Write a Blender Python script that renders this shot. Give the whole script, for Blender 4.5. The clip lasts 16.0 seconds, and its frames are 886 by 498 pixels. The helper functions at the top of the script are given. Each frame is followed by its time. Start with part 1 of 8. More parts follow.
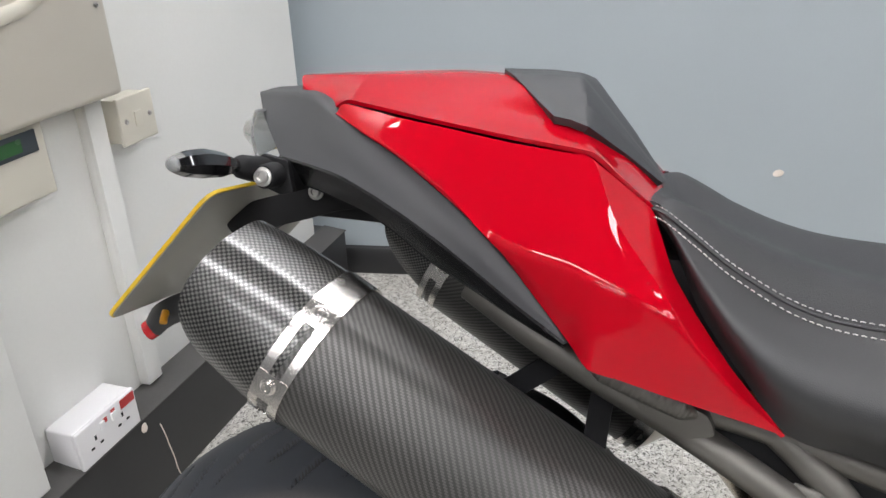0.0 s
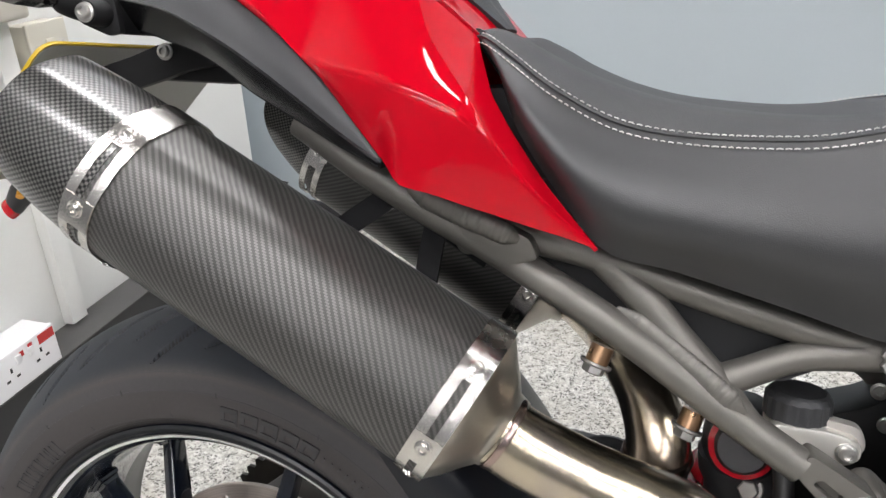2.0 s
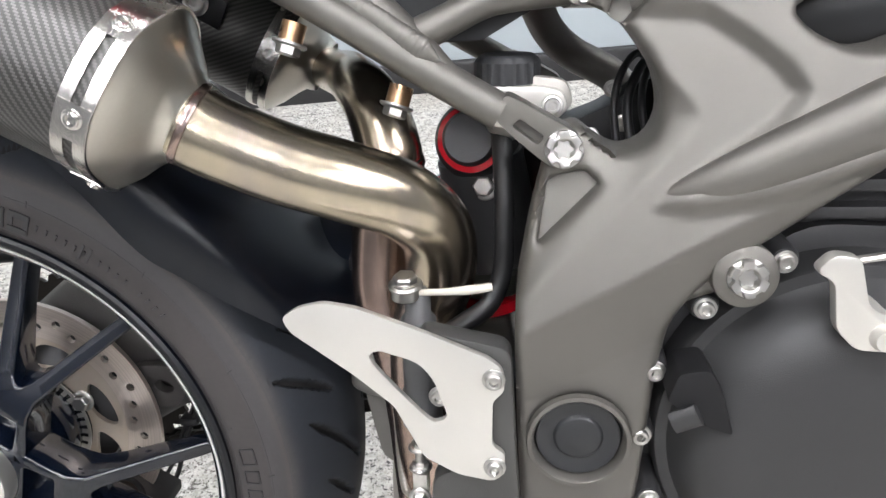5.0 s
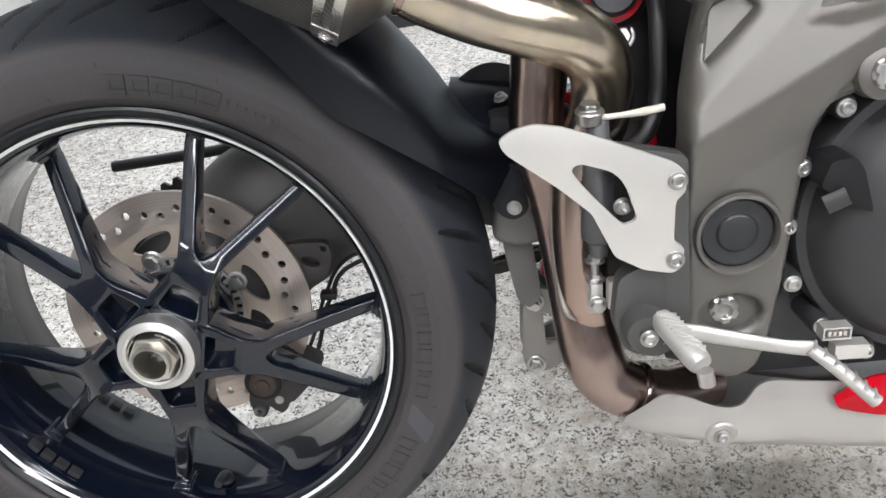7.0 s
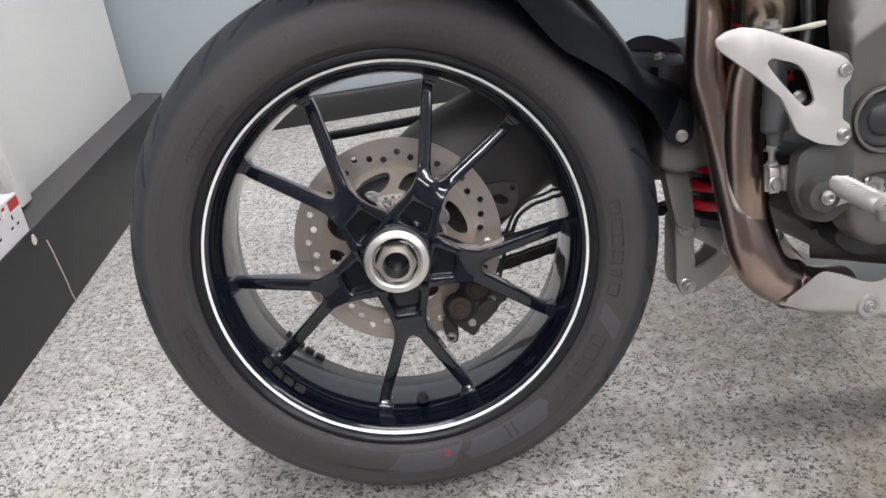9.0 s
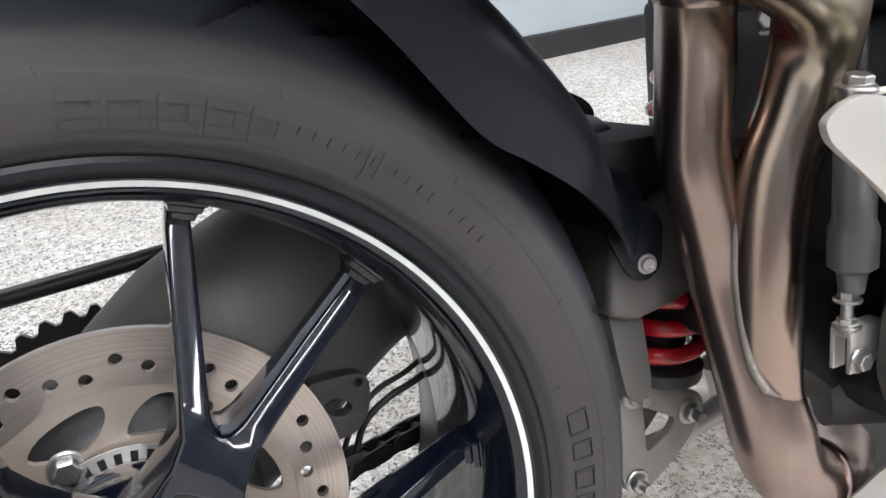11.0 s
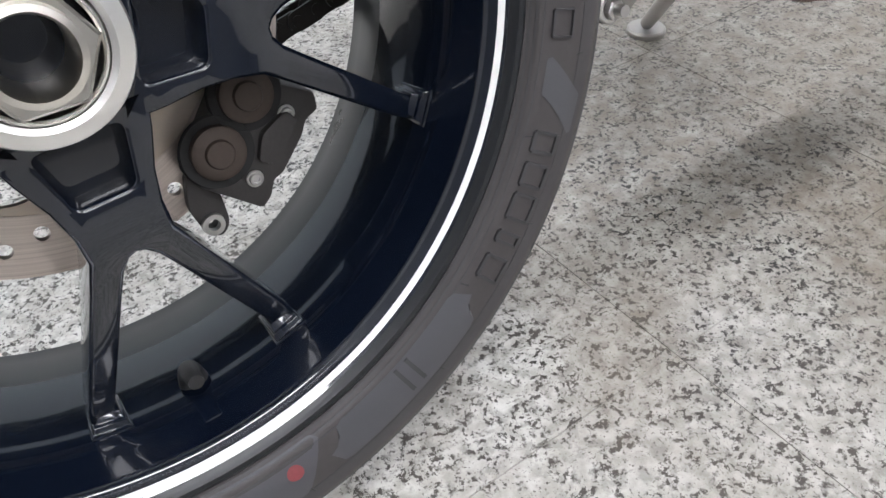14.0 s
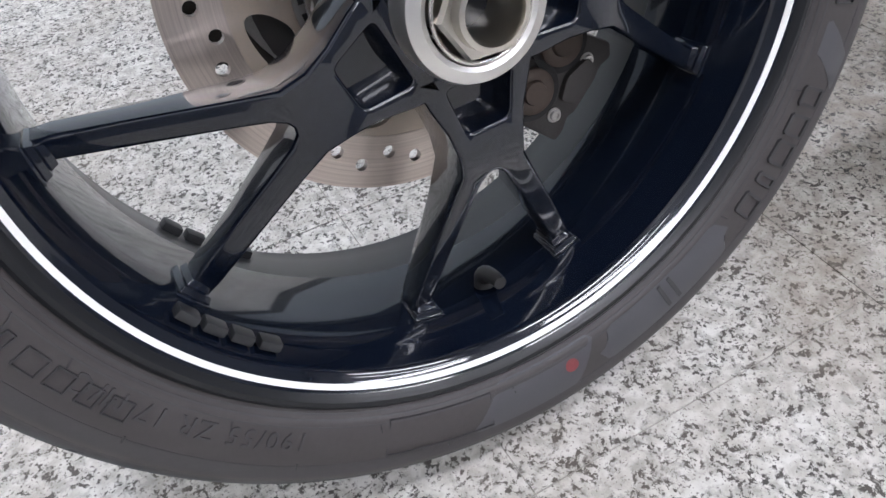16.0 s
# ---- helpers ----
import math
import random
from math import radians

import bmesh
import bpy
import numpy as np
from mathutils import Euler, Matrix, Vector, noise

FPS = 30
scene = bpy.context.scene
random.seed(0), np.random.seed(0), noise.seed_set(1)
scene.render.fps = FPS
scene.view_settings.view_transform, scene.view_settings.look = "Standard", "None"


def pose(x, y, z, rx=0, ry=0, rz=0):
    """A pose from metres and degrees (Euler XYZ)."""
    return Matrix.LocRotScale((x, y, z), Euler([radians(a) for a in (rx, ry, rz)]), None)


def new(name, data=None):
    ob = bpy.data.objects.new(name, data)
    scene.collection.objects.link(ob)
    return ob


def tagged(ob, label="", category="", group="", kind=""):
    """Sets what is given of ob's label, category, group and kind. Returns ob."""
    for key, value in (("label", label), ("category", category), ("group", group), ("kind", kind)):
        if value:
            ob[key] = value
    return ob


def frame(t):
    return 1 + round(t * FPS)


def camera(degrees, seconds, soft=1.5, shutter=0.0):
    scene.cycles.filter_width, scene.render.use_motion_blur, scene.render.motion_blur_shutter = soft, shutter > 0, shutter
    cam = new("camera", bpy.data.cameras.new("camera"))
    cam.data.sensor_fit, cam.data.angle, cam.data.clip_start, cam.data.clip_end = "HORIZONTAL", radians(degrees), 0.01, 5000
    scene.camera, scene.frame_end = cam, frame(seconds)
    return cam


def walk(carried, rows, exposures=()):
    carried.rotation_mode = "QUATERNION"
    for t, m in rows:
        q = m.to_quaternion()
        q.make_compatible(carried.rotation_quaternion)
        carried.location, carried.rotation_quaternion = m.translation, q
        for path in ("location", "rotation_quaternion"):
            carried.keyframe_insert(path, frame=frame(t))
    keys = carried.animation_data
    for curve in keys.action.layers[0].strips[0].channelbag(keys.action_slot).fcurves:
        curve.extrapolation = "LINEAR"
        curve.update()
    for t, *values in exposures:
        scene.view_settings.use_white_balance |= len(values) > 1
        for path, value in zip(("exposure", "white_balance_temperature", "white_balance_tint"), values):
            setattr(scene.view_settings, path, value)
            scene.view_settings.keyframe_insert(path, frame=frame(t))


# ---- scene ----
# ---------------------------------------------------------------- camera
cam = camera(59.92, 16.0)
PATH = [
    (0.0, 0.2504, -0.3852, 1.0854, 64.507, 1.842, 18.516),
    (0.5, 0.2749, -0.3872, 1.0671, 65.052, 1.803, 18.691),
    (1.0, 0.2995, -0.3876, 1.0392, 64.902, 1.710, 18.516),
    (1.5, 0.3301, -0.3863, 1.0118, 64.348, 1.713, 17.937),
    (2.0, 0.3573, -0.3914, 0.9847, 63.533, 1.740, 16.923),
    (2.5, 0.3816, -0.3914, 0.9580, 62.379, 1.802, 15.484),
    (3.0, 0.4029, -0.3941, 0.9386, 61.383, 1.877, 13.524),
    (3.5, 0.4285, -0.3968, 0.9163, 60.470, 2.072, 11.357),
    (4.0, 0.4508, -0.3981, 0.8934, 59.591, 2.339, 9.057),
    (4.5, 0.4649, -0.3998, 0.8656, 58.449, 2.672, 6.972),
    (4.7, 0.4656, -0.4041, 0.8504, 58.004, 2.847, 6.209),
    (6.8, 0.3589, -0.5054, 0.7813, 52.645, 4.393, -0.305),
    (7.0, 0.3040, -0.5325, 0.8124, 53.552, 5.036, -0.453),
    (7.5, 0.1912, -0.6349, 0.8471, 58.256, 5.373, -0.111),
    (8.0, 0.1033, -0.7272, 0.7865, 61.117, 5.521, 0.018),
    (8.5, 0.0679, -0.7717, 0.7459, 62.656, 5.431, -0.857),
    (9.0, 0.0438, -0.7696, 0.7344, 62.548, 5.252, -3.380),
    (9.5, 0.0003, -0.7197, 0.7358, 61.993, 4.420, -8.443),
    (9.7, -0.0113, -0.6377, 0.7490, 61.489, 4.115, -10.903),
    (11.8, 0.0457, -0.2430, 0.5928, 61.850, 0.419, -31.460),
    (12.0, 0.0468, -0.2554, 0.5777, 60.853, 0.720, -32.116),
    (12.5, 0.0512, -0.2749, 0.5455, 57.580, 1.630, -33.442),
    (13.0, 0.0358, -0.2858, 0.5045, 53.788, 2.245, -34.262),
    (13.5, 0.0175, -0.2928, 0.4780, 50.405, 2.610, -34.479),
    (14.0, -0.0115, -0.3039, 0.4588, 47.554, 2.735, -33.973),
    (14.5, -0.0367, -0.3075, 0.4519, 45.499, 2.919, -32.703),
    (15.0, -0.0680, -0.3084, 0.4500, 44.283, 3.258, -30.902),
    (15.5, -0.1111, -0.2990, 0.4668, 43.794, 3.662, -29.002),
    (16.0, -0.1492, -0.2937, 0.5081, 43.765, 3.690, -27.568),
]
# seconds, stops, kelvin, tint
EXPOSURES = [(0.0, -0.25, 6600, 10), (2.0, 0.0, 6650, 10), (3.0, 0.26, 6650, 10), (4.0, 0.36, 6550, 10), (4.5, 0.42, 6500, 10), (7.0, 0.30, 6400, 10), (8.0, 0.0, 6500, 11), (9.5, -0.10, 6500, 12), (12.0, 0.70, 6350, 10), (12.5, 0.60, 6350, 10), (13.0, 0.42, 6300, 10), (14.0, 0.16, 6300, 11), (14.5, 0.10, 6300, 12), (16.0, 0.08, 6150, 14)]
walk(cam, [(t, pose(x, y, z, rx, ry, rz)) for t, x, y, z, rx, ry, rz in PATH], EXPOSURES)

# ---------------------------------------------------------------- world
world = bpy.data.worlds.new("world")
scene.world = world
world.use_nodes = True
world.node_tree.nodes["Background"].inputs["Color"].default_value = (0.6, 0.65, 0.7, 1)
world.node_tree.nodes["Background"].inputs["Strength"].default_value = 0.05
PANEL_STRENGTH = 31.0

HUB = (0.0, 0.0759, 0.3142)      # rear axle, middle of the wheel
LEAN = -13.25                    # the motorcycle rests on its side stand
WALL_X = -0.750                  # white wall
WALL_END = 1.370                 # where the white wall stops short of the blue-grey one
PLINTH_X = -0.686
PLINTH_Z = 0.193
CEILING_Z = 2.75


# ---------------------------------------------------------------- materials
def nodes_of(name):
    m = bpy.data.materials.new(name)
    m.use_nodes = True
    nt = m.node_tree
    return m, nt, nt.nodes["Principled BSDF"]


def link(nt, a, b):
    nt.links.new(a, b)


def math_node(nt, op, a, b=None):
    n = nt.nodes.new("ShaderNodeMath")
    n.operation = op
    for i, s in enumerate((a, b)):
        if s is None:
            continue
        if isinstance(s, (int, float)):
            n.inputs[i].default_value = s
        else:
            nt.links.new(s, n.inputs[i])
    return n.outputs[0]


def mix(nt, fac, a, b):
    n = nt.nodes.new("ShaderNodeMix")
    n.data_type = "RGBA"
    for sock, s in ((n.inputs[0], fac), (n.inputs[6], a), (n.inputs[7], b)):
        if isinstance(s, (int, float)):
            sock.default_value = s
        elif isinstance(s, tuple):
            sock.default_value = (*s, 1) if len(s) == 3 else s
        else:
            nt.links.new(s, sock)
    return n.outputs[2]


def noise_tex(nt, coord, scale, detail=4, rough=0.55):
    n = nt.nodes.new("ShaderNodeTexNoise")
    n.inputs["Scale"].default_value = scale
    n.inputs["Detail"].default_value = detail
    n.inputs["Roughness"].default_value = rough
    nt.links.new(coord, n.inputs["Vector"])
    return n.outputs["Fac"]


def ramp(nt, fac, stops):
    n = nt.nodes.new("ShaderNodeValToRGB")
    el = n.color_ramp.elements
    while len(el) < len(stops):
        el.new(0.5)
    for e, (p, c) in zip(el, stops):
        e.position = p
        e.color = (c, c, c, 1) if isinstance(c, (int, float)) else (*c, 1)
    nt.links.new(fac, n.inputs[0])
    return n.outputs[0]


def bump(nt, bsdf, height, strength, distance=0.001):
    n = nt.nodes.new("ShaderNodeBump")
    n.inputs["Strength"].default_value = strength
    n.inputs["Distance"].default_value = distance
    nt.links.new(height, n.inputs["Height"])
    nt.links.new(n.outputs[0], bsdf.inputs["Normal"])


def surface(name, col, rough, metal=0.0, coat=0.0, var=0.12, vscale=8.0, grain=0.0, gscale=600.0, rvar=0.08, tint=None, spec=0.5, stretch=None):
    """A plain surface with two scales of variation: broad tone and fine grain."""
    m, nt, b = nodes_of(name)
    tc = nt.nodes.new("ShaderNodeTexCoord").outputs["Object"]
    if stretch:
        mp = nt.nodes.new("ShaderNodeMapping")
        mp.inputs["Scale"].default_value = stretch
        nt.links.new(tc, mp.inputs["Vector"])
        fine_c = mp.outputs[0]
    else:
        fine_c = tc
    broad = noise_tex(nt, tc, vscale, 5)
    fine = noise_tex(nt, fine_c, gscale, 3)
    dark = tuple(c * (1 - var) for c in col)
    light = tuple(min(1, c * (1 + var)) for c in (tint or col))
    c1 = mix(nt, broad, dark, light)
    c2 = mix(nt, math_node(nt, "MULTIPLY", fine, 0.5), c1, tuple(c * (1 - 1.6 * var) for c in col))
    link(nt, c2, b.inputs["Base Color"])
    r = math_node(nt, "ADD", math_node(nt, "MULTIPLY", math_node(nt, "SUBTRACT", broad, 0.5), 2 * rvar), rough)
    link(nt, r, b.inputs["Roughness"])
    b.inputs["Metallic"].default_value = metal
    b.inputs["Coat Weight"].default_value = coat
    b.inputs["Coat Roughness"].default_value = 0.025
    b.inputs["Specular IOR Level"].default_value = spec
    if grain:
        bump(nt, b, fine, grain, 0.0006)
    return m


def carbon_material(name, cell, twill, lo, hi, rough):
    """Woven carbon cloth under lacquer; UV in metres along and round the part."""
    m, nt, b = nodes_of(name)
    uv = nt.nodes.new("ShaderNodeUVMap").outputs[0]
    sep = nt.nodes.new("ShaderNodeSeparateXYZ")
    link(nt, uv, sep.inputs[0])
    u = math_node(nt, "DIVIDE", sep.outputs[0], cell)
    v = math_node(nt, "DIVIDE", sep.outputs[1], cell)
    fu, fv = math_node(nt, "FLOOR", u), math_node(nt, "FLOOR", v)
    s = math_node(nt, "SUBTRACT", fu, fv)
    period = 4 if twill else 2
    k = math_node(nt, "FLOORED_MODULO", s, period)
    over = math_node(nt, "LESS_THAN", k, period / 2 - 0.01)
    # each thread is rounded: bright in its middle
    cu = math_node(nt, "ABSOLUTE", math_node(nt, "SUBTRACT", math_node(nt, "FRACT", u), 0.5))
    cv = math_node(nt, "ABSOLUTE", math_node(nt, "SUBTRACT", math_node(nt, "FRACT", v), 0.5))
    cross = nt.nodes.new("ShaderNodeMix")
    link(nt, over, cross.inputs[0])
    link(nt, cu, cross.inputs[2])
    link(nt, cv, cross.inputs[3])
    edge = cross.outputs[0]
    tc = nt.nodes.new("ShaderNodeTexCoord").outputs["Object"]
    broad = noise_tex(nt, tc, 14, 4)
    fine = noise_tex(nt, tc, 900, 2)
    hi2 = mix(nt, math_node(nt, "MULTIPLY", fine, 0.6), hi, tuple(c * 0.5 for c in hi))
    col = mix(nt, over, lo, hi2)
    col = mix(nt, math_node(nt, "MULTIPLY", edge, 0.9), col, tuple(c * 0.4 for c in lo))
    link(nt, col, b.inputs["Base Color"])
    b.inputs["Metallic"].default_value = 0.5
    link(nt, math_node(nt, "ADD", math_node(nt, "MULTIPLY", over, -0.12), math_node(nt, "ADD", rough, math_node(nt, "MULTIPLY", broad, 0.1))), b.inputs["Roughness"])
    tan = nt.nodes.new("ShaderNodeTangent")
    tan.direction_type = "UV_MAP"
    link(nt, tan.outputs[0], b.inputs["Tangent"])
    b.inputs["Anisotropic"].default_value = 0.75 if twill else 0.3
    link(nt, math_node(nt, "MULTIPLY", over, 0.25), b.inputs["Anisotropic Rotation"])
    bump(nt, b, math_node(nt, "SUBTRACT", 0.5, edge), 0.25, 0.0004)
    return m, b


def terrazzo():
    m, nt, b = nodes_of("speckled_vinyl")
    tc = nt.nodes.new("ShaderNodeTexCoord").outputs["Object"]
    geo = nt.nodes.new("ShaderNodeNewGeometry").outputs["Position"]
    info = nt.nodes.new("ShaderNodeObjectInfo").outputs["Random"]
    warp = nt.nodes.new("ShaderNodeTexNoise")
    warp.inputs["Scale"].default_value = 60
    link(nt, geo, warp.inputs["Vector"])
    add = nt.nodes.new("ShaderNodeMixRGB")
    add.blend_type = "ADD"
    add.inputs[0].default_value = 0.007
    link(nt, geo, add.inputs[1])
    link(nt, warp.outputs["Color"], add.inputs[2])
    p = add.outputs[0]
    broad = noise_tex(nt, p, 90, 5, 0.6)
    cloud = noise_tex(nt, geo, 5, 4)
    base = mix(nt, ramp(nt, broad, [(0.36, 0.0), (0.62, 1.0)]), (0.485, 0.473, 0.432), (0.725, 0.715, 0.680))
    base = mix(nt, ramp(nt, noise_tex(nt, p, 105, 4, 0.65), [(0.50, 0.0), (0.60, 0.50)]), base, (0.27, 0.26, 0.240))
    # ragged brown grime under the engine, with the motorcycle's shade painted into it
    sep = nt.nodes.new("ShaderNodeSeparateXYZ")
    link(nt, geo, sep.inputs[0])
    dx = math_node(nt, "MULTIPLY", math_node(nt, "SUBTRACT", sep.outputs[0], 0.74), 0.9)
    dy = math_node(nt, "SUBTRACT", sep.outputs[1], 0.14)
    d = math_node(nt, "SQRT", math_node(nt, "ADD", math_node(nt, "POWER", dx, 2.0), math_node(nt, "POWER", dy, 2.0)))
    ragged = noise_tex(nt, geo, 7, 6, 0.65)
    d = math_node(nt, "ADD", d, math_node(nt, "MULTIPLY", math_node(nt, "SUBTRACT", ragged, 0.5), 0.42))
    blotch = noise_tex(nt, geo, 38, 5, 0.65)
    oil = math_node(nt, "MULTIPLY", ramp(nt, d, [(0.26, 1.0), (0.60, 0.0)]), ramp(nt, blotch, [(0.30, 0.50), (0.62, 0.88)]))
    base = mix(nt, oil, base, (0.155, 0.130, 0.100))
    # dark chips in loose clusters
    chips = ramp(nt, noise_tex(nt, p, 215, 3.5, 0.62), [(0.515, 0.0), (0.560, 1.0)])
    gate = ramp(nt, noise_tex(nt, p, 70, 3), [(0.44, 0.0), (0.52, 1.0)])
    spots = math_node(nt, "MULTIPLY", chips, gate)
    base = mix(nt, math_node(nt, "MULTIPLY", spots, 0.97), base, (0.022, 0.021, 0.021))
    small = ramp(nt, noise_tex(nt, p, 420, 1.5), [(0.61, 0.0), (0.69, 0.85)])
    base = mix(nt, small, base, (0.10, 0.095, 0.09))
    # grime and a slight tone of its own for every tile
    base = mix(nt, math_node(nt, "MULTIPLY", ramp(nt, cloud, [(0.40, 0.0), (0.72, 1.0)]), 0.34), base, (0.26, 0.21, 0.155))
    base = mix(nt, math_node(nt, "MULTIPLY", info, 0.07), base, (0.35, 0.33, 0.28))
    link(nt, base, b.inputs["Base Color"])
    link(nt, math_node(nt, "ADD", 0.30, math_node(nt, "MULTIPLY", cloud, 0.22)), b.inputs["Roughness"])
    bump(nt, b, noise_tex(nt, geo, 300, 3), 0.08, 0.0005)
    return m


def heat_metal(name, cool, warm, z0, z1, rough):
    """Stainless pipe with heat tint growing from z0 to z1."""
    m, nt, b = nodes_of(name)
    tc = nt.nodes.new("ShaderNodeTexCoord").outputs["Object"]
    sep = nt.nodes.new("ShaderNodeSeparateXYZ")
    link(nt, tc, sep.inputs[0])
    f = nt.nodes.new("ShaderNodeMapRange")
    f.inputs["From Min"].default_value, f.inputs["From Max"].default_value = z0, z1
    link(nt, sep.outputs[2], f.inputs["Value"])
    n1 = noise_tex(nt, tc, 18, 4)
    fac = math_node(nt, "ADD", f.outputs[0], math_node(nt, "MULTIPLY", math_node(nt, "SUBTRACT", n1, 0.5), 0.3))
    col = mix(nt, fac, cool, warm)
    mp = nt.nodes.new("ShaderNodeMapping")
    mp.inputs["Scale"].default_value = (1, 1, 0.06)
    link(nt, tc, mp.inputs["Vector"])
    streak = noise_tex(nt, mp.outputs[0], 150, 4)
    bloom = noise_tex(nt, mp.outputs[0], 34, 3)
    col = mix(nt, math_node(nt, "MULTIPLY", ramp(nt, bloom, [(0.42, 0.0), (0.66, 1.0)]), 0.45), col, (0.33, 0.285, 0.30))
    col = mix(nt, math_node(nt, "MULTIPLY", ramp(nt, streak, [(0.40, 0.0), (0.70, 1.0)]), 0.16), col, tuple(c * 0.55 for c in warm))
    link(nt, col, b.inputs["Base Color"])
    b.inputs["Metallic"].default_value = 1.0
    link(nt, math_node(nt, "ADD", rough, math_node(nt, "MULTIPLY", n1, 0.02)), b.inputs["Roughness"])
    return m


def rubber_material():
    m, nt, b = nodes_of("tyre_rubber")
    tc = nt.nodes.new("ShaderNodeTexCoord").outputs["Object"]
    sep = nt.nodes.new("ShaderNodeSeparateXYZ")
    link(nt, tc, sep.inputs[0])
    r = math_node(nt, "SQRT", math_node(nt, "ADD", math_node(nt, "POWER", sep.outputs[0], 2.0), math_node(nt, "POWER", sep.outputs[2], 2.0)))
    n1 = noise_tex(nt, tc, 12, 5)
    n2 = noise_tex(nt, tc, 260, 4)
    wall = mix(nt, n1, (0.045, 0.040, 0.0395), (0.061, 0.055, 0.0545))
    outer = mix(nt, n1, (0.048, 0.045, 0.0465), (0.066, 0.062, 0.064))
    wall = mix(nt, ramp(nt, r, [(0.2622, 0.0), (0.2632, 1.0)]), wall, outer)
    tread = mix(nt, n1, (0.020, 0.024, 0.031), (0.031, 0.037, 0.047))
    k = ramp(nt, math_node(nt, "ADD", r, math_node(nt, "MULTIPLY", math_node(nt, "SUBTRACT", n1, 0.5), 0.008)), [(0.279, 0.0), (0.287, 1.0)])
    col = mix(nt, k, wall, tread)
    # worn scuffed band at the shoulder
    band = ramp(nt, math_node(nt, "ADD", r, math_node(nt, "MULTIPLY", math_node(nt, "SUBTRACT", n2, 0.5), 0.006)), [(0.274, 0.0), (0.2785, 0.9), (0.2815, 0.0)])
    col = mix(nt, math_node(nt, "MULTIPLY", band, 0.5), col, (0.105, 0.090, 0.078))
    col = mix(nt, math_node(nt, "MULTIPLY", n2, 0.35), col, (0.020, 0.019, 0.019))
    link(nt, col, b.inputs["Base Color"])
    b.inputs["Specular IOR Level"].default_value = 0.38
    link(nt, math_node(nt, "ADD", 0.50, math_node(nt, "MULTIPLY", n1, 0.2)), b.inputs["Roughness"])
    bump(nt, b, n2, 0.15, 0.0006)
    return m


def disc_material():
    """Ground steel with fine rings worn into it by the pads."""
    m, nt, b = nodes_of("brake_disc_steel")
    tc = nt.nodes.new("ShaderNodeTexCoord").outputs["Object"]
    sep = nt.nodes.new("ShaderNodeSeparateXYZ")
    link(nt, tc, sep.inputs[0])
    r = math_node(nt, "SQRT", math_node(nt, "ADD", math_node(nt, "POWER", sep.outputs[0], 2.0), math_node(nt, "POWER", sep.outputs[2], 2.0)))
    com = nt.nodes.new("ShaderNodeCombineXYZ")
    link(nt, r, com.inputs[0])
    rings = noise_tex(nt, com.outputs[0], 620, 4, 0.7)
    broad = noise_tex(nt, tc, 22, 4)
    col = mix(nt, ramp(nt, rings, [(0.38, 0.0), (0.62, 1.0)]), (0.46, 0.405, 0.365), (0.70, 0.625, 0.565))
    col = mix(nt, math_node(nt, "MULTIPLY", broad, 0.45), col, (0.56, 0.47, 0.41))
    link(nt, col, b.inputs["Base Color"])
    b.inputs["Metallic"].default_value = 0.9
    b.inputs["Anisotropic"].default_value = 0.4
    link(nt, math_node(nt, "ADD", 0.30, math_node(nt, "MULTIPLY", rings, 0.12)), b.inputs["Roughness"])
    bump(nt, b, rings, 0.12, 0.0003)
    return m


WHITE = surface("white_wall_paint", (0.79, 0.79, 0.765), 0.6, var=0.06, vscale=4.0, grain=0.12, gscale=140)
BLUEGREY = surface("blue_grey_wall_paint", (0.40, 0.45, 0.48), 0.55, var=0.03, vscale=1.5, grain=0.10, gscale=140)
PLINTH = surface("black_skirting_paint", (0.022, 0.022, 0.023), 0.42, var=0.2, vscale=6, grain=0.1, gscale=120)
LEDGE = surface("grey_skirting_ledge", (0.075, 0.072, 0.070), 0.6, var=0.25, vscale=14, grain=0.1, gscale=200)
DULL = surface("dull_grey_wall_paint", (0.15, 0.155, 0.16), 0.6, var=0.06, vscale=2.5, grain=0.12, gscale=140)
CEIL = surface("dark_grey_ceiling", (0.13, 0.13, 0.13), 0.8, var=0.03, grain=0.1, gscale=80)
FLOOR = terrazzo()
GROUT = surface("floor_joint", (0.36, 0.34, 0.30), 0.8)
BEIGE = surface("beige_painted_steel", (0.50, 0.47, 0.41), 0.45, var=0.05, vscale=9, grain=0.05, gscale=300)
CREAM = surface("cream_plastic", (0.60, 0.57, 0.49), 0.4, var=0.04, grain=0.03)
WHITE_PLASTIC = surface("white_plastic", (0.76, 0.75, 0.76), 0.35, var=0.03)
LCD = surface("lcd_surround", (0.035, 0.045, 0.055), 0.3)
LCD_GREEN = surface("lcd_green", (0.03, 0.11, 0.035), 0.25)
STICKER = surface("red_sticker", (0.50, 0.03, 0.03), 0.45)
HOLE = surface("dark_hole", (0.012, 0.012, 0.012), 0.8, var=0.05)
WOOD = surface("dark_worn_wood", (0.055, 0.043, 0.036), 0.6, var=0.3, vscale=20)
BARE = surface("bare_plaster_chip", (0.80, 0.72, 0.64), 0.8)

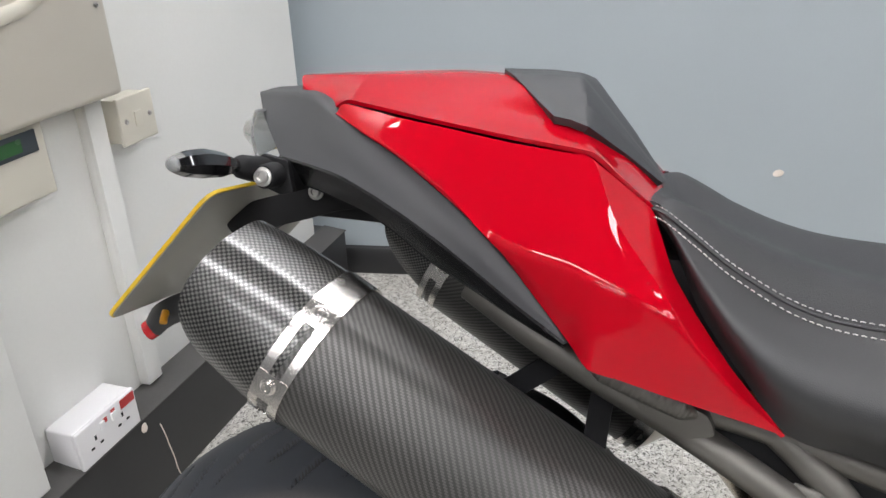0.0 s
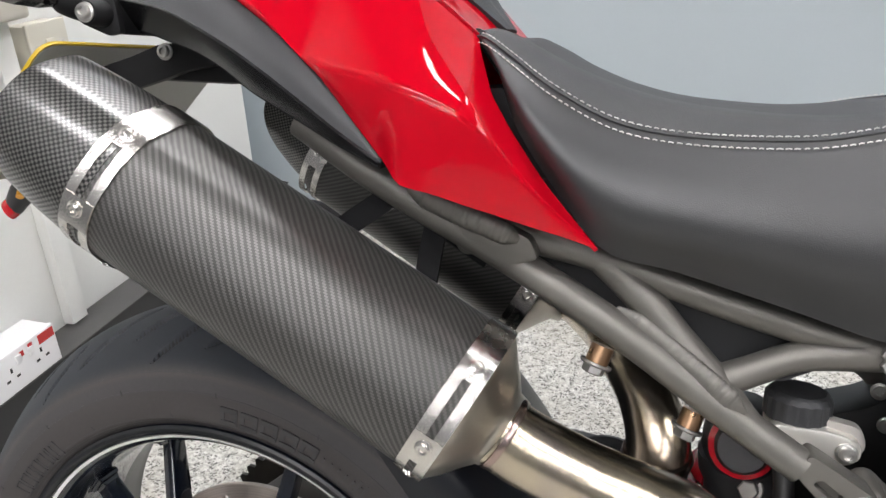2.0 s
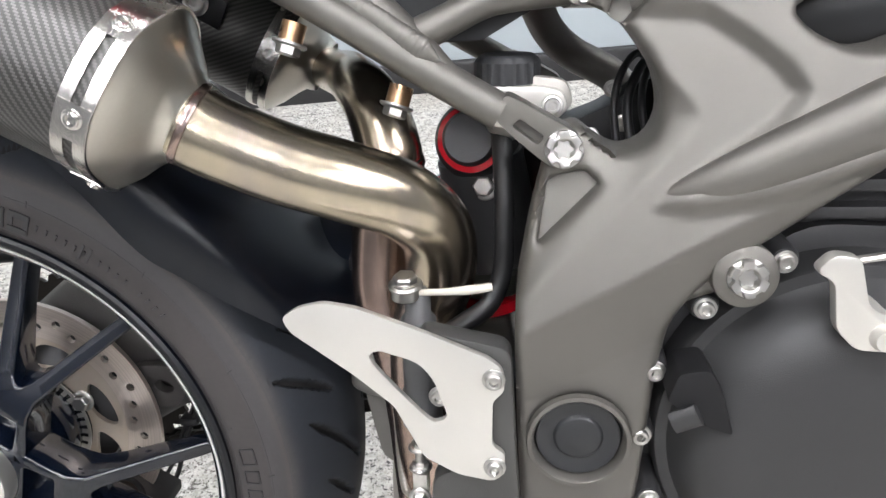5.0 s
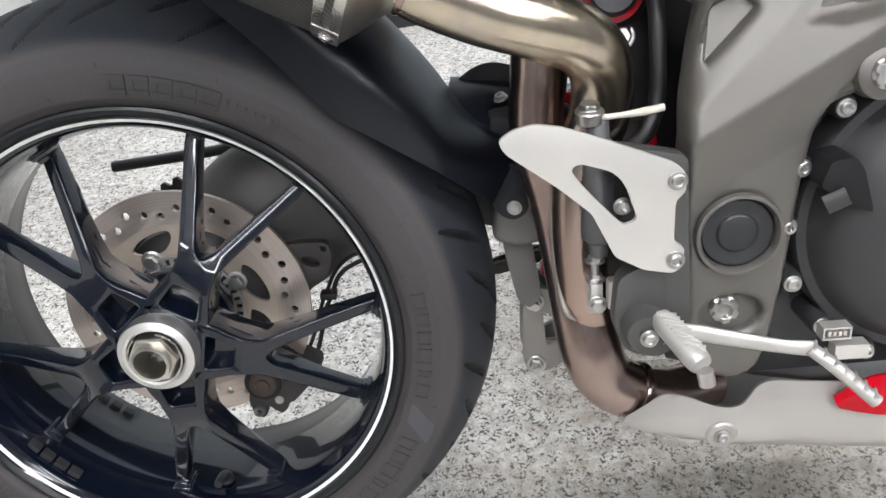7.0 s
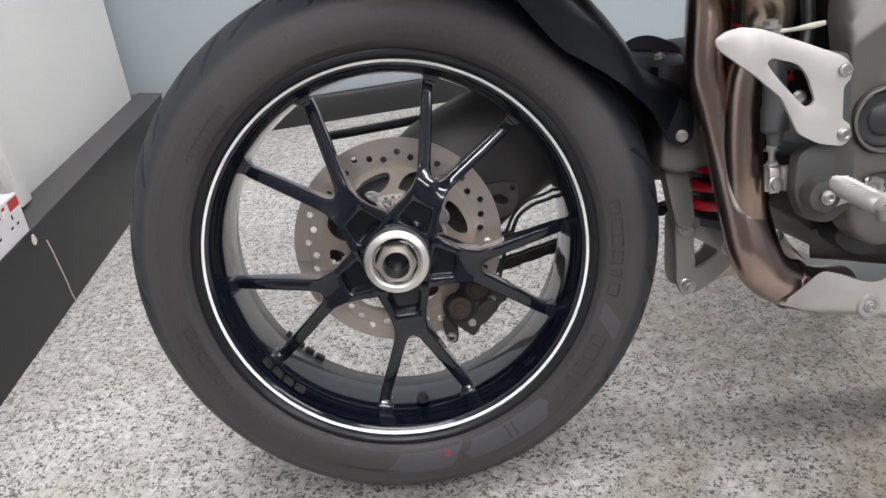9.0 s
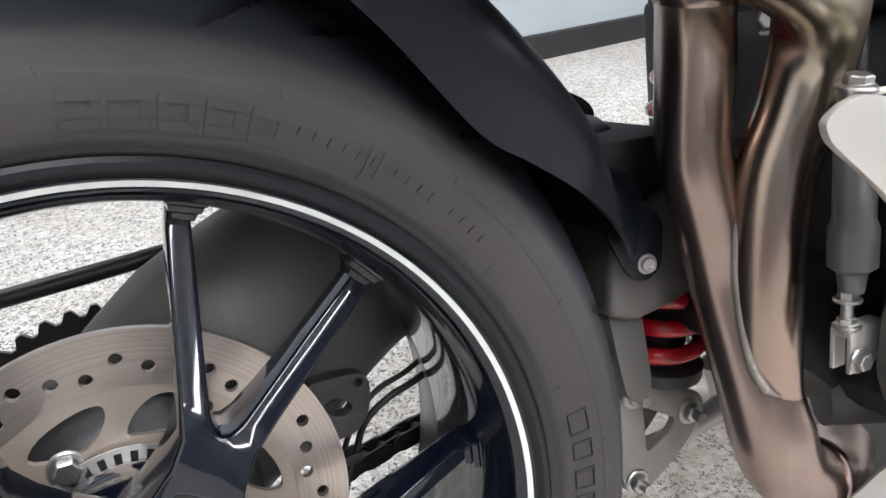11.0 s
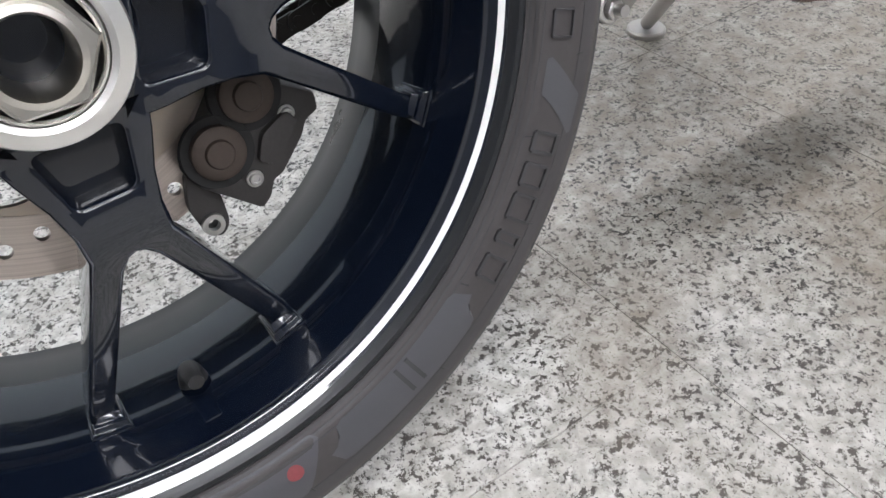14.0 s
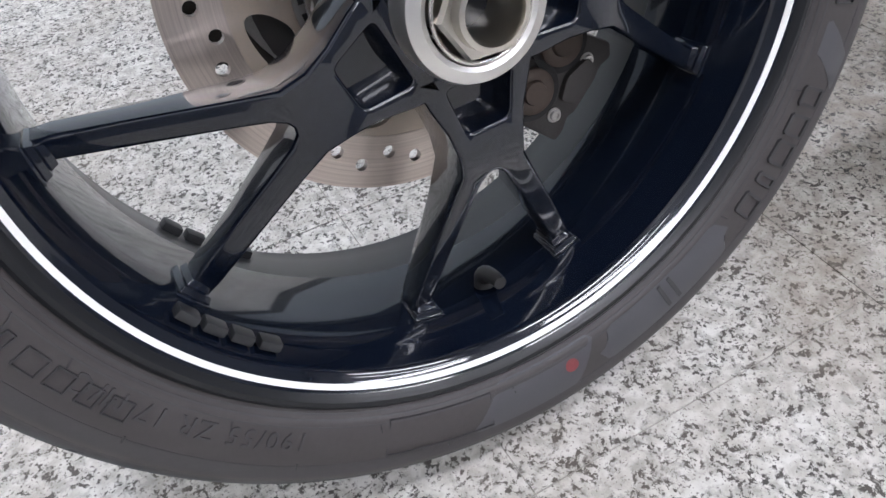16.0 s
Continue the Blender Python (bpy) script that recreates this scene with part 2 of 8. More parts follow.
RED = surface("red_paint", (0.44, 0.0010, 0.0095), 0.40, coat=0.62, var=0.02, rvar=0.02, grain=0.0, spec=0.0)
BLACK_SATIN = surface("satin_black_plastic", (0.020, 0.021, 0.023), 0.42, var=0.15, vscale=10, grain=0.12, gscale=1400)
BLACK_TEX = surface("textured_black_plastic", (0.036, 0.037, 0.040), 0.55, var=0.15, vscale=12, grain=0.25, gscale=1800)
MATT_BLACK = surface("matt_black_plastic", (0.011, 0.011, 0.012), 0.6, var=0.15, vscale=12, spec=0.25, grain=0.1, gscale=1200)
COVER = surface("grey_black_engine_cover", (0.036, 0.036, 0.037), 0.45, metal=0.15, var=0.15, vscale=14, grain=0.3, gscale=1300)
BLACK_SKIRT = surface("smooth_black_plastic", (0.012, 0.012, 0.013), 0.24, var=0.12, vscale=10)
BLACK_GLOSS = surface("gloss_black_plastic", (0.008, 0.008, 0.009), 0.12, coat=0.6, var=0.1)
STRAP = surface("dull_black_steel_strap", (0.006, 0.006, 0.007), 0.7, var=0.2, vscale=20, spec=0.15)
HUGGER = surface("satin_black_hugger", (0.005, 0.007, 0.012), 0.34, spec=0.36, var=0.2, vscale=8, grain=0.06, gscale=1200)
WHEEL = surface("gloss_black_wheel_enamel", (0.0030, 0.0052, 0.0112), 0.22, coat=1.0, var=0.15, vscale=20, rvar=0.03, spec=0.18)
WHEEL.node_tree.nodes["Principled BSDF"].inputs["Coat Roughness"].default_value = 0.045
WHEEL_LIP = surface("worn_black_rim_lip", (0.010, 0.011, 0.013), 0.32, var=0.2, vscale=30, spec=0.36)
WHEEL_IN = surface("satin_black_rim_well", (0.040, 0.042, 0.043), 0.30, var=0.25, vscale=12, spec=0.6)
STRIPE = surface("white_rim_tape", (0.80, 0.80, 0.78), 0.35, var=0.03)
SEAT = surface("black_seat_vinyl", (0.027, 0.028, 0.030), 0.42, spec=0.62, var=0.12, vscale=6, grain=0.35, gscale=1500)
SEAT_TOP = surface("perforated_seat_vinyl", (0.026, 0.026, 0.028), 0.55, var=0.12, vscale=6, grain=0.9, gscale=900)
THREAD = surface("white_thread", (0.66, 0.64, 0.61), 0.8, var=0.15, vscale=200)
FRAME = surface("graphite_frame_paint", (0.158, 0.150, 0.136), 0.40, metal=0.55, var=0.10, vscale=16, grain=0.30, gscale=2600)
FRAME_WORN = surface("worn_graphite_paint", (0.165, 0.157, 0.142), 0.44, metal=0.55, var=0.16, vscale=24, grain=0.25, gscale=2600)
ENGINE = surface("dark_engine_paint", (0.040, 0.040, 0.042), 0.42, metal=0.2, var=0.2, vscale=14, grain=0.3, gscale=1100)
DARK_CASE = surface("near_black_casting", (0.014, 0.014, 0.015), 0.45, metal=0.1, var=0.3, vscale=20, grain=0.3, gscale=900)
DUSTY = surface("dusty_dark_casting", (0.135, 0.130, 0.124), 0.55, metal=0.1, var=0.4, vscale=14, grain=0.35, gscale=700)
CYLINDER = surface("grey_cylinder_casting", (0.115, 0.115, 0.117), 0.42, metal=0.3, var=0.15, vscale=24, grain=0.25, gscale=900)
HANGER = surface("dark_grey_hanger_casting", (0.080, 0.079, 0.076), 0.45, metal=0.3, var=0.15, vscale=20, grain=0.25, gscale=900)
CAST = surface("grey_swingarm_casting", (0.27, 0.255, 0.235), 0.5, metal=0.3, var=0.2, vscale=18, grain=0.3, gscale=900)
# the grey casting again, its colour lowered for parts lying in shade
CAST_SHADE = surface("shaded_swingarm_casting", (0.150, 0.143, 0.133), 0.5, metal=0.3, var=0.25, vscale=18, grain=0.3, gscale=900)
SILVER = surface("silver_anodised_plate", (0.66, 0.64, 0.60), 0.38, metal=0.65, var=0.05, vscale=14, grain=0.05, gscale=900)
PEDAL = surface("satin_pedal_aluminium", (0.53, 0.52, 0.49), 0.42, metal=0.6, var=0.08, vscale=30, grain=0.1, gscale=900)
PAN = surface("silver_belly_pan", (0.47, 0.45, 0.42), 0.38, metal=0.55, var=0.06, vscale=14, grain=0.1, gscale=900)
ALU = surface("machined_aluminium", (0.74, 0.73, 0.70), 0.40, metal=1.0, var=0.08, vscale=30, stretch=(1, 1, 40), grain=0.03)
CHROME = surface("zinc_plated_bolt", (0.52, 0.51, 0.49), 0.36, metal=1.0, var=0.1, vscale=80)
STEEL = surface("polished_steel_band", (0.66, 0.64, 0.61), 0.27, metal=1.0, var=0.04, vscale=30, rvar=0.015)
CONE = surface("brushed_steel_cone", (0.58, 0.555, 0.50), 0.30, metal=1.0, var=0.08, vscale=30, gscale=400)
WELD = surface("grey_weld_bead", (0.36, 0.335, 0.30), 0.42, metal=0.8, var=0.2, vscale=90)
COPPER = surface("copper_tinted_spacer", (0.48, 0.30, 0.18), 0.3, metal=1.0, var=0.12, vscale=60)
DISC = disc_material()
DISC_IN = surface("worn_disc_carrier", (0.64, 0.60, 0.55), 0.40, metal=0.7, var=0.2, vscale=30, tint=(0.52, 0.40, 0.28))
CALIPER = surface("dirty_grey_caliper", (0.048, 0.044, 0.042), 0.55, metal=0.2, var=0.3, vscale=40, grain=0.3, gscale=700)
RUST = surface("rusty_piston", (0.075, 0.056, 0.045), 0.6, metal=0.3, var=0.35, vscale=60)
CHAIN = surface("oily_chain", (0.05, 0.046, 0.042), 0.35, metal=0.8, var=0.3, vscale=60)
HOSE = surface("black_hose", (0.012, 0.012, 0.013), 0.45, var=0.2)
SPRING = surface("red_spring_enamel", (0.50, 0.008, 0.02), 0.25, coat=0.6, var=0.06)
RUBBER = rubber_material()
GROOVE_SHADE = surface("groove_shade_rubber", (0.010, 0.010, 0.011), 0.7, var=0.2, vscale=40)
RUBBER_MARK = surface("raised_rubber_lettering", (0.040, 0.038, 0.040), 0.5, var=0.2, vscale=40)
RUBBER_DARK = surface("dark_rubber_lettering", (0.036, 0.035, 0.037), 0.6, var=0.2, vscale=40)
RUBBER_PATCH = surface("smooth_rubber_panel", (0.060, 0.060, 0.066), 0.50, var=0.12, vscale=30)
DOT = surface("faded_red_dot", (0.22, 0.045, 0.05), 0.7, var=0.3, vscale=200)
PLATE_BACK = surface("number_plate_back", (0.40, 0.40, 0.36), 0.5, var=0.12, vscale=20)
PLATE_EDGE = surface("yellow_plate_edge", (0.62, 0.42, 0.02), 0.45)
RED_LENS = surface("red_lens", (0.45, 0.005, 0.01), 0.15, coat=0.5)
AMBER = surface("amber_plastic", (0.60, 0.28, 0.02), 0.35)
GREY_PLASTIC = surface("grey_plastic", (0.16, 0.16, 0.165), 0.45, var=0.1)
HEAT = heat_metal("heat_tinted_pipe", (0.55, 0.485, 0.375), (0.42, 0.31, 0.255), 0.22, 0.12, 0.23)
HEAT_LOW = heat_metal("bronze_heat_tinted_pipe", (0.57, 0.49, 0.375), (0.40, 0.300, 0.262), 0.31, 0.21, 0.24)
CARBON, cb = carbon_material("carbon_twill", 0.0014, True, (0.050, 0.049, 0.0465), (0.132, 0.129, 0.123), 0.46)
cb.inputs["Coat Weight"].default_value = 0.35
cb.inputs["Coat Roughness"].default_value = 0.34
CARBON_CAP, cb = carbon_material("glossy_carbon_weave", 0.0021, False, (0.007, 0.007, 0.007), (0.165, 0.161, 0.152), 0.40)
cb.inputs["Coat Weight"].default_value = 1.0
cb.inputs["Coat Roughness"].default_value = 0.20

CLEAR, nt, b = nodes_of("clear_lens")
b.inputs["Base Color"].default_value = (0.85, 0.86, 0.86, 1)
b.inputs["Roughness"].default_value = 0.08
b.inputs["Transmission Weight"].default_value = 0.75
LIGHT, nt, b = nodes_of("ceiling_light_diffuser")
b.inputs["Base Color"].default_value = (0.9, 0.9, 0.9, 1)
b.inputs["Emission Color"].default_value = (0.975, 0.97, 1.0, 1)
b.inputs["Emission Strength"].default_value = PANEL_STRENGTH


# ---------------------------------------------------------------- mesh helpers
def vec(p):
    return Vector(p)


def spline(pts, n=6, closed=False, k=1.0):
    """A smooth curve through the points; k below 1 draws it tighter."""
    p = [Vector(q) for q in pts]
    out = []
    m = len(p)
    for i in range(m if closed else m - 1):
        p1, p2 = p[i], p[(i + 1) % m]
        p0 = p[i - 1] if (closed or i > 0) else p1 * 2 - p2
        p3 = p[(i + 2) % m] if (closed or i + 2 < m) else p2 * 2 - p1
        m1, m2 = (p2 - p0) * 0.5 * k, (p3 - p1) * 0.5 * k
        for j in range(n):
            t = j / n
            t2, t3 = t * t, t ** 3
            h = 3 * t2 - 2 * t3
            if k < 0.99:
                h = h * k + t * (1 - k)
            out.append(p1 * (1 - h) + p2 * h + m1 * (t3 - 2 * t2 + t) + m2 * (t3 - t2))
    if not closed:
        out.append(p[-1])
    return out


def smooth2(pts, n=4, closed=True):
    return [(q.x, q.y) for q in spline([(a, b, 0) for a, b in pts], n, closed)]


def rounded(pts, r, n=4):
    """Polygon with rounded corners (r may be a list)."""
    out = []
    m = len(pts)
    for i in range(m):
        p0, p1, p2 = (Vector((*pts[(i + k) % m], 0)) for k in (-1, 0, 1))
        rr = r[i] if isinstance(r, (list, tuple)) else r
        a, b_ = (p0 - p1), (p2 - p1)
        d = min(rr, a.length * 0.48, b_.length * 0.48)
        s, e = p1 + a.normalized() * d, p1 + b_.normalized() * d
        for k in range(n + 1):
            t = k / n
            q = s * (1 - t) ** 2 + p1 * 2 * t * (1 - t) + e * t * t
            out.append((q.x, q.y))
    return out


def ring_faces(bm, rings, closed_ring=True, cap0=False, cap1=False):
    fs = []
    n = len(rings[0])
    for a, b_ in zip(rings, rings[1:]):
        for i in range(n if closed_ring else n - 1):
            j = (i + 1) % n
            fs.append(bm.faces.new((a[i], a[j], b_[j], b_[i])))
    if cap0:
        fs.append(bm.faces.new(list(reversed(rings[0]))))
    if cap1:
        fs.append(bm.faces.new(rings[-1]))
    return fs


def tube(bm, pts, r, seg=16, n=6, cap=True, radii=None, flat=None):
    """A round tube along a spline; radii: one per control point. flat: (direction, factor) squashes it."""
    path = spline(pts, n) if n > 1 else [Vector(p) for p in pts]
    if radii:
        rr = []
        for i in range(len(radii) - 1):
            rr += [radii[i] + (radii[i + 1] - radii[i]) * k / n for k in range(n)]
        rr.append(radii[-1])
    else:
        rr = [r] * len(path)
    t = (path[1] - path[0]).normalized()
    side = t.orthogonal().normalized()
    rings = []
    for i, p in enumerate(path):
        t2 = (path[min(i + 1, len(path) - 1)] - path[max(i - 1, 0)]).normalized()
        q = t.rotation_difference(t2)
        side = q @ side
        side = (side - t2 * side.dot(t2)).normalized()
        t = t2
        up = t.cross(side)
        ring = []
        for k in range(seg):
            a = 2 * math.pi * k / seg
            o = side * math.cos(a) * rr[i] + up * math.sin(a) * rr[i]
            if flat:
                d, f = Vector(flat[0]).normalized(), flat[1]
                o = o + d * o.dot(d) * (f - 1)
            ring.append(bm.verts.new(p + o))
        rings.append(ring)
    ring_faces(bm, rings, True, cap, cap)
    return rings


def bead(bm, pts, r, pitch=0.0045, flat=None, seg=10):
    """A ridged weld bead along a line."""
    path = spline(pts, 40)
    total = sum((b_ - a).length for a, b_ in zip(path, path[1:]))
    n = max(8, int(total / pitch * 6))
    step = [path[min(len(path) - 1, int(i * (len(path) - 1) / n))].lerp(path[min(len(path) - 1, int(i * (len(path) - 1) / n) + 1)], (i * (len(path) - 1) / n) % 1) for i in range(n + 1)]
    radii = [r * ((0.945, 0.975, 1.0, 0.998, 0.985, 0.965)[i % 6] + 0.03 * noise.noise(p * 700)) * min(1.0, 0.25 + 5 * min(i, n - i) / n) for i, p in enumerate(step)]
    tube(bm, step, r, seg, 1, radii=radii, flat=flat)


def lathe(bm, prof, seg=72, centre=(0, 0, 0), axis="y", closed=False, cap=False):
    """prof: (radius, height along the axis)."""
    c = Vector(centre)
    rings = []
    for r, h in prof:
        ring = []
        for k in range(seg):
            a = 2 * math.pi * k / seg
            u, v = r * math.cos(a), r * math.sin(a)
            o = {"y": (u, h, v), "z": (u, v, h), "x": (h, u, v)}[axis]
            ring.append(bm.verts.new(c + Vector(o)))
        rings.append(ring)
    ring_faces(bm, rings + ([rings[0]] if closed else []), True)
    if cap:
        bm.faces.new(rings[0])
        bm.faces.new(list(reversed(rings[-1])))
    return rings


def flat_plate(bm, outline, y0, y1, holes=()):
    """A plate in the x-z plane from y0 to y1, with holes through it."""
    edges = []
    for loop in (outline, *holes):
        vs = [bm.verts.new((x, y0, z)) for x, z in loop]
        edges += [bm.edges.new((vs[i], vs[(i + 1) % len(vs)])) for i in range(len(vs))]
    res = bmesh.ops.triangle_fill(bm, use_beauty=True, use_dissolve=not holes, edges=edges)
    faces = [g for g in res["geom"] if isinstance(g, bmesh.types.BMFace)]
    ex = bmesh.ops.extrude_face_region(bm, geom=faces)
    moved = [g for g in ex["geom"] if isinstance(g, bmesh.types.BMVert)]
    bmesh.ops.translate(bm, vec=(0, y1 - y0, 0), verts=moved)
    bmesh.ops.recalc_face_normals(bm, faces=bm.faces)


def block(bm, lo, hi):
    x0, y0, z0 = lo
    x1, y1, z1 = hi
    v = [bm.verts.new(p) for p in ((x0, y0, z0), (x1, y0, z0), (x1, y1, z0), (x0, y1, z0), (x0, y0, z1), (x1, y0, z1), (x1, y1, z1), (x0, y1, z1))]
    for f in ((0, 3, 2, 1), (4, 5, 6, 7), (0, 1, 5, 4), (1, 2, 6, 5), (2, 3, 7, 6), (3, 0, 4, 7)):
        bm.faces.new([v[i] for i in f])


def soften(bm, w, seg=2, angle=32):
    bmesh.ops.recalc_face_normals(bm, faces=bm.faces)
    es = [e for e in bm.edges if len(e.link_faces) == 2 and e.calc_face_angle(0) > radians(angle)]
    bmesh.ops.bevel(bm, geom=es, offset=w, segments=seg, profile=0.6, affect="EDGES", clamp_overlap=True)


def grid(bm, rows, nu=6, nv=6, ku=1.0, kv=1.0):
    """A smooth sheet through rows of control points."""
    dense = [spline(r, nu, False, ku) for r in rows]
    cols = [spline([r[i] for r in dense], nv, False, kv) for i in range(len(dense[0]))]
    vs = [[bm.verts.new(c[j]) for c in cols] for j in range(len(cols[0]))]
    for a, b_ in zip(vs, vs[1:]):
        for i in range(len(a) - 1):
            bm.faces.new((a[i], a[i + 1], b_[i + 1], b_[i]))
    return vs


def thicken(bm, t):
    """Gives a sheet depth, into the side away from its normals."""
    bmesh.ops.recalc_face_normals(bm, faces=bm.faces)
    bmesh.ops.solidify(bm, geom=list(bm.faces), thickness=t)


def mesh_of(bm, mat, smooth=38):
    bmesh.ops.recalc_face_normals(bm, faces=bm.faces)
    for f in bm.faces:
        f.smooth = True
    for e in bm.edges:
        if len(e.link_faces) == 2 and e.calc_face_angle(0) > radians(smooth):
            e.smooth = False
    me = bpy.data.meshes.new("mesh")
    bm.to_mesh(me)
    bm.free()
    me.materials.append(mat)
    return me


def part(name, bm, mat, parent, label="", smooth=38):
    ob = new(name, mesh_of(bm, mat, smooth) if isinstance(bm, bmesh.types.BMesh) else bm)
    ob.parent = parent
    if label:
        tagged(ob, label)
    return ob


def placed(name, me, parent, m, label=""):
    """One more object on a shared mesh."""
    ob = new(name, me)
    ob.parent = parent
    ob.matrix_local = m
    if label:
        tagged(ob, label)
    return ob


def facing(p, n, spin=0):
    """A pose at p whose z axis points along n."""
    return Matrix.Translation(p) @ Vector(n).normalized().to_track_quat("Z", "Y").to_matrix().to_4x4() @ pose(0, 0, 0, 0, 0, spin)


def thing(name, label, category, kind="", group="", at=None):
    ob = new(name)
    if at is not None:
        ob.matrix_basis = at
    return tagged(ob, label, category, group, kind)


def bolt_mesh(r, h, kind, mat):
    """Bolt head along +z: flange, head and a hexagon socket or a hexagon head."""
    bm = bmesh.new()
    if kind == "socket":
        lathe(bm, [(r * 1.35, 0), (r * 1.35, h * 0.16), (r * 1.28, h * 0.24), (r * 1.0, h * 0.3), (r, h * 0.85), (r * 0.86, h), (r * 0.56, h), (r * 0.5, h * 0.95)], 20, axis="z")
        vs = [bm.verts.new((r * 0.5 * math.cos(a), r * 0.5 * math.sin(a), h * 0.5)) for a in [k * math.pi / 10 for k in range(20)]]
        bm.faces.new(vs)
        top = [v for v in bm.verts if abs(v.co.z - h * 0.95) < 1e-7]
        top.sort(key=lambda v: math.atan2(v.co.y, v.co.x) % (2 * math.pi))
        for i in range(20):
            bm.faces.new((top[i], top[(i + 1) % 20], vs[(i + 1) % 20], vs[i]))
    elif kind == "hex":
        lathe(bm, [(r * 1.45, 0), (r * 1.45, h * 0.18), (r * 1.3, h * 0.3), (r * 1.02, h * 0.32)], 24, axis="z")
        rings = []
        for rr, hh in ((1.02, 0.3), (1.02, 0.9), (0.86, 1.0)):
            rings.append([bm.verts.new((r * rr * math.cos(a), r * rr * math.sin(a), h * hh)) for a in [k * math.pi / 3 for k in range(6)]])
        ring_faces(bm, rings, True, False, True)
    else:
        # star-drive frame bolt with six lobes cut in its rim
        prof = [(1.0, 0.0), (1.0, 0.36), (1.0, 0.44), (1.0, 0.76), (0.94, 0.86), (0.66, 0.88), (0.56, 0.82)]
        rings = []
        for rr, hh in prof:
            ring = []
            for k in range(36):
                a = 2 * math.pi * k / 36
                lobe = 1 - (0.22 if (k % 6) < 2 and hh > 0.4 and rr > 0.8 else 0)
                ring.append(bm.verts.new((r * rr * lobe * math.cos(a), r * rr * lobe * math.sin(a), h * hh)))
            rings.append(ring)
        inner = [bm.verts.new((r * q * math.cos(2 * math.pi * k / 36), r * q * math.sin(2 * math.pi * k / 36), h * 0.30)) for k, q in [(k, 0.44 + 0.07 * math.cos(k * math.pi / 3)) for k in range(36)]]
        rings.append(inner)
        ring_faces(bm, rings, True, False, True)
    return mesh_of(bm, mat, 30)


SOCKET_BOLT = bolt_mesh(0.0052, 0.005, "socket", CHROME)
SOCKET_SMALL = bolt_mesh(0.0036, 0.003, "socket", CHROME)
HEX_BOLT = bolt_mesh(0.0075, 0.008, "hex", CHROME)
HEX_SMALL = bolt_mesh(0.0055, 0.006, "hex", CHROME)
STAR_BOLT = bolt_mesh(0.0112, 0.009, "star", CHROME)
RIVET = bolt_mesh(0.0042, 0.0024, "socket", STEEL)


# ---------------------------------------------------------------- room
def wall_y(x):
    """Front of the skirting on the far wall, which runs askew to the motorcycle."""
    return 1.668 + 0.19 * x


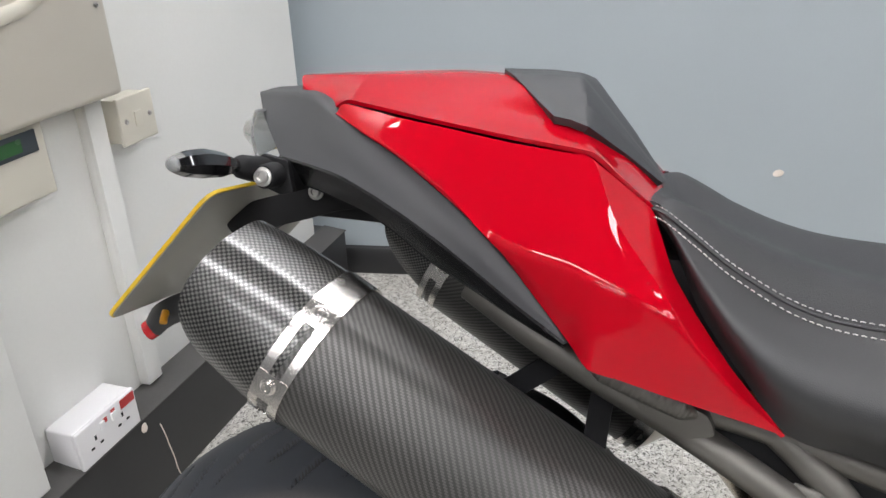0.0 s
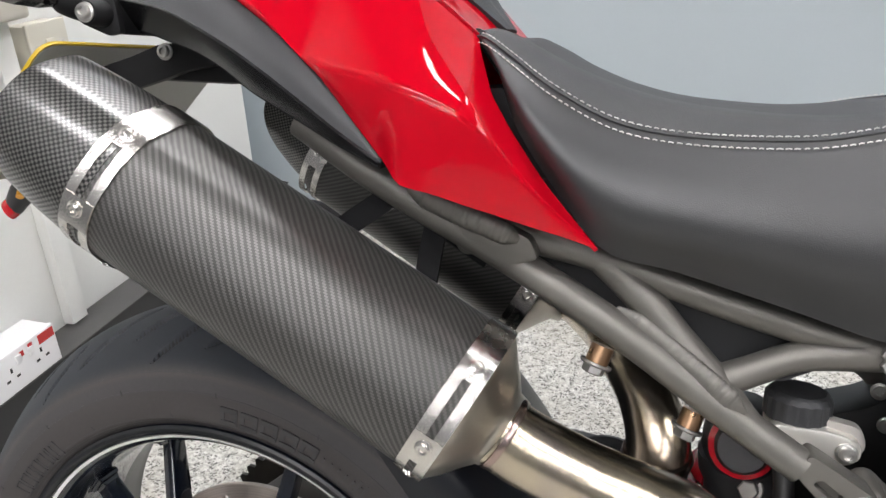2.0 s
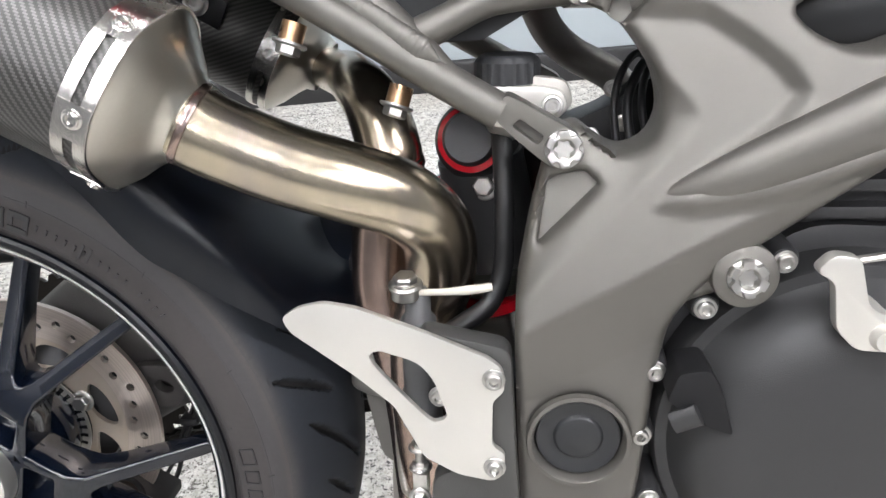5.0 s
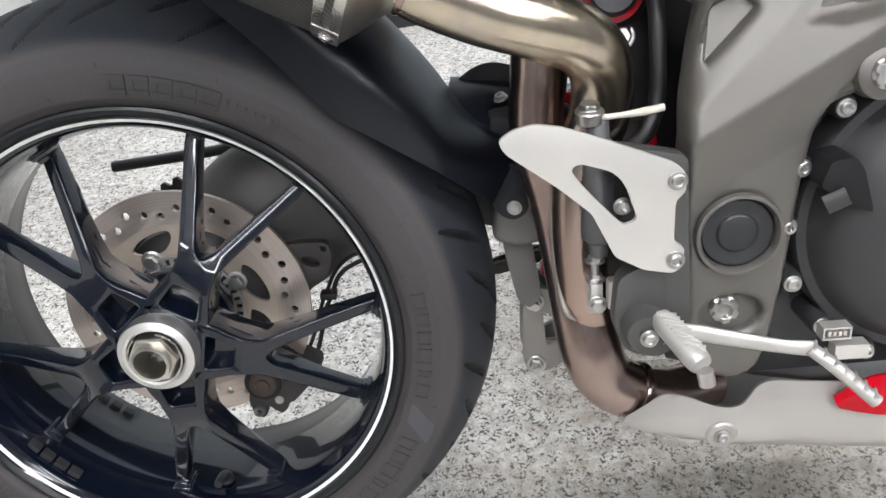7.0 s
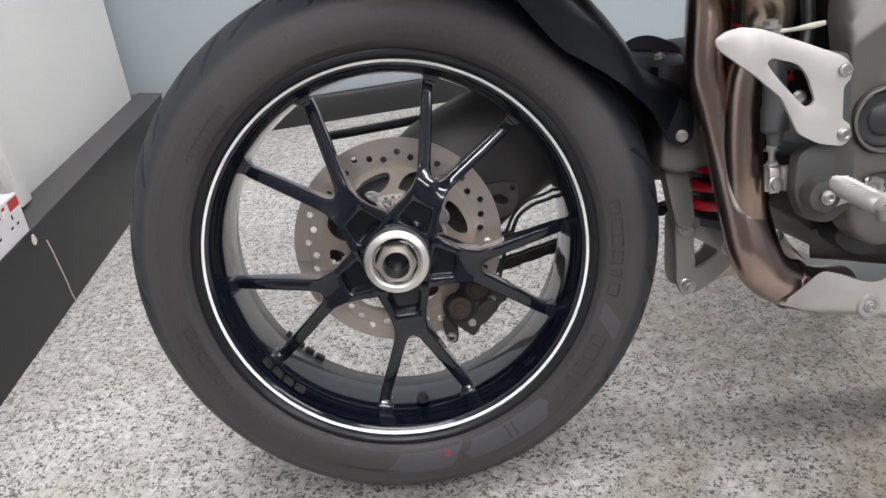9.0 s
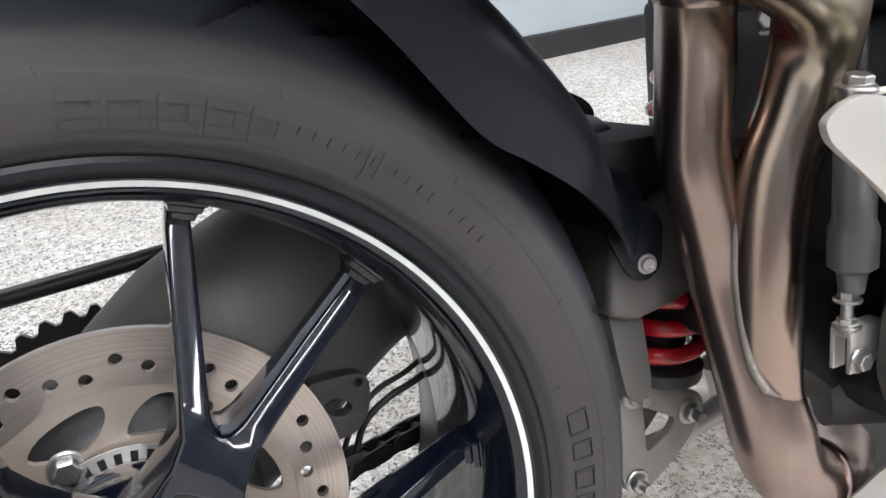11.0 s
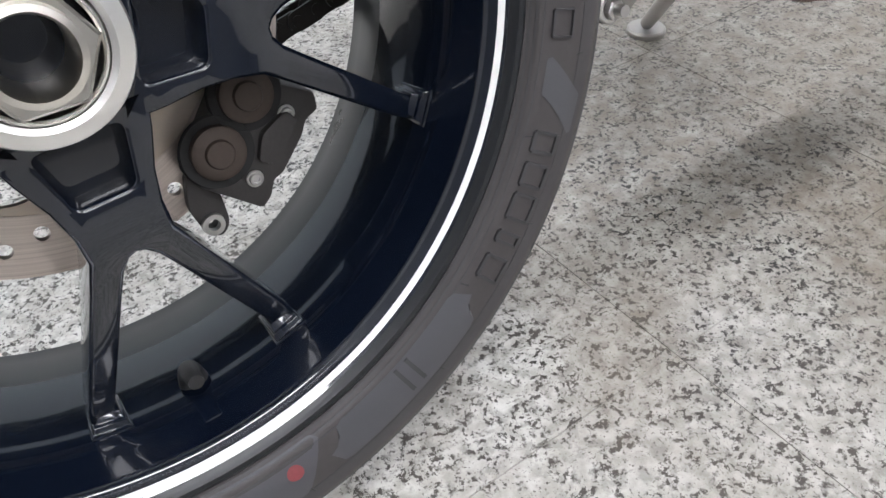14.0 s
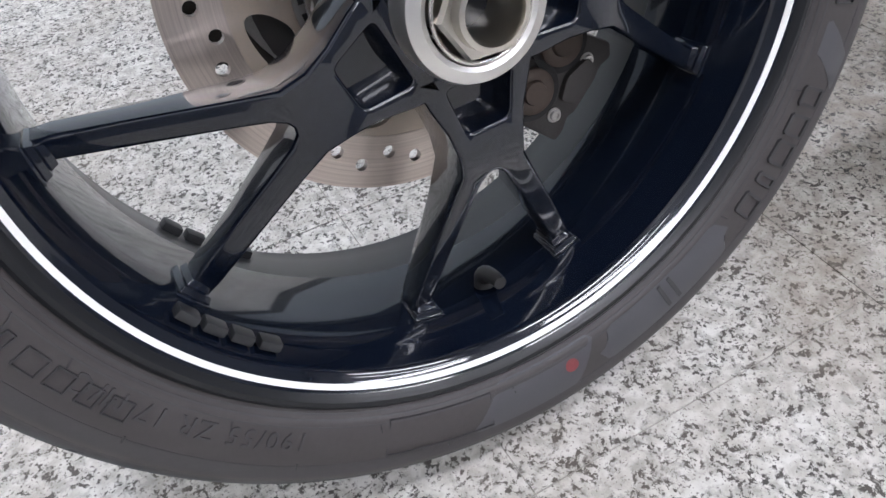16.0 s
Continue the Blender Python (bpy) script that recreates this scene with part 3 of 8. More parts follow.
def room():
    bm = bmesh.new()
    block(bm, (WALL_X - 0.12, -0.45, 0), (WALL_X, WALL_END, CEILING_Z))
    soften(bm, 0.004, 2)
    tagged(part("wall_west", bm, WHITE, None), "white painted wall with wiring boxes", "wall", kind="structure")
    bm = bmesh.new()
    block(bm, (WALL_X - 0.12, -4.6, 0), (WALL_X - 0.002, -0.45, CEILING_Z))
    tagged(part("wall_west_2", bm, DULL, None), "plain dark grey painted wall", "wall", kind="structure")
    bm = bmesh.new()
    block(bm, (WALL_X - 0.24, WALL_END - 0.1, 0), (WALL_X - 0.121, wall_y(WALL_X) + 0.1, CEILING_Z))
    tagged(part("wall_west_3", bm, BLUEGREY, None), "pale blue-grey wall of the shallow recess", "wall", kind="structure")
    bm = bmesh.new()
    x0, x1 = WALL_X - 0.12, 4.2
    v = [bm.verts.new(p) for z in (0, CEILING_Z) for p in ((x0, wall_y(x0) + 0.018, z), (x1, wall_y(x1) + 0.018, z), (x1, wall_y(x1) + 0.14, z), (x0, wall_y(x0) + 0.14, z))]
    for f in ((0, 3, 2, 1), (4, 5, 6, 7), (0, 1, 5, 4), (1, 2, 6, 5), (2, 3, 7, 6), (3, 0, 4, 7)):
        bm.faces.new([v[i] for i in f])
    tagged(part("wall_north", bm, BLUEGREY, None), "pale blue-grey painted wall with a chipped spot", "wall", kind="structure")
    bm = bmesh.new()
    block(bm, (4.2, -4.6, 0), (4.32, 2.7, CEILING_Z))
    tagged(part("wall_east", bm, DULL, None), "plain dark grey painted wall", "wall", kind="structure")
    bm = bmesh.new()
    block(bm, (WALL_X - 0.12, -4.72, 0), (4.32, -4.6, CEILING_Z))
    tagged(part("wall_south", bm, DULL, None), "plain dark grey painted wall", "wall", kind="structure")
    bm = bmesh.new()
    block(bm, (WALL_X - 0.12, -4.72, CEILING_Z), (4.32, 2.7, CEILING_Z + 0.1))
    tagged(part("ceiling", bm, CEIL, None), "dark grey ceiling", "ceiling", kind="structure")
    # floor slab, with the tiles laid on it at the end of the file
    bm = bmesh.new()
    block(bm, (WALL_X - 0.12, -4.72, -0.1), (4.32, 2.7, -0.0012))
    fl = tagged(part("floor", bm, GROUT, None), "speckled vinyl tile floor, light grey with dark chips", "floor", kind="structure")
    # tall black skirting on the white wall, with a sloping ledge in lighter grey
    bm = bmesh.new()
    y0, y1 = 0.252, WALL_END + 0.060
    prof = [(WALL_X - 0.1, 0.0), (PLINTH_X, 0.0), (PLINTH_X, PLINTH_Z - 0.002), (WALL_X, PLINTH_Z + 0.006), (WALL_X - 0.1, PLINTH_Z + 0.006)]
    a = [bm.verts.new((x, y0, z)) for x, z in prof]
    b_ = [bm.verts.new((x, y1, z)) for x, z in prof]
    ring_faces(bm, [a, b_], True, True, True)
    soften(bm, 0.003, 2)
    base = tagged(part("baseboard", bm, PLINTH, None), "tall black painted skirting, scuffed, with white crack", "skirting board", kind="structure")
    bm = bmesh.new()
    v = [bm.verts.new(p) for p in ((WALL_X, y0, PLINTH_Z + 0.0085), (PLINTH_X + 0.004, y0, PLINTH_Z + 0.0005), (PLINTH_X + 0.004, y1, PLINTH_Z + 0.0005), (WALL_X, y1, PLINTH_Z + 0.0085))]
    bm.faces.new(v)
    thicken(bm, 0.0025)
    part("ledge", bm, LEDGE, base, "lighter grey ledge")
    bm = bmesh.new()
    pts = [(0.575, 0.150), (0.582, 0.118), (0.586, 0.090), (0.592, 0.055), (0.594, 0.024), (0.599, 0.004)]
    tube(bm, [(PLINTH_X + 0.0005, y, z) for y, z in pts], 0.0013, 6, 3)
    part("crack", bm, BARE, base, "pale cracked paint line")
    bm = bmesh.new()
    bmesh.ops.create_icosphere(bm, subdivisions=2, radius=0.010)
    for w in bm.verts:
        w.co = Vector((w.co.x * 0.35 + PLINTH_X, w.co.y * 0.8 + 0.534, w.co.z * 1.1 + 0.171)) + noise.noise_vector(w.co * 300) * 0.0015
    part("chip", bm, BARE, base, "bare chip in the paint")
    bm = bmesh.new()
    block(bm, (WALL_X, 0.216, 0.0), (PLINTH_X - 0.004, 0.251, 0.16))
    soften(bm, 0.003)
    tagged(part("trim", bm, WOOD, None), "dark worn wooden strip ending the skirting", "trim", kind="structure")
    bm = bmesh.new()
    x0, x1 = WALL_X - 0.12, 4.2
    prof = [(0.018, 0), (0, 0), (0, 0.076), (0.005, 0.084), (0.018, 0.087)]
    a = [bm.verts.new((x0, wall_y(x0) + d, z)) for d, z in prof]
    b_ = [bm.verts.new((x1, wall_y(x1) + d, z)) for d, z in prof]
    ring_faces(bm, [a, b_], True, True, True)
    tagged(part("baseboard_north", bm, PLINTH, None), "black painted skirting along the blue-grey wall", "skirting board", kind="structure")
    # pier beside the sockets
    bm = bmesh.new()
    block(bm, (WALL_X - 0.01, -0.4, PLINTH_Z + 0.009), (-0.700, 0.326, CEILING_Z))
    soften(bm, 0.004)
    tagged(part("pillar", bm, WHITE, None), "white painted wall pier above the skirting", "wall pier", kind="structure")
    # paint chip on the far wall
    bm = bmesh.new()
    bmesh.ops.create_icosphere(bm, subdivisions=2, radius=0.013)
    for w in bm.verts:
        w.co = Vector((w.co.x * 1.1 + w.co.z * 0.3, w.co.y * 0.15, w.co.z * 0.8)) + noise.noise_vector(w.co * 200) * 0.003
    yw = wall_y(0.465) + 0.016
    ch = tagged(part("paint_chip", bm, BARE, None), "bare pale spot where the wall paint came off", "paint chip", kind="structure")
    ch.matrix_basis = pose(0.465, yw, 0.342)
    return fl, base


FLOOR_OB, BASE_OB = room()


def ceiling_light(x, y, sx, sy):
    th = thing("ceiling_light", "white rectangular ceiling light, switched on", "ceiling light", group="ceiling lights", at=pose(x, y, CEILING_Z))
    bm = bmesh.new()
    block(bm, (-sx / 2, -sy / 2, -0.05), (sx / 2, sy / 2, -0.03))
    part("diffuser", bm, LIGHT, th)
    for a, b_, c, d in ((-sx / 2 - 0.02, -sy / 2 - 0.02, sx / 2 + 0.02, -sy / 2), (-sx / 2 - 0.02, sy / 2, sx / 2 + 0.02, sy / 2 + 0.02), (-sx / 2 - 0.02, -sy / 2, -sx / 2, sy / 2), (sx / 2, -sy / 2, sx / 2 + 0.02, sy / 2)):
        bm = bmesh.new()
        block(bm, (a, b_, -0.052), (c, d, -0.0005))
        part("rim", bm, WHITE_PLASTIC, th)


for lx, ly, sx, sy in [(x, y, 1.5, 0.27) for y in (1.15, -0.95, -2.35, -3.75) for x in (0.05, 2.35)]:
    ceiling_light(lx, ly, sx, sy)


def wall_fittings():
    # double socket, flush with the skirting face
    s = thing("double_socket", "white double wall socket with red sticker, on the skirting ledge", "wall socket", at=pose(PLINTH_X, 0.455, 0.231))
    bm = bmesh.new()
    block(bm, (WALL_X - PLINTH_X, -0.0725, -0.0375), (-0.006, 0.0725, 0.0375))
    soften(bm, 0.004, 3)
    part("back_box", bm, WHITE_PLASTIC, s)
    bm = bmesh.new()
    block(bm, (-0.0055, -0.0735, -0.0385), (0.003, 0.0735, 0.0385))
    soften(bm, 0.003, 3)
    face = part("face_plate", bm, WHITE_PLASTIC, s)
    for cy in (-0.034, 0.034):
        for dy, dz, w, h in ((0, 0.006, 0.0022, 0.0045), (-0.011, -0.010, 0.004, 0.0022), (0.011, -0.010, 0.004, 0.0022)):
            bm = bmesh.new()
            block(bm, (0.0005, cy + dy - w, dz - h), (0.0034, cy + dy + w, dz + h))
            part("pin_hole", bm, HOLE, face)
        bm = bmesh.new()
        block(bm, (0.0005, cy * 0.42 - 0.006, 0.010), (0.006, cy * 0.42 + 0.006, 0.026))
        soften(bm, 0.0015)
        part("rocker", bm, WHITE_PLASTIC, face)
    for y0, y1, z0, z1 in ((0.034, 0.070, 0.016, 0.034), (-0.010, -0.001, 0.018, 0.028), (0.010, 0.020, 0.024, 0.032)):
        bm = bmesh.new()
        block(bm, (0.0028, y0, z0), (0.0037, y1, z1))
        part("sticker", bm, STICKER, face, "red warning sticker")
    # fused spur above the trunking
    s = thing("fused_spur", "cream plastic fused switch box with two screws on white wall", "switch box", at=pose(-0.702, 0.708, 0.725))
    bm = bmesh.new()
    block(bm, (-0.047, -0.042, -0.039), (-0.008, 0.042, 0.039))
    soften(bm, 0.003)
    part("back_box", bm, CREAM, s)
    bm = bmesh.new()
    block(bm, (-0.0075, -0.046, -0.043), (0.0, 0.046, 0.043))
    soften(bm, 0.003, 3)
    f = part("face_plate", bm, CREAM, s)
    for y in (-0.031, 0.031):
        placed("screw", SOCKET_SMALL, f, facing((0, y, 0), (1, 0, 0)))
    bm = bmesh.new()
    block(bm, (-0.001, -0.009, -0.013), (0.003, 0.009, 0.013))
    soften(bm, 0.001)
    part("fuse_carrier", bm, CREAM, f)
    # trunking: a channel on the wall with a clipped-on lid
    t = thing("cable_trunking", "white painted plastic cable trunking down the wall", "cable trunking", at=pose(WALL_X, 0.634, 0.205))
    bm = bmesh.new()
    block(bm, (-0.001, -0.0190, 0), (0.017, 0.0190, 0.576))
    soften(bm, 0.001)
    part("channel", bm, WHITE, t)
    bm = bmesh.new()
    block(bm, (0.0165, -0.0200, 0.001), (0.024, 0.0200, 0.575))
    soften(bm, 0.002)
    part("lid", bm, WHITE, t)
    # big beige cabinet with rounded lid
    c = thing("meter_cabinet", "large beige painted metal cabinet hung on the wall", "cabinet", at=pose(WALL_X, 0, 0))
    bm = bmesh.new()
    block(bm, (0, 0.02, 0.782), (0.070, 0.662, 1.50))
    soften(bm, 0.010, 3)
    body = part("body", bm, BEIGE, c)
    bm = bmesh.new()
    tube(bm, spline([(0.071, 0.05, 0.945), (0.072, 0.20, 0.930), (0.072, 0.38, 0.935), (0.071, 0.50, 0.945), (0.070, 0.56, 0.985)], 4), 0.012, 10, 1, flat=((1, 0, 0), 0.4))
    part("bead", bm, CREAM, body)
    placed("screw", SOCKET_SMALL, body, facing((0.070, 0.640, 0.928), (1, 0, 0)))
    # alarm keypad with green display
    k = thing("alarm_keypad", "cream keypad with dark window and green display", "alarm keypad", at=pose(-0.700, 0.35, 0.72))
    bm = bmesh.new()
    block(bm, (WALL_X + 0.700, -0.10, -0.055), (0.0, 0.146, 0.060))
    soften(bm, 0.005, 3)
    body = part("housing", bm, CREAM, k)
    bm = bmesh.new()
    block(bm, (-0.001, -0.06, 0.018), (0.0025, 0.128, 0.052))
    soften(bm, 0.001)
    win = part("window", bm, LCD, body)
    bm = bmesh.new()
    block(bm, (0.0015, -0.03, 0.025), (0.0032, 0.098, 0.045))
    part("display", bm, LCD_GREEN, win, "dim green display")


wall_fittings()

# ---------------------------------------------------------------- motorcycle
BIKE = thing("motorcycle", "red and black sports motorcycle with carbon silencers, leaning on its stand", "motorcycle", at=pose(*HUB, LEAN))


# silencers: a runs along the can, n across it upwards
U0, N0 = Vector((0.8788, 0, -0.4772)), Vector((0.4772, 0, 0.8788))
SECTION = [(-0.031, 0.0550), (-0.0472, 0.0452), (-0.0588, 0.0275), (-0.0645, 0.004), (-0.0575, -0.020), (-0.037, -0.0385), (0.0, -0.0575), (0.034, -0.053), (0.056, -0.026), (0.058, 0.006), (0.040, 0.0420), (0.003, 0.0608)]
SECTION = smooth2(SECTION, 6)


def can_point(a, dy, dn, side):
    yc = -0.166 + 0.035 * (a + 0.2)
    return U0 * a + N0 * (0.401 + dn) + Vector((0, side * (yc + dy), 0))


def can_rings(bm, stations, side, uv_layer=None):
    """stations: (a, grow, scale[, slash function])."""
    rings = []
    for st in stations:
        a, grow, sc = st[:3]
        ring = []
        for dy, dn in SECTION:
            l = math.hypot(dy, dn)
            k = sc + grow / l
            aa = a(dn * k) if callable(a) else a
            ring.append(bm.verts.new(can_point(aa, dy * k, dn * k, side)))
        rings.append(ring)
    return rings


def add_uv(bm, side):
    uv = bm.loops.layers.uv.new("UVMap")
    per = [0.0]
    for (a, b_), (c, d) in zip(SECTION, SECTION[1:]):
        per.append(per[-1] + math.hypot(c - a, d - b_))
    total = per[-1] + math.hypot(SECTION[0][0] - SECTION[-1][0], SECTION[0][1] - SECTION[-1][1])
    count = len(SECTION)

    def where(v):
        p = v.co
        a = p.dot(U0)
        dn = p.dot(N0) - 0.401
        dy = side * p.y - (-0.166 + 0.035 * (a + 0.2))
        i = min(range(count), key=lambda k: abs((math.atan2(SECTION[k][1], SECTION[k][0]) - math.atan2(dn, dy) + math.pi) % (2 * math.pi) - math.pi))
        return a, per[i]

    for f in bm.faces:
        w = [where(l.vert) for l in f.loops]
        hi = max(q for _, q in w)
        for l, (a, q) in zip(f.loops, w):
            if hi - q > total / 2:
                q += total
            l[uv].uv = (a, q)


def slash(dn):
    return min(-0.2075, -0.287 + 0.075 * (max(0.0, 0.035 - dn) / 0.076) ** 3)


def silencer(side):
    root_label = "matt carbon fibre silencer with steel clamps" if side > 0 else "carbon fibre silencer on the far side"
    bm = bmesh.new()
    can_rings_list = can_rings(bm, [(-0.203 + 0.2585 * k / 10, 0, 1) for k in range(11)], side)
    ring_faces(bm, can_rings_list, True)
    add_uv(bm, side)
    can = part("silencer", bm, CARBON, BIKE, root_label)
    # glossy end cap with slanted mouth
    bm = bmesh.new()

    def between(t):
        return lambda dn: -0.203 + (slash(dn) + 0.203) * t
    st = [(between(t), 0.0006, 1 - 0.07 * t ** 2.2) for t in (0, 0.15, 0.3, 0.45, 0.6, 0.75, 0.9, 1.0)]
    st.append((between(1.005), 0.0, 0.90))
    st.append((between(0.92), 0.0, 0.87))
    st.append((between(0.55), 0.0, 0.85))
    ring_faces(bm, can_rings(bm, st, side), True, False, True)
    add_uv(bm, side)
    part("end_cap", bm, CARBON_CAP, can, "glossy lacquered carbon end cap")
    # clamps: two thin hoops joined by tabs
    for a0, wide, label in ((-0.2145, 0.0225, "polished steel clamp"), (0.0415, 0.0195, "polished steel clamp")):
        bm = bmesh.new()
        for o in (0.0, wide - 0.0070):
            st = [(a0 + o, 0.0002, 1), (a0 + o, 0.0018, 1), (a0 + o + 0.0070, 0.0018, 1), (a0 + o + 0.0070, 0.0002, 1)]
            ring_faces(bm, can_rings(bm, st, side), True)
        n = len(SECTION)
        for i0, i1 in ((n - 12, 7), (17, 22), (32, 36), (50, 56)):
            idx = list(range(i0 - n, i1 + 1)) if i0 > i1 else list(range(i0, i1 + 1))
            g = 0.0023
            lo = [(SECTION[i % n]) for i in idx]
            vs = []
            for a in (a0 + 0.0005, a0 + wide - 0.0005):
                for gg in (0.0004, g):
                    row = []
                    for dy, dn in lo:
                        l = math.hypot(dy, dn)
                        row.append(bm.verts.new(can_point(a, dy * (1 + gg / l), dn * (1 + gg / l), side)))
                    vs.append(row)
            order = [vs[0], vs[1], vs[3], vs[2]]
            for j in range(len(idx) - 1):
                for q in range(4):
                    p0, p1 = order[q], order[(q + 1) % 4]
                    bm.faces.new((p0[j], p0[j + 1], p1[j + 1], p1[j]))
            bm.faces.new([o_[0] for o_ in order])
            bm.faces.new([o_[-1] for o_ in reversed(order)])
        part("clamp", bm, STEEL, can, label, 30)
    n = len(SECTION)
    for a in (-0.2035, 0.0520):
        for i in (4, 19, 34, 53):
            dy, dn = SECTION[i % n]
            e0, e1 = SECTION[(i - 2) % n], SECTION[(i + 2) % n]
            nrm2 = Vector((e1[1] - e0[1], -(e1[0] - e0[0])))
            if nrm2.dot(Vector((dy, dn))) < 0:
                nrm2 = -nrm2
            nrm2.normalize()
            nv = N0 * nrm2.y + Vector((0, side * nrm2.x, 0))
            placed("rivet", RIVET, can, facing(can_point(a, dy + nrm2.x * 0.0021, dn + nrm2.y * 0.0021, side), nv))
    # steel cone towards the engine
    bm = bmesh.new()
    rings = can_rings(bm, [(0.0545, 0.0004, 1), (0.0600, 0.0004, 1), (0.0618, -0.0006, 0.99)], side)
    n = len(SECTION)
    for a, r, k in ((0.0700, 0.0290, 0.62), (0.0780, 0.0275, 0.28), (0.0845, 0.0262, 0.04), (0.0930, 0.0252, 0.0)):
        ring = []
        for dy, dn in SECTION:
            ang = math.atan2(dn, dy)
            oy, on = (1 - k) * r * math.cos(ang) + k * dy, (1 - k) * r * math.sin(ang) + k * dn
            ring.append(bm.verts.new(can_point(a, oy, on + (0.002 if r < 0.028 else 0.0), side)))
        rings.append(ring)
    ring_faces(bm, rings, True)
    part("cone", bm, CONE, can, "brushed steel cone", 50)


silencer(1)
silencer(-1)


# ---- wheel
def tyre_profile():
    near = [(0.2275, -0.070), (0.2290, -0.0785), (0.2335, -0.0822), (0.2370, -0.0855), (0.2440, -0.0880), (0.2545, -0.0888), (0.2650, -0.0872), (0.2740, -0.0844), (0.2805, -0.0808), (0.2860, -0.0760), (0.2920, -0.0685),
            (0.2990, -0.0575), (0.3065, -0.0440), (0.3125, -0.0310), (0.3172, -0.0160), (0.3190, 0.0)]
    far = [(0.2275, 0.070), (0.2290, 0.0815), (0.2370, 0.0885), (0.2545, 0.0950), (0.2760, 0.0945), (0.2890, 0.0895), (0.3020, 0.0700), (0.3090, 0.0540), (0.3145, 0.0380), (0.3180, 0.0200)]
    return smooth2(near + far[::-1], 8, False)


def groove(theta, y):
    """Depth of the tread pattern: long curved slashes, alternating from side to side."""
    d = 0.0
    cells = 13
    step = 2 * math.pi / cells
    for sgn, off in ((-1, 0.0), (1, 0.5)):
        s = sgn * y
        for shift, s0, s1, lead in ((0.0, 0.004, 0.066, 3.8), (0.36, 0.030, 0.079, 2.8), (0.68, 0.018, 0.056, 3.4)):
            if s0 < s < s1:
                centre = (off + shift) * step + (s - 0.02) * lead
                q = (theta - centre) % step
                q = min(q, step - q) * 0.31 / math.hypot(1, 0.31 * lead)
                width = 0.0033 * min(1, (s - s0) / 0.008, (s1 - s) / 0.012)
                if q < width:
                    d = max(d, 0.0060 * min(1, (width - q) / 0.0010))
    return d


def wheel():
    # rim barrel
    bm = bmesh.new()
    prof = [(0.2290, -0.0823), (0.2265, -0.0840), (0.2235, -0.0840), (0.2205, -0.0818), (0.2198, -0.0803), (0.2130, -0.0753), (0.2115, -0.0740), (0.2090, -0.0700), (0.2075, -0.0560), (0.2065, -0.0545), (0.2030, -0.0400), (0.2022, -0.0250), (0.2018, 0.0),
            (0.2022, 0.0250), (0.2045, 0.0420), (0.2085, 0.0620), (0.2110, 0.0720), (0.2120, 0.0800), (0.2190, 0.0860), (0.2265, 0.0870), (0.2290, 0.0855),
            (0.2290, 0.0700), (0.2150, 0.0600), (0.2090, 0.0), (0.2150, -0.0600), (0.2290, -0.0700)]
    lathe(bm, prof, 160, closed=True)
    w = part("rear_wheel", bm, WHEEL, BIKE, "gloss black five-spoke cast wheel with white rim stripe", 30)
    w.data.materials.append(WHEEL_IN)
    w.data.materials.append(WHEEL_LIP)
    for pl in w.data.polygons:
        if pl.center.y > 0.03:
            pl.material_index = 1
        elif math.hypot(pl.center.x, pl.center.z) > 0.2188 and pl.center.y < -0.078:
            pl.material_index = 2
    bm = bmesh.new()
    lathe(bm, [(0.2180, -0.0795), (0.2152, -0.0774), (0.2154, -0.0766), (0.2182, -0.0787)], 160, closed=True)
    part("rim_stripe", bm, STRIPE, w, "white rim tape")
    # tyre
    bm = bmesh.new()
    prof = tyre_profile()
    seg = 860
    rings = []
    for k in range(seg):
        th = 2 * math.pi * k / seg
        ring = []
        for r, y in prof:
            d = groove(th, y) if r > 0.283 else 0.0
            rr = r - d
            ring.append(bm.verts.new((rr * math.cos(th), y, rr * math.sin(th))))
        rings.append(ring)
    ring_faces(bm, rings + [rings[0]], False)
    ty = part("tyre", bm, RUBBER, w, "part-worn black sport tyre with moulded lettering", 45)
    # near-black faces paint the shade inside the tread grooves
    ty.data.materials.append(GROOVE_SHADE)
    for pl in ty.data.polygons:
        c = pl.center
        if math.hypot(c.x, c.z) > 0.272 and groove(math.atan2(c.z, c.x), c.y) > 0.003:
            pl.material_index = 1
    # hub
    bm = bmesh.new()
    lathe(bm, [(0.0, -0.080), (0.034, -0.080), (0.040, -0.078), (0.044, -0.066), (0.047, -0.050), (0.056, -0.036), (0.058, -0.020), (0.050, 0.0), (0.050, 0.060), (0.0, 0.060)], 60)
    part("hub", bm, WHEEL, w)
    bm = bmesh.new()
    lathe(bm, [(0.0255, -0.082), (0.0365, -0.080), (0.0368, -0.093), (0.0355, -0.0968), (0.0295, -0.0995), (0.0270, -0.0985), (0.0255, -0.092)], 72, closed=True)
    part("hub_collar", bm, ALU, w, "machined aluminium collar")
    bm = bmesh.new()
    rings = []
    for rr, y, six in ((0.0228, -0.086, 1), (0.0228, -0.103, 1), (0.0212, -0.1055, 1), (0.0180, -0.1055, 0), (0.0175, -0.112, 0), (0.0150, -0.1125, 0), (0.0140, -0.110, 0), (0.0138, -0.070, 0)):
        ring = []
        for k in range(48):
            a = 2 * math.pi * k / 48
            m = 1.0
            if six:
                m = 0.93 / math.cos((a % (math.pi / 3)) - math.pi / 6)
            ring.append(bm.verts.new((rr * m * math.cos(a), y, rr * m * math.sin(a))))
        rings.append(ring)
    ring_faces(bm, rings, True, False, True)
    part("axle_nut", bm, CONE, w, "large steel axle nut", 25)
    bm = bmesh.new()
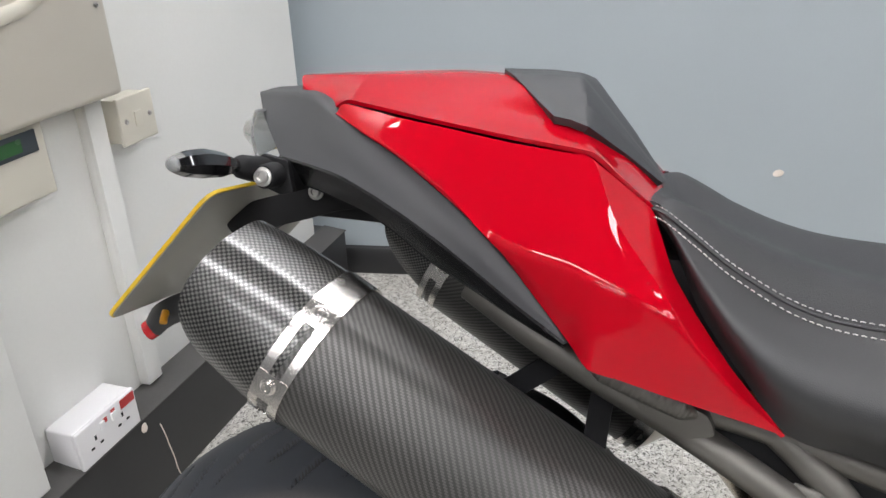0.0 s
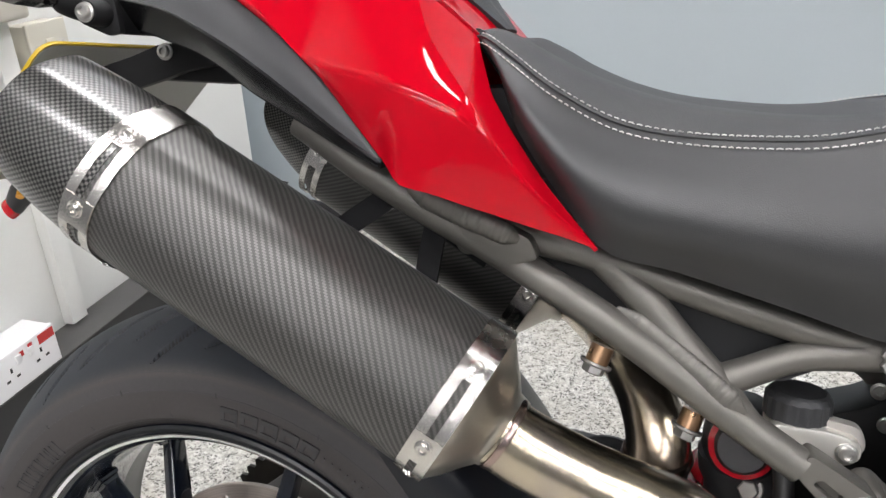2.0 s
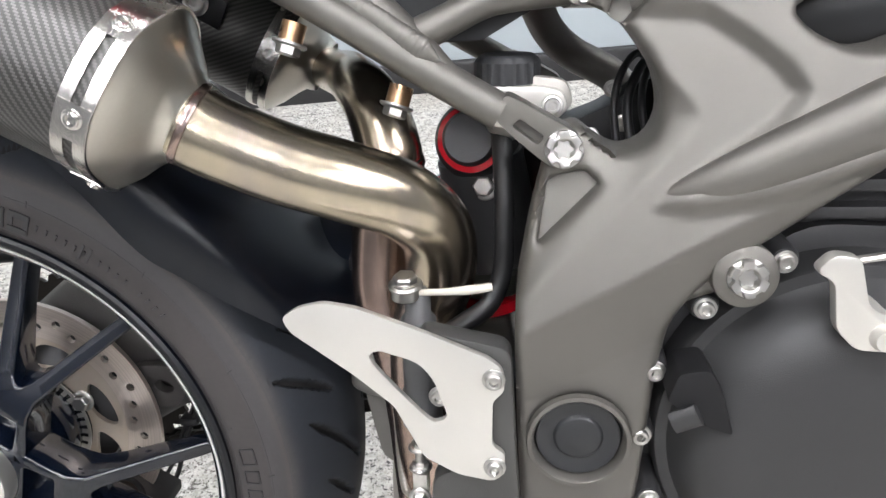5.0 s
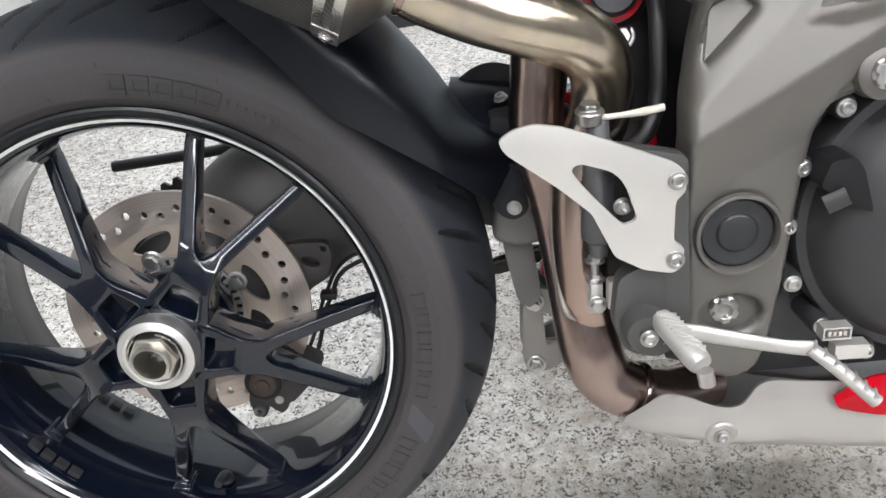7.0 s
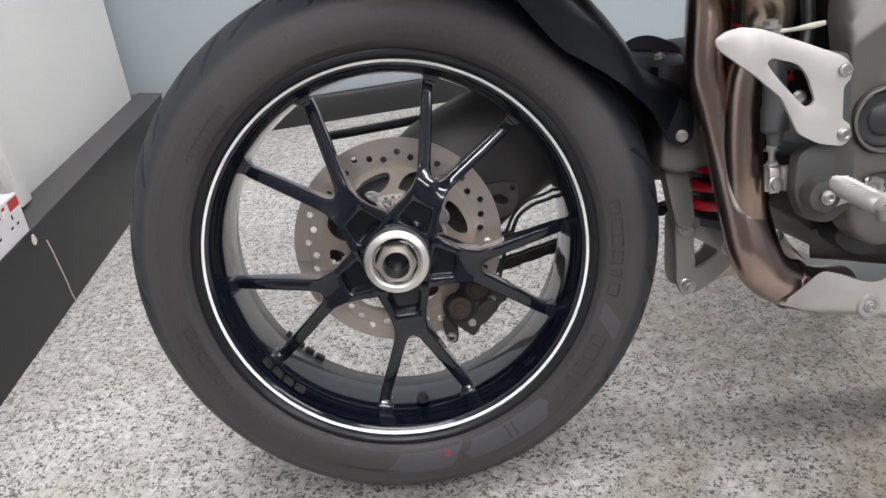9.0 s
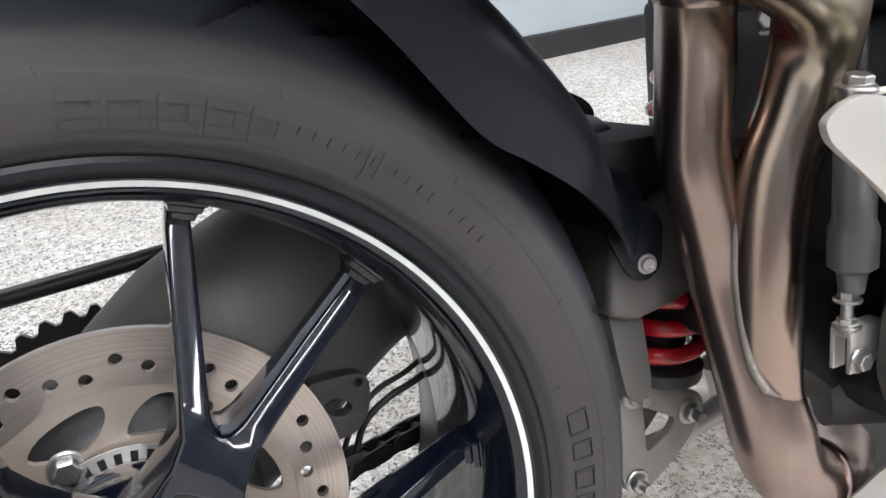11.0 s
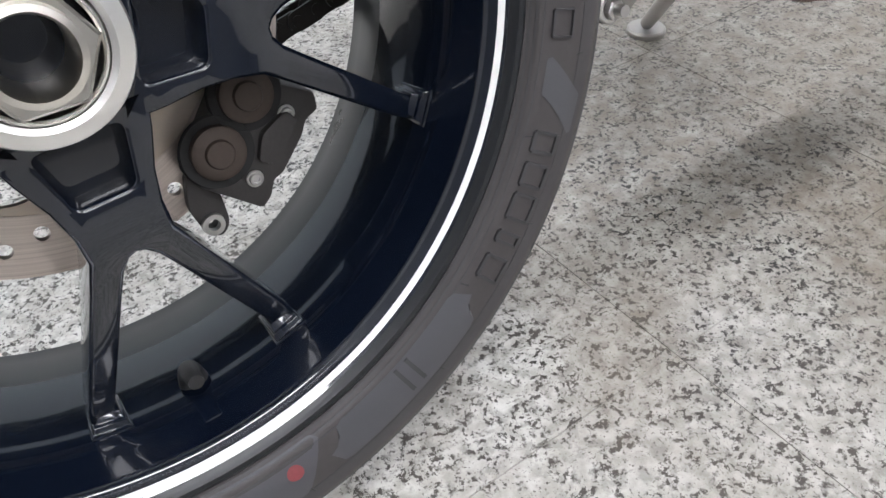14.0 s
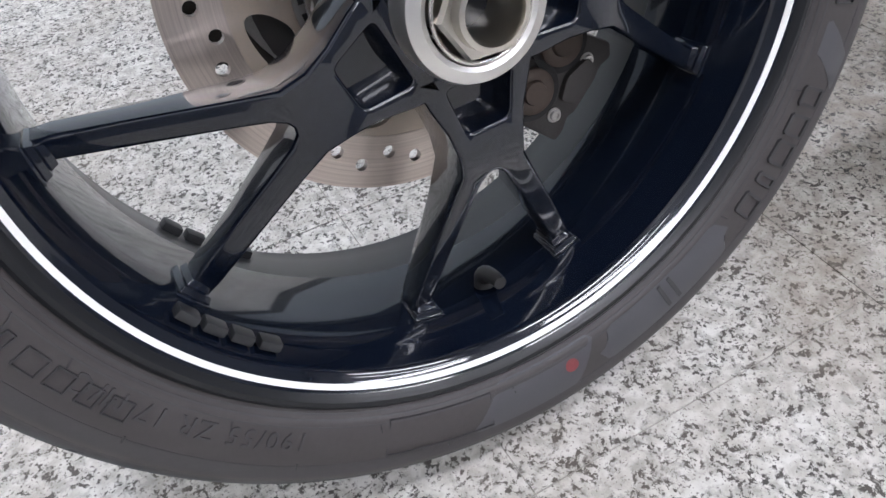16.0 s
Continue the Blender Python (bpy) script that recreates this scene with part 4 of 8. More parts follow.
    tube(bm, [(0.0250 * math.cos(a), -0.1000, 0.0250 * math.sin(a)) for a in [2.2 + 5.4 * k / 14 for k in range(15)]], 0.0011, 8, 2)
    part("retaining_clip", bm, STEEL, w)
    # spokes
    outer = [(0.030, 0.034), (0.048, 0.0285), (0.064, 0.0225), (0.078, 0.0195), (0.092, 0.0195), (0.110, 0.0265), (0.150, 0.0435), (0.180, 0.0560), (0.1900, 0.0590), (0.1950, 0.0600), (0.1985, 0.0560), (0.2000, 0.0480), (0.1965, 0.0455), (0.1890, 0.0460), (0.150, 0.0285), (0.118, 0.0145), (0.104, 0.0080), (0.0985, 0.0035), (0.0972, 0.0)]
    line = outer + [(u, -v) for u, v in reversed(outer[:-1])]
    pocket = rounded([(0.040, 0.0185), (0.040, -0.0185), (0.067, -0.0125), (0.067, 0.0125)], 0.004)

    def front(u):
        if u < 0.085:
            return -0.0800 + 0.05 * max(0, u - 0.05)
        return -0.0782 + 0.42 * (u - 0.085) - 0.08 * max(0, u - 0.17)

    def back(u):
        return front(u) + (0.040 if u < 0.08 else max(0.022, 0.040 - 0.28 * (u - 0.08)))
    bm = bmesh.new()
    flat_plate(bm, line, 0.0, 1.0, [pocket])
    es = [e for e in bm.edges if len(e.link_faces) == 2 and e.calc_face_angle(0) > radians(32) and abs(e.verts[0].co.y - e.verts[1].co.y) < 0.5]
    for v in bm.verts:
        u = v.co.x
        v.co.y = back(u) if v.co.y > 0.5 else front(u)
    bmesh.ops.bevel(bm, geom=es, offset=0.0026, segments=3, profile=0.5, affect="EDGES", clamp_overlap=True)
    sp = mesh_of(bm, WHEEL, 34)
    bm = bmesh.new()
    flat_plate(bm, [(0.037, 0.021), (0.037, -0.021), (0.070, -0.015), (0.070, 0.015)], -0.062, -0.050)
    fl = mesh_of(bm, WHEEL, 34)
    bm = bmesh.new()
    # foot where an arm meets the barrel
    rings = []
    for du, hw, y0, y1 in ((-0.0075, 0.0056, -0.0465, -0.027), (-0.0035, 0.0066, -0.0480, -0.026), (-0.0030, 0.0082, -0.0500, -0.0245), (0.0005, 0.0092, -0.0510, -0.0235), (0.0010, 0.0105, -0.0525, -0.022), (0.0040, 0.0110, -0.0530, -0.0215)):
        rings.append([bm.verts.new((0.2015 + du, sx * hw, y + 0.010)) for sx, y in ((-1, y0), (1, y0), (1, y1), (-1, y1))])
    ring_faces(bm, rings, True, True, True)
    soften(bm, 0.0006, 2)
    foot = mesh_of(bm, WHEEL, 34)
    for k in range(5):
        a = 58 + 72 * k
        m = pose(0, 0, 0, 0, -a, 0)
        placed("spoke", sp, w, m)
        placed("pocket_floor", fl, w, m)
        for sgn in (-1, 1):
            placed("spoke_foot", foot, w, pose(0, 0, 0, 0, -(a + sgn * 14.8), 0) @ pose(0, 0, 0, 90, 0, 0) @ Matrix.Diagonal((1, 1, -1, 1)))
    # valve and balance weights
    bm = bmesh.new()
    rv = Vector((math.cos(radians(-87.5)), 0, math.sin(radians(-87.5))))
    c = rv * 0.2005 + Vector((0, -0.030, 0))
    tube(bm, [c, c - rv * 0.006, c - rv * 0.011 + Vector((0, -0.006, 0)), c - rv * 0.014 + Vector((0, -0.016, 0)), c - rv * 0.0145 + Vector((0, -0.024, 0))], 0.005, 12, 4, radii=[0.0085, 0.0068, 0.0052, 0.0048, 0.0042])
    part("valve", bm, HOSE, w, "black tyre valve with cap")
    for a0, y, n in ((-145.5, -0.0610, 4), (-142, 0.056, 4)):
        for k in range(n):
            bm = bmesh.new()
            block(bm, (0.2005, y - 0.005, -0.0065), (0.2065, y + 0.005, 0.0065))
            soften(bm, 0.0015)
            o = part("balance_weight", bm, BLACK_SATIN, w)
            o.matrix_local = pose(0, 0, 0, 0, -(a0 + 4.6 * k), 0)
    return w, ty


WHEEL_OB, TYRE_OB = wheel()

from mathutils.geometry import delaunay_2d_cdt


def mirror_rows(rows):
    """Completes half rows, given from the right edge to the middle, on the left side."""
    return [list(r) + [(x, -y, z) for x, y, z in reversed(r[:-1])] for r in rows]


def flip(pts):
    return [(x, -y, z) for x, y, z in pts]


# ---- tail
def tail():
    rows = mirror_rows([
        [(-0.064, -0.047, 0.630), (-0.074, -0.030, 0.635), (-0.080, -0.015, 0.638), (-0.082, 0, 0.639)],
        [(-0.022, -0.0785, 0.6140), (-0.032, -0.052, 0.630), (-0.044, -0.025, 0.639), (-0.044, 0, 0.642)],
        [(-0.001, -0.0935, 0.6225), (-0.003, -0.068, 0.631), (-0.005, -0.040, 0.641), (-0.005, 0, 0.6445)],
        [(0.068, -0.1090, 0.6135), (0.060, -0.082, 0.627), (0.060, -0.045, 0.642), (0.060, 0, 0.6480)],
        [(0.131, -0.1175, 0.6055), (0.122, -0.086, 0.618), (0.112, -0.045, 0.640), (0.108, 0, 0.6465)],
        [(0.1865, -0.1210, 0.5990), (0.176, -0.090, 0.609), (0.163, -0.050, 0.632), (0.163, 0, 0.638)],
        [(0.2070, -0.1085, 0.5810), (0.203, -0.076, 0.586), (0.200, -0.040, 0.598), (0.198, 0, 0.602)],
        [(0.2265, -0.0960, 0.5635), (0.2275, -0.060, 0.563), (0.228, -0.020, 0.563), (0.229, 0, 0.563)]])
    bm = bmesh.new()
    grid(bm, rows, 6, 6, 0.6, 0.3)
    thicken(bm, 0.003)
    lid = part("seat_cowl", bm, RED, BIKE, "glossy red tail cowl with black pad", 60)
    bm = bmesh.new()
    rows = mirror_rows([
        [(0.154, -0.0915, 0.6190), (0.134, -0.066, 0.6310), (0.112, -0.036, 0.6445), (0.0945, 0, 0.6505)],
        [(0.166, -0.0940, 0.6175), (0.152, -0.067, 0.6325), (0.140, -0.037, 0.6465), (0.134, 0, 0.6510)],
        [(0.179, -0.0960, 0.6135), (0.172, -0.067, 0.6320), (0.164, -0.037, 0.6455), (0.157, 0, 0.6495)],
        [(0.204, -0.0590, 0.5925), (0.200, -0.042, 0.6030), (0.197, -0.022, 0.6085), (0.192, 0, 0.6110)],
        [(0.2280, -0.0210, 0.5700), (0.2285, -0.012, 0.5705), (0.2290, -0.006, 0.5710), (0.2290, 0, 0.5710)]])
    grid(bm, rows, 6, 6, 0.35, 0.0)
    thicken(bm, 0.006)
    pad = part("pad", bm, BLACK_TEX, lid, "textured black plastic pad", 50)
    for dx, dz, w in ((0, 0, 0.012), (0.006, -0.008, 0.005), (0.009, -0.0125, 0.005)):
        bm = bmesh.new()
        block(bm, (-0.0006, -w / 2, -0.0006), (0.0006, w / 2, 0.0006))
        o = part("moulded_mark", bm, HOLE, pad)
        o.matrix_local = pose(0.184 + dx, -0.045, 0.6175 + dz)
    # side panels: an upper face, a tucked-in lower face and a front facet
    up = [(-0.0095, -0.0950, 0.6126), (-0.0016, -0.0960, 0.6193), (0.0429, -0.1070, 0.6127), (0.0879, -0.1140, 0.6071), (0.1296, -0.1190, 0.6013), (0.1686, -0.1220, 0.5975), (0.1872, -0.1225, 0.5945)]
    fold = [(0.2048, -0.1420, 0.5630), (0.2195, -0.1520, 0.5449), (0.2371, -0.1660, 0.5273), (0.2466, -0.1740, 0.5168), (0.2650, -0.1700, 0.4922), (0.2907, -0.1600, 0.4642), (0.3201, -0.1485, 0.4382)]
    low = [(-0.0079, -0.1000, 0.6121), (0.0225, -0.1200, 0.6010), (0.0540, -0.1330, 0.5883), (0.1009, -0.1480, 0.5614), (0.1357, -0.1580, 0.5367), (0.1628, -0.1640, 0.5099), (0.1868, -0.1680, 0.4848), (0.2017, -0.1790, 0.4726), (0.2221, -0.1760, 0.4676), (0.2458, -0.1710, 0.4606), (0.2592, -0.1680, 0.4570), (0.2794, -0.1620, 0.4508), (0.2996, -0.1560, 0.4450), (0.3199, -0.1485, 0.4378)]
    edge = [(-0.0080, -0.0990, 0.6125), (0.0213, -0.1195, 0.6033), (0.0531, -0.1340, 0.5918), (0.0989, -0.1510, 0.5673), (0.1296, -0.1620, 0.5442), (0.1589, -0.1710, 0.5366), (0.1844, -0.1760, 0.5330), (0.2038, -0.1800, 0.5293), (0.2207, -0.1810, 0.5239), (0.2374, -0.1800, 0.5162), (0.2527, -0.1770, 0.5048), (0.2735, -0.1690, 0.4791), (0.2954, -0.1590, 0.4573), (0.3200, -0.1485, 0.4380)]
    full = up + fold
    seam = [(0.2262, -0.0970, 0.5615), (0.2290, -0.1040, 0.5575), (0.2314, -0.1100, 0.5529), (0.2437, -0.1280, 0.5279), (0.2505, -0.1330, 0.5180), (0.2640, -0.1400, 0.5004), (0.2869, -0.1460, 0.4728), (0.3195, -0.1485, 0.4388)]

    def between(a, b_, swell):
        n = len(a) - 1
        return [((p[0] + q[0]) / 2, (p[1] + q[1]) / 2 - swell * math.sin(math.pi * min(1.0, (i + 0.3) / n)), (p[2] + q[2]) / 2) for i, (p, q) in enumerate(zip(a, b_))]

    for sgn in (1, -1):
        f = (lambda p: p) if sgn == 1 else flip
        bm = bmesh.new()
        grid(bm, [f(full), f(between(full, edge, 0.0022)), f(edge)], 6, 6, 0.7)
        grid(bm, [f(edge), f(between(edge, low, 0.0016)), f(low)], 6, 5, 0.7)
        bmesh.ops.remove_doubles(bm, verts=bm.verts, dist=0.0003)
        thicken(bm, 0.003)
        p = part("side_panel", bm, RED, BIKE, "glossy red tail side panel", 60)
        bm = bmesh.new()
        crest = full[6:]
        grid(bm, [f(crest), f(between(crest, seam, 0.0012)), f(seam)], 8, 5, 0.7)
        thicken(bm, 0.003)
        part("front_facet", bm, RED, p, "", 60)
    # black undertail: upper face, crease, lower face
    up = [(-0.1028, -0.0500, 0.6228), (-0.0444, -0.0750, 0.6241), (-0.0091, -0.0995, 0.6116), (0.0220, -0.1190, 0.6001), (0.0537, -0.1320, 0.5874), (0.0822, -0.1410, 0.5732), (0.1228, -0.1540, 0.5469), (0.1523, -0.1610, 0.5200), (0.1861, -0.1670, 0.4836)]
    cre = [(-0.0378, -0.1300, 0.5814), (-0.0105, -0.1380, 0.5780), (0.0173, -0.1450, 0.5730), (0.0460, -0.1520, 0.5627), (0.0732, -0.1580, 0.5508), (0.0985, -0.1610, 0.5370), (0.1271, -0.1640, 0.5195), (0.1546, -0.1660, 0.5019), (0.1851, -0.1675, 0.4840)]
    low = [(-0.0447, -0.1100, 0.5620), (-0.0157, -0.1150, 0.5586), (0.0053, -0.1200, 0.5535), (0.0311, -0.1270, 0.5469), (0.0560, -0.1340, 0.5371), (0.0846, -0.1420, 0.5218), (0.1239, -0.1500, 0.5049), (0.1532, -0.1570, 0.4926), (0.1847, -0.1640, 0.4813)]
    mid = between(up, cre, 0.004)
    mid[0] = (-0.0715, -0.0945, 0.6060)
    cen = [(-0.108, 0, 0.627), (-0.060, 0, 0.631), (-0.022, 0, 0.628), (0.010, 0, 0.624), (0.045, 0, 0.614), (0.075, 0, 0.604), (0.115, 0, 0.592), (0.150, 0, 0.572), (0.186, 0, 0.550)]
    bm = bmesh.new()
    grid(bm, [cre, mid, up], 6, 6, 0.8)
    grid(bm, [flip(up), flip(mid), flip(cre)], 6, 6, 0.8)
    grid(bm, [up, cen, flip(up)], 6, 6, 0.8)
    bmesh.ops.remove_doubles(bm, verts=bm.verts, dist=0.0003)
    thicken(bm, 0.004)
    ut = part("undertail", bm, BLACK_TEX, BIKE, "textured black plastic undertail", 50)
    for g in (lambda p: p, flip):
        bm = bmesh.new()
        grid(bm, [g(cre), g(between(cre, low, 0.001)), g(low)], 6, 4, 0.8)
        thicken(bm, 0.002)
        part("lower_skirt", bm, BLACK_SKIRT, ut, "glossier black lower skirt", 50)
    bm = bmesh.new()
    grid(bm, [low, [(x + 0.01, 0, z + 0.006) for x, y, z in low], flip(low)], 4, 6)
    thicken(bm, 0.003)
    part("undertray", bm, MATT_BLACK, ut)
    # tail light
    def lens_rows(grow):
        rows = []
        for z, k in ((0.6120, 0.70), (0.6020, 0.96), (0.5900, 1.0), (0.5760, 0.72)):
            rows.append([(-0.060 - 0.012 * k, -0.1130 - grow, z), (-0.0915 * k - 0.030 * (1 - k) - grow, -0.092, z), (-0.1100 * k - 0.034 * (1 - k) - grow, -0.050, z), (-0.1170 * k - 0.036 * (1 - k) - grow, 0, z)])
        return mirror_rows(rows)
    bm = bmesh.new()
    grid(bm, lens_rows(0.0), 6, 5)
    thicken(bm, 0.002)
    tl = part("tail_light", bm, CLEAR, BIKE, "clear tail light lens under the black tail", 60)
    for k in range(9):
        bm = bmesh.new()
        z = 0.5785 + 0.0036 * k
        s = 1 - 0.018 * abs(k - 4.5)
        tube(bm, spline([(-0.046, -0.078, z), (-0.068 * s, -0.070, z), (-0.086 * s, -0.042, z), (-0.092 * s, 0, z), (-0.086 * s, 0.042, z), (-0.068 * s, 0.070, z), (-0.046, 0.078, z)], 4), 0.0016, 6, 1)
        part("reflector_rib", bm, GREY_PLASTIC if k % 3 else ALU, tl)
    # indicators
    for sgn in (1, -1):
        f = (lambda p: p) if sgn == 1 else flip
        bm = bmesh.new()
        tube(bm, f([(-0.052, -0.163, 0.5755), (-0.0545, -0.176, 0.5775), (-0.058, -0.194, 0.5800), (-0.0610, -0.210, 0.5810), (-0.0625, -0.218, 0.5812)]), 0.01, 8, 4, radii=[0.0050, 0.0098, 0.0116, 0.0098, 0.0066], flat=((0, 0.2, 1), 0.85))
        ind = part("indicator", bm, BLACK_GLOSS, BIKE, "gloss black indicator with clear tip", 24)
        bm = bmesh.new()
        tube(bm, f([(-0.0622, -0.2165, 0.5812), (-0.0630, -0.2195, 0.5812), (-0.0633, -0.2215, 0.5812)]), 0.01, 20, 3, radii=[0.0064, 0.0055, 0.0030], flat=((0, 0.2, 1), 0.85))
        part("lens", bm, CLEAR, ind, "clear lens")
        bm = bmesh.new()
        tube(bm, f([(-0.040, -0.100, 0.568), (-0.044, -0.125, 0.569), (-0.048, -0.146, 0.572), (-0.051, -0.160, 0.575), (-0.0525, -0.1655, 0.576)]), 0.008, 14, 4, radii=[0.010, 0.0105, 0.0095, 0.0085, 0.0056])
        part("stalk", bm, MATT_BLACK, ind)
        bm = bmesh.new()
        flat_plate(bm, rounded([(-0.048, 0.5826), (-0.0273, 0.5790), (-0.0225, 0.5560), (-0.0330, 0.5535), (-0.0520, 0.5600), (-0.0540, 0.5720)], 0.002), sgn * -0.138, sgn * -0.132)
        block(bm, (-0.0300, min(sgn * -0.134, sgn * -0.090), 0.5550), (-0.0260, max(sgn * -0.134, sgn * -0.090), 0.5775))
        soften(bm, 0.0012)
        part("bracket", bm, MATT_BLACK, ind)
        bm = bmesh.new()
        lathe(bm, [(0.0, -0.1545), (0.0078, -0.1545), (0.0088, -0.1530), (0.0092, -0.1360)], 24, (-0.0368, 0, 0.5684))
        if sgn == -1:
            for v in bm.verts:
                v.co.y = -v.co.y
        part("boss", bm, MATT_BLACK, ind)
        placed("bolt", SOCKET_BOLT, ind, facing((-0.0368, sgn * -0.1547, 0.5684), (0.05, -sgn, 0.15)))
    # plate hanger, number plate and reflector
    bm = bmesh.new()
    flat_plate(bm, rounded([(-0.1357, 0.5074), (-0.1096, 0.5301), (-0.0819, 0.5385), (-0.0520, 0.5500), (-0.0200, 0.5520), (0.0150, 0.5480), (0.0250, 0.5400), (-0.0285, 0.5293), (-0.0522, 0.5208), (-0.0820, 0.5114), (-0.0988, 0.4986), (-0.1250, 0.4960)], 0.005), -0.056, -0.046)
    soften(bm, 0.003)
    hg = part("plate_hanger", bm, MATT_BLACK, BIKE, "black plastic number plate hanger")
    bm = bmesh.new()
    block(bm, (-0.075, -0.045, 0.520), (0.01, 0.045, 0.540))
    soften(bm, 0.006)
    part("hanger_box", bm, MATT_BLACK, hg)
    placed("bolt", SOCKET_BOLT, hg, facing((-0.0467, -0.0560, 0.5440), (0, -1, 0.1)))
    tilt = math.degrees(math.atan2(0.092, 0.102))
    at = pose(-0.1045, 0, 0.5435, 0, tilt, 0)
    bm = bmesh.new()
    pts = rounded([(-0.1285, 0.006), (0.1285, 0.006), (0.1285, -0.152), (-0.1285, -0.152)], 0.016)
    vs = [[bm.verts.new((x, y, z)) for y, z in pts] for x in (-0.0015, 0.0015)]
    ring_faces(bm, vs, True, True, True)
    pl = part("number_plate", bm, PLATE_EDGE, hg, "yellow number plate seen from its grey back")
    pl.matrix_local = at
    bm = bmesh.new()
    pts = rounded([(-0.1272, 0.0047), (0.1272, 0.0047), (0.1272, -0.1507), (-0.1272, -0.1507)], 0.015)
    vs = [[bm.verts.new((x, y, z)) for y, z in pts] for x in (0.0016, 0.0023)]
    ring_faces(bm, vs, True, True, True)
    o = part("plate_back", bm, PLATE_BACK, hg, "grey scuffed plate back")
    o.matrix_local = at
    bm = bmesh.new()
    tube(bm, [(-0.2130, -0.060, 0.4020), (-0.200, -0.0615, 0.4160), (-0.180, -0.060, 0.4270), (-0.150, -0.058, 0.4370), (-0.110, -0.050, 0.4450)], 0.012, 14, 4, radii=[0.010, 0.0125, 0.013, 0.013, 0.012], flat=((0, 1, 0), 0.55))
    rf = part("rear_reflector", bm, BLACK_SATIN, BIKE, "black reflector bar with red end below the plate")
    bm = bmesh.new()
    tube(bm, [(-0.2120, -0.060, 0.4030), (-0.2200, -0.060, 0.3970)], 0.0098, 14, 2, flat=((0, 1, 0), 0.6))
    soften(bm, 0.002)
    part("reflector", bm, RED_LENS, rf, "red reflector lens")
    bm = bmesh.new()
    tube(bm, [(-0.192, -0.068, 0.4230), (-0.1905, -0.073, 0.4180), (-0.189, -0.076, 0.4150)], 0.0035, 10, 2)
    part("push_pin", bm, AMBER, rf, "amber plastic pin")


tail()


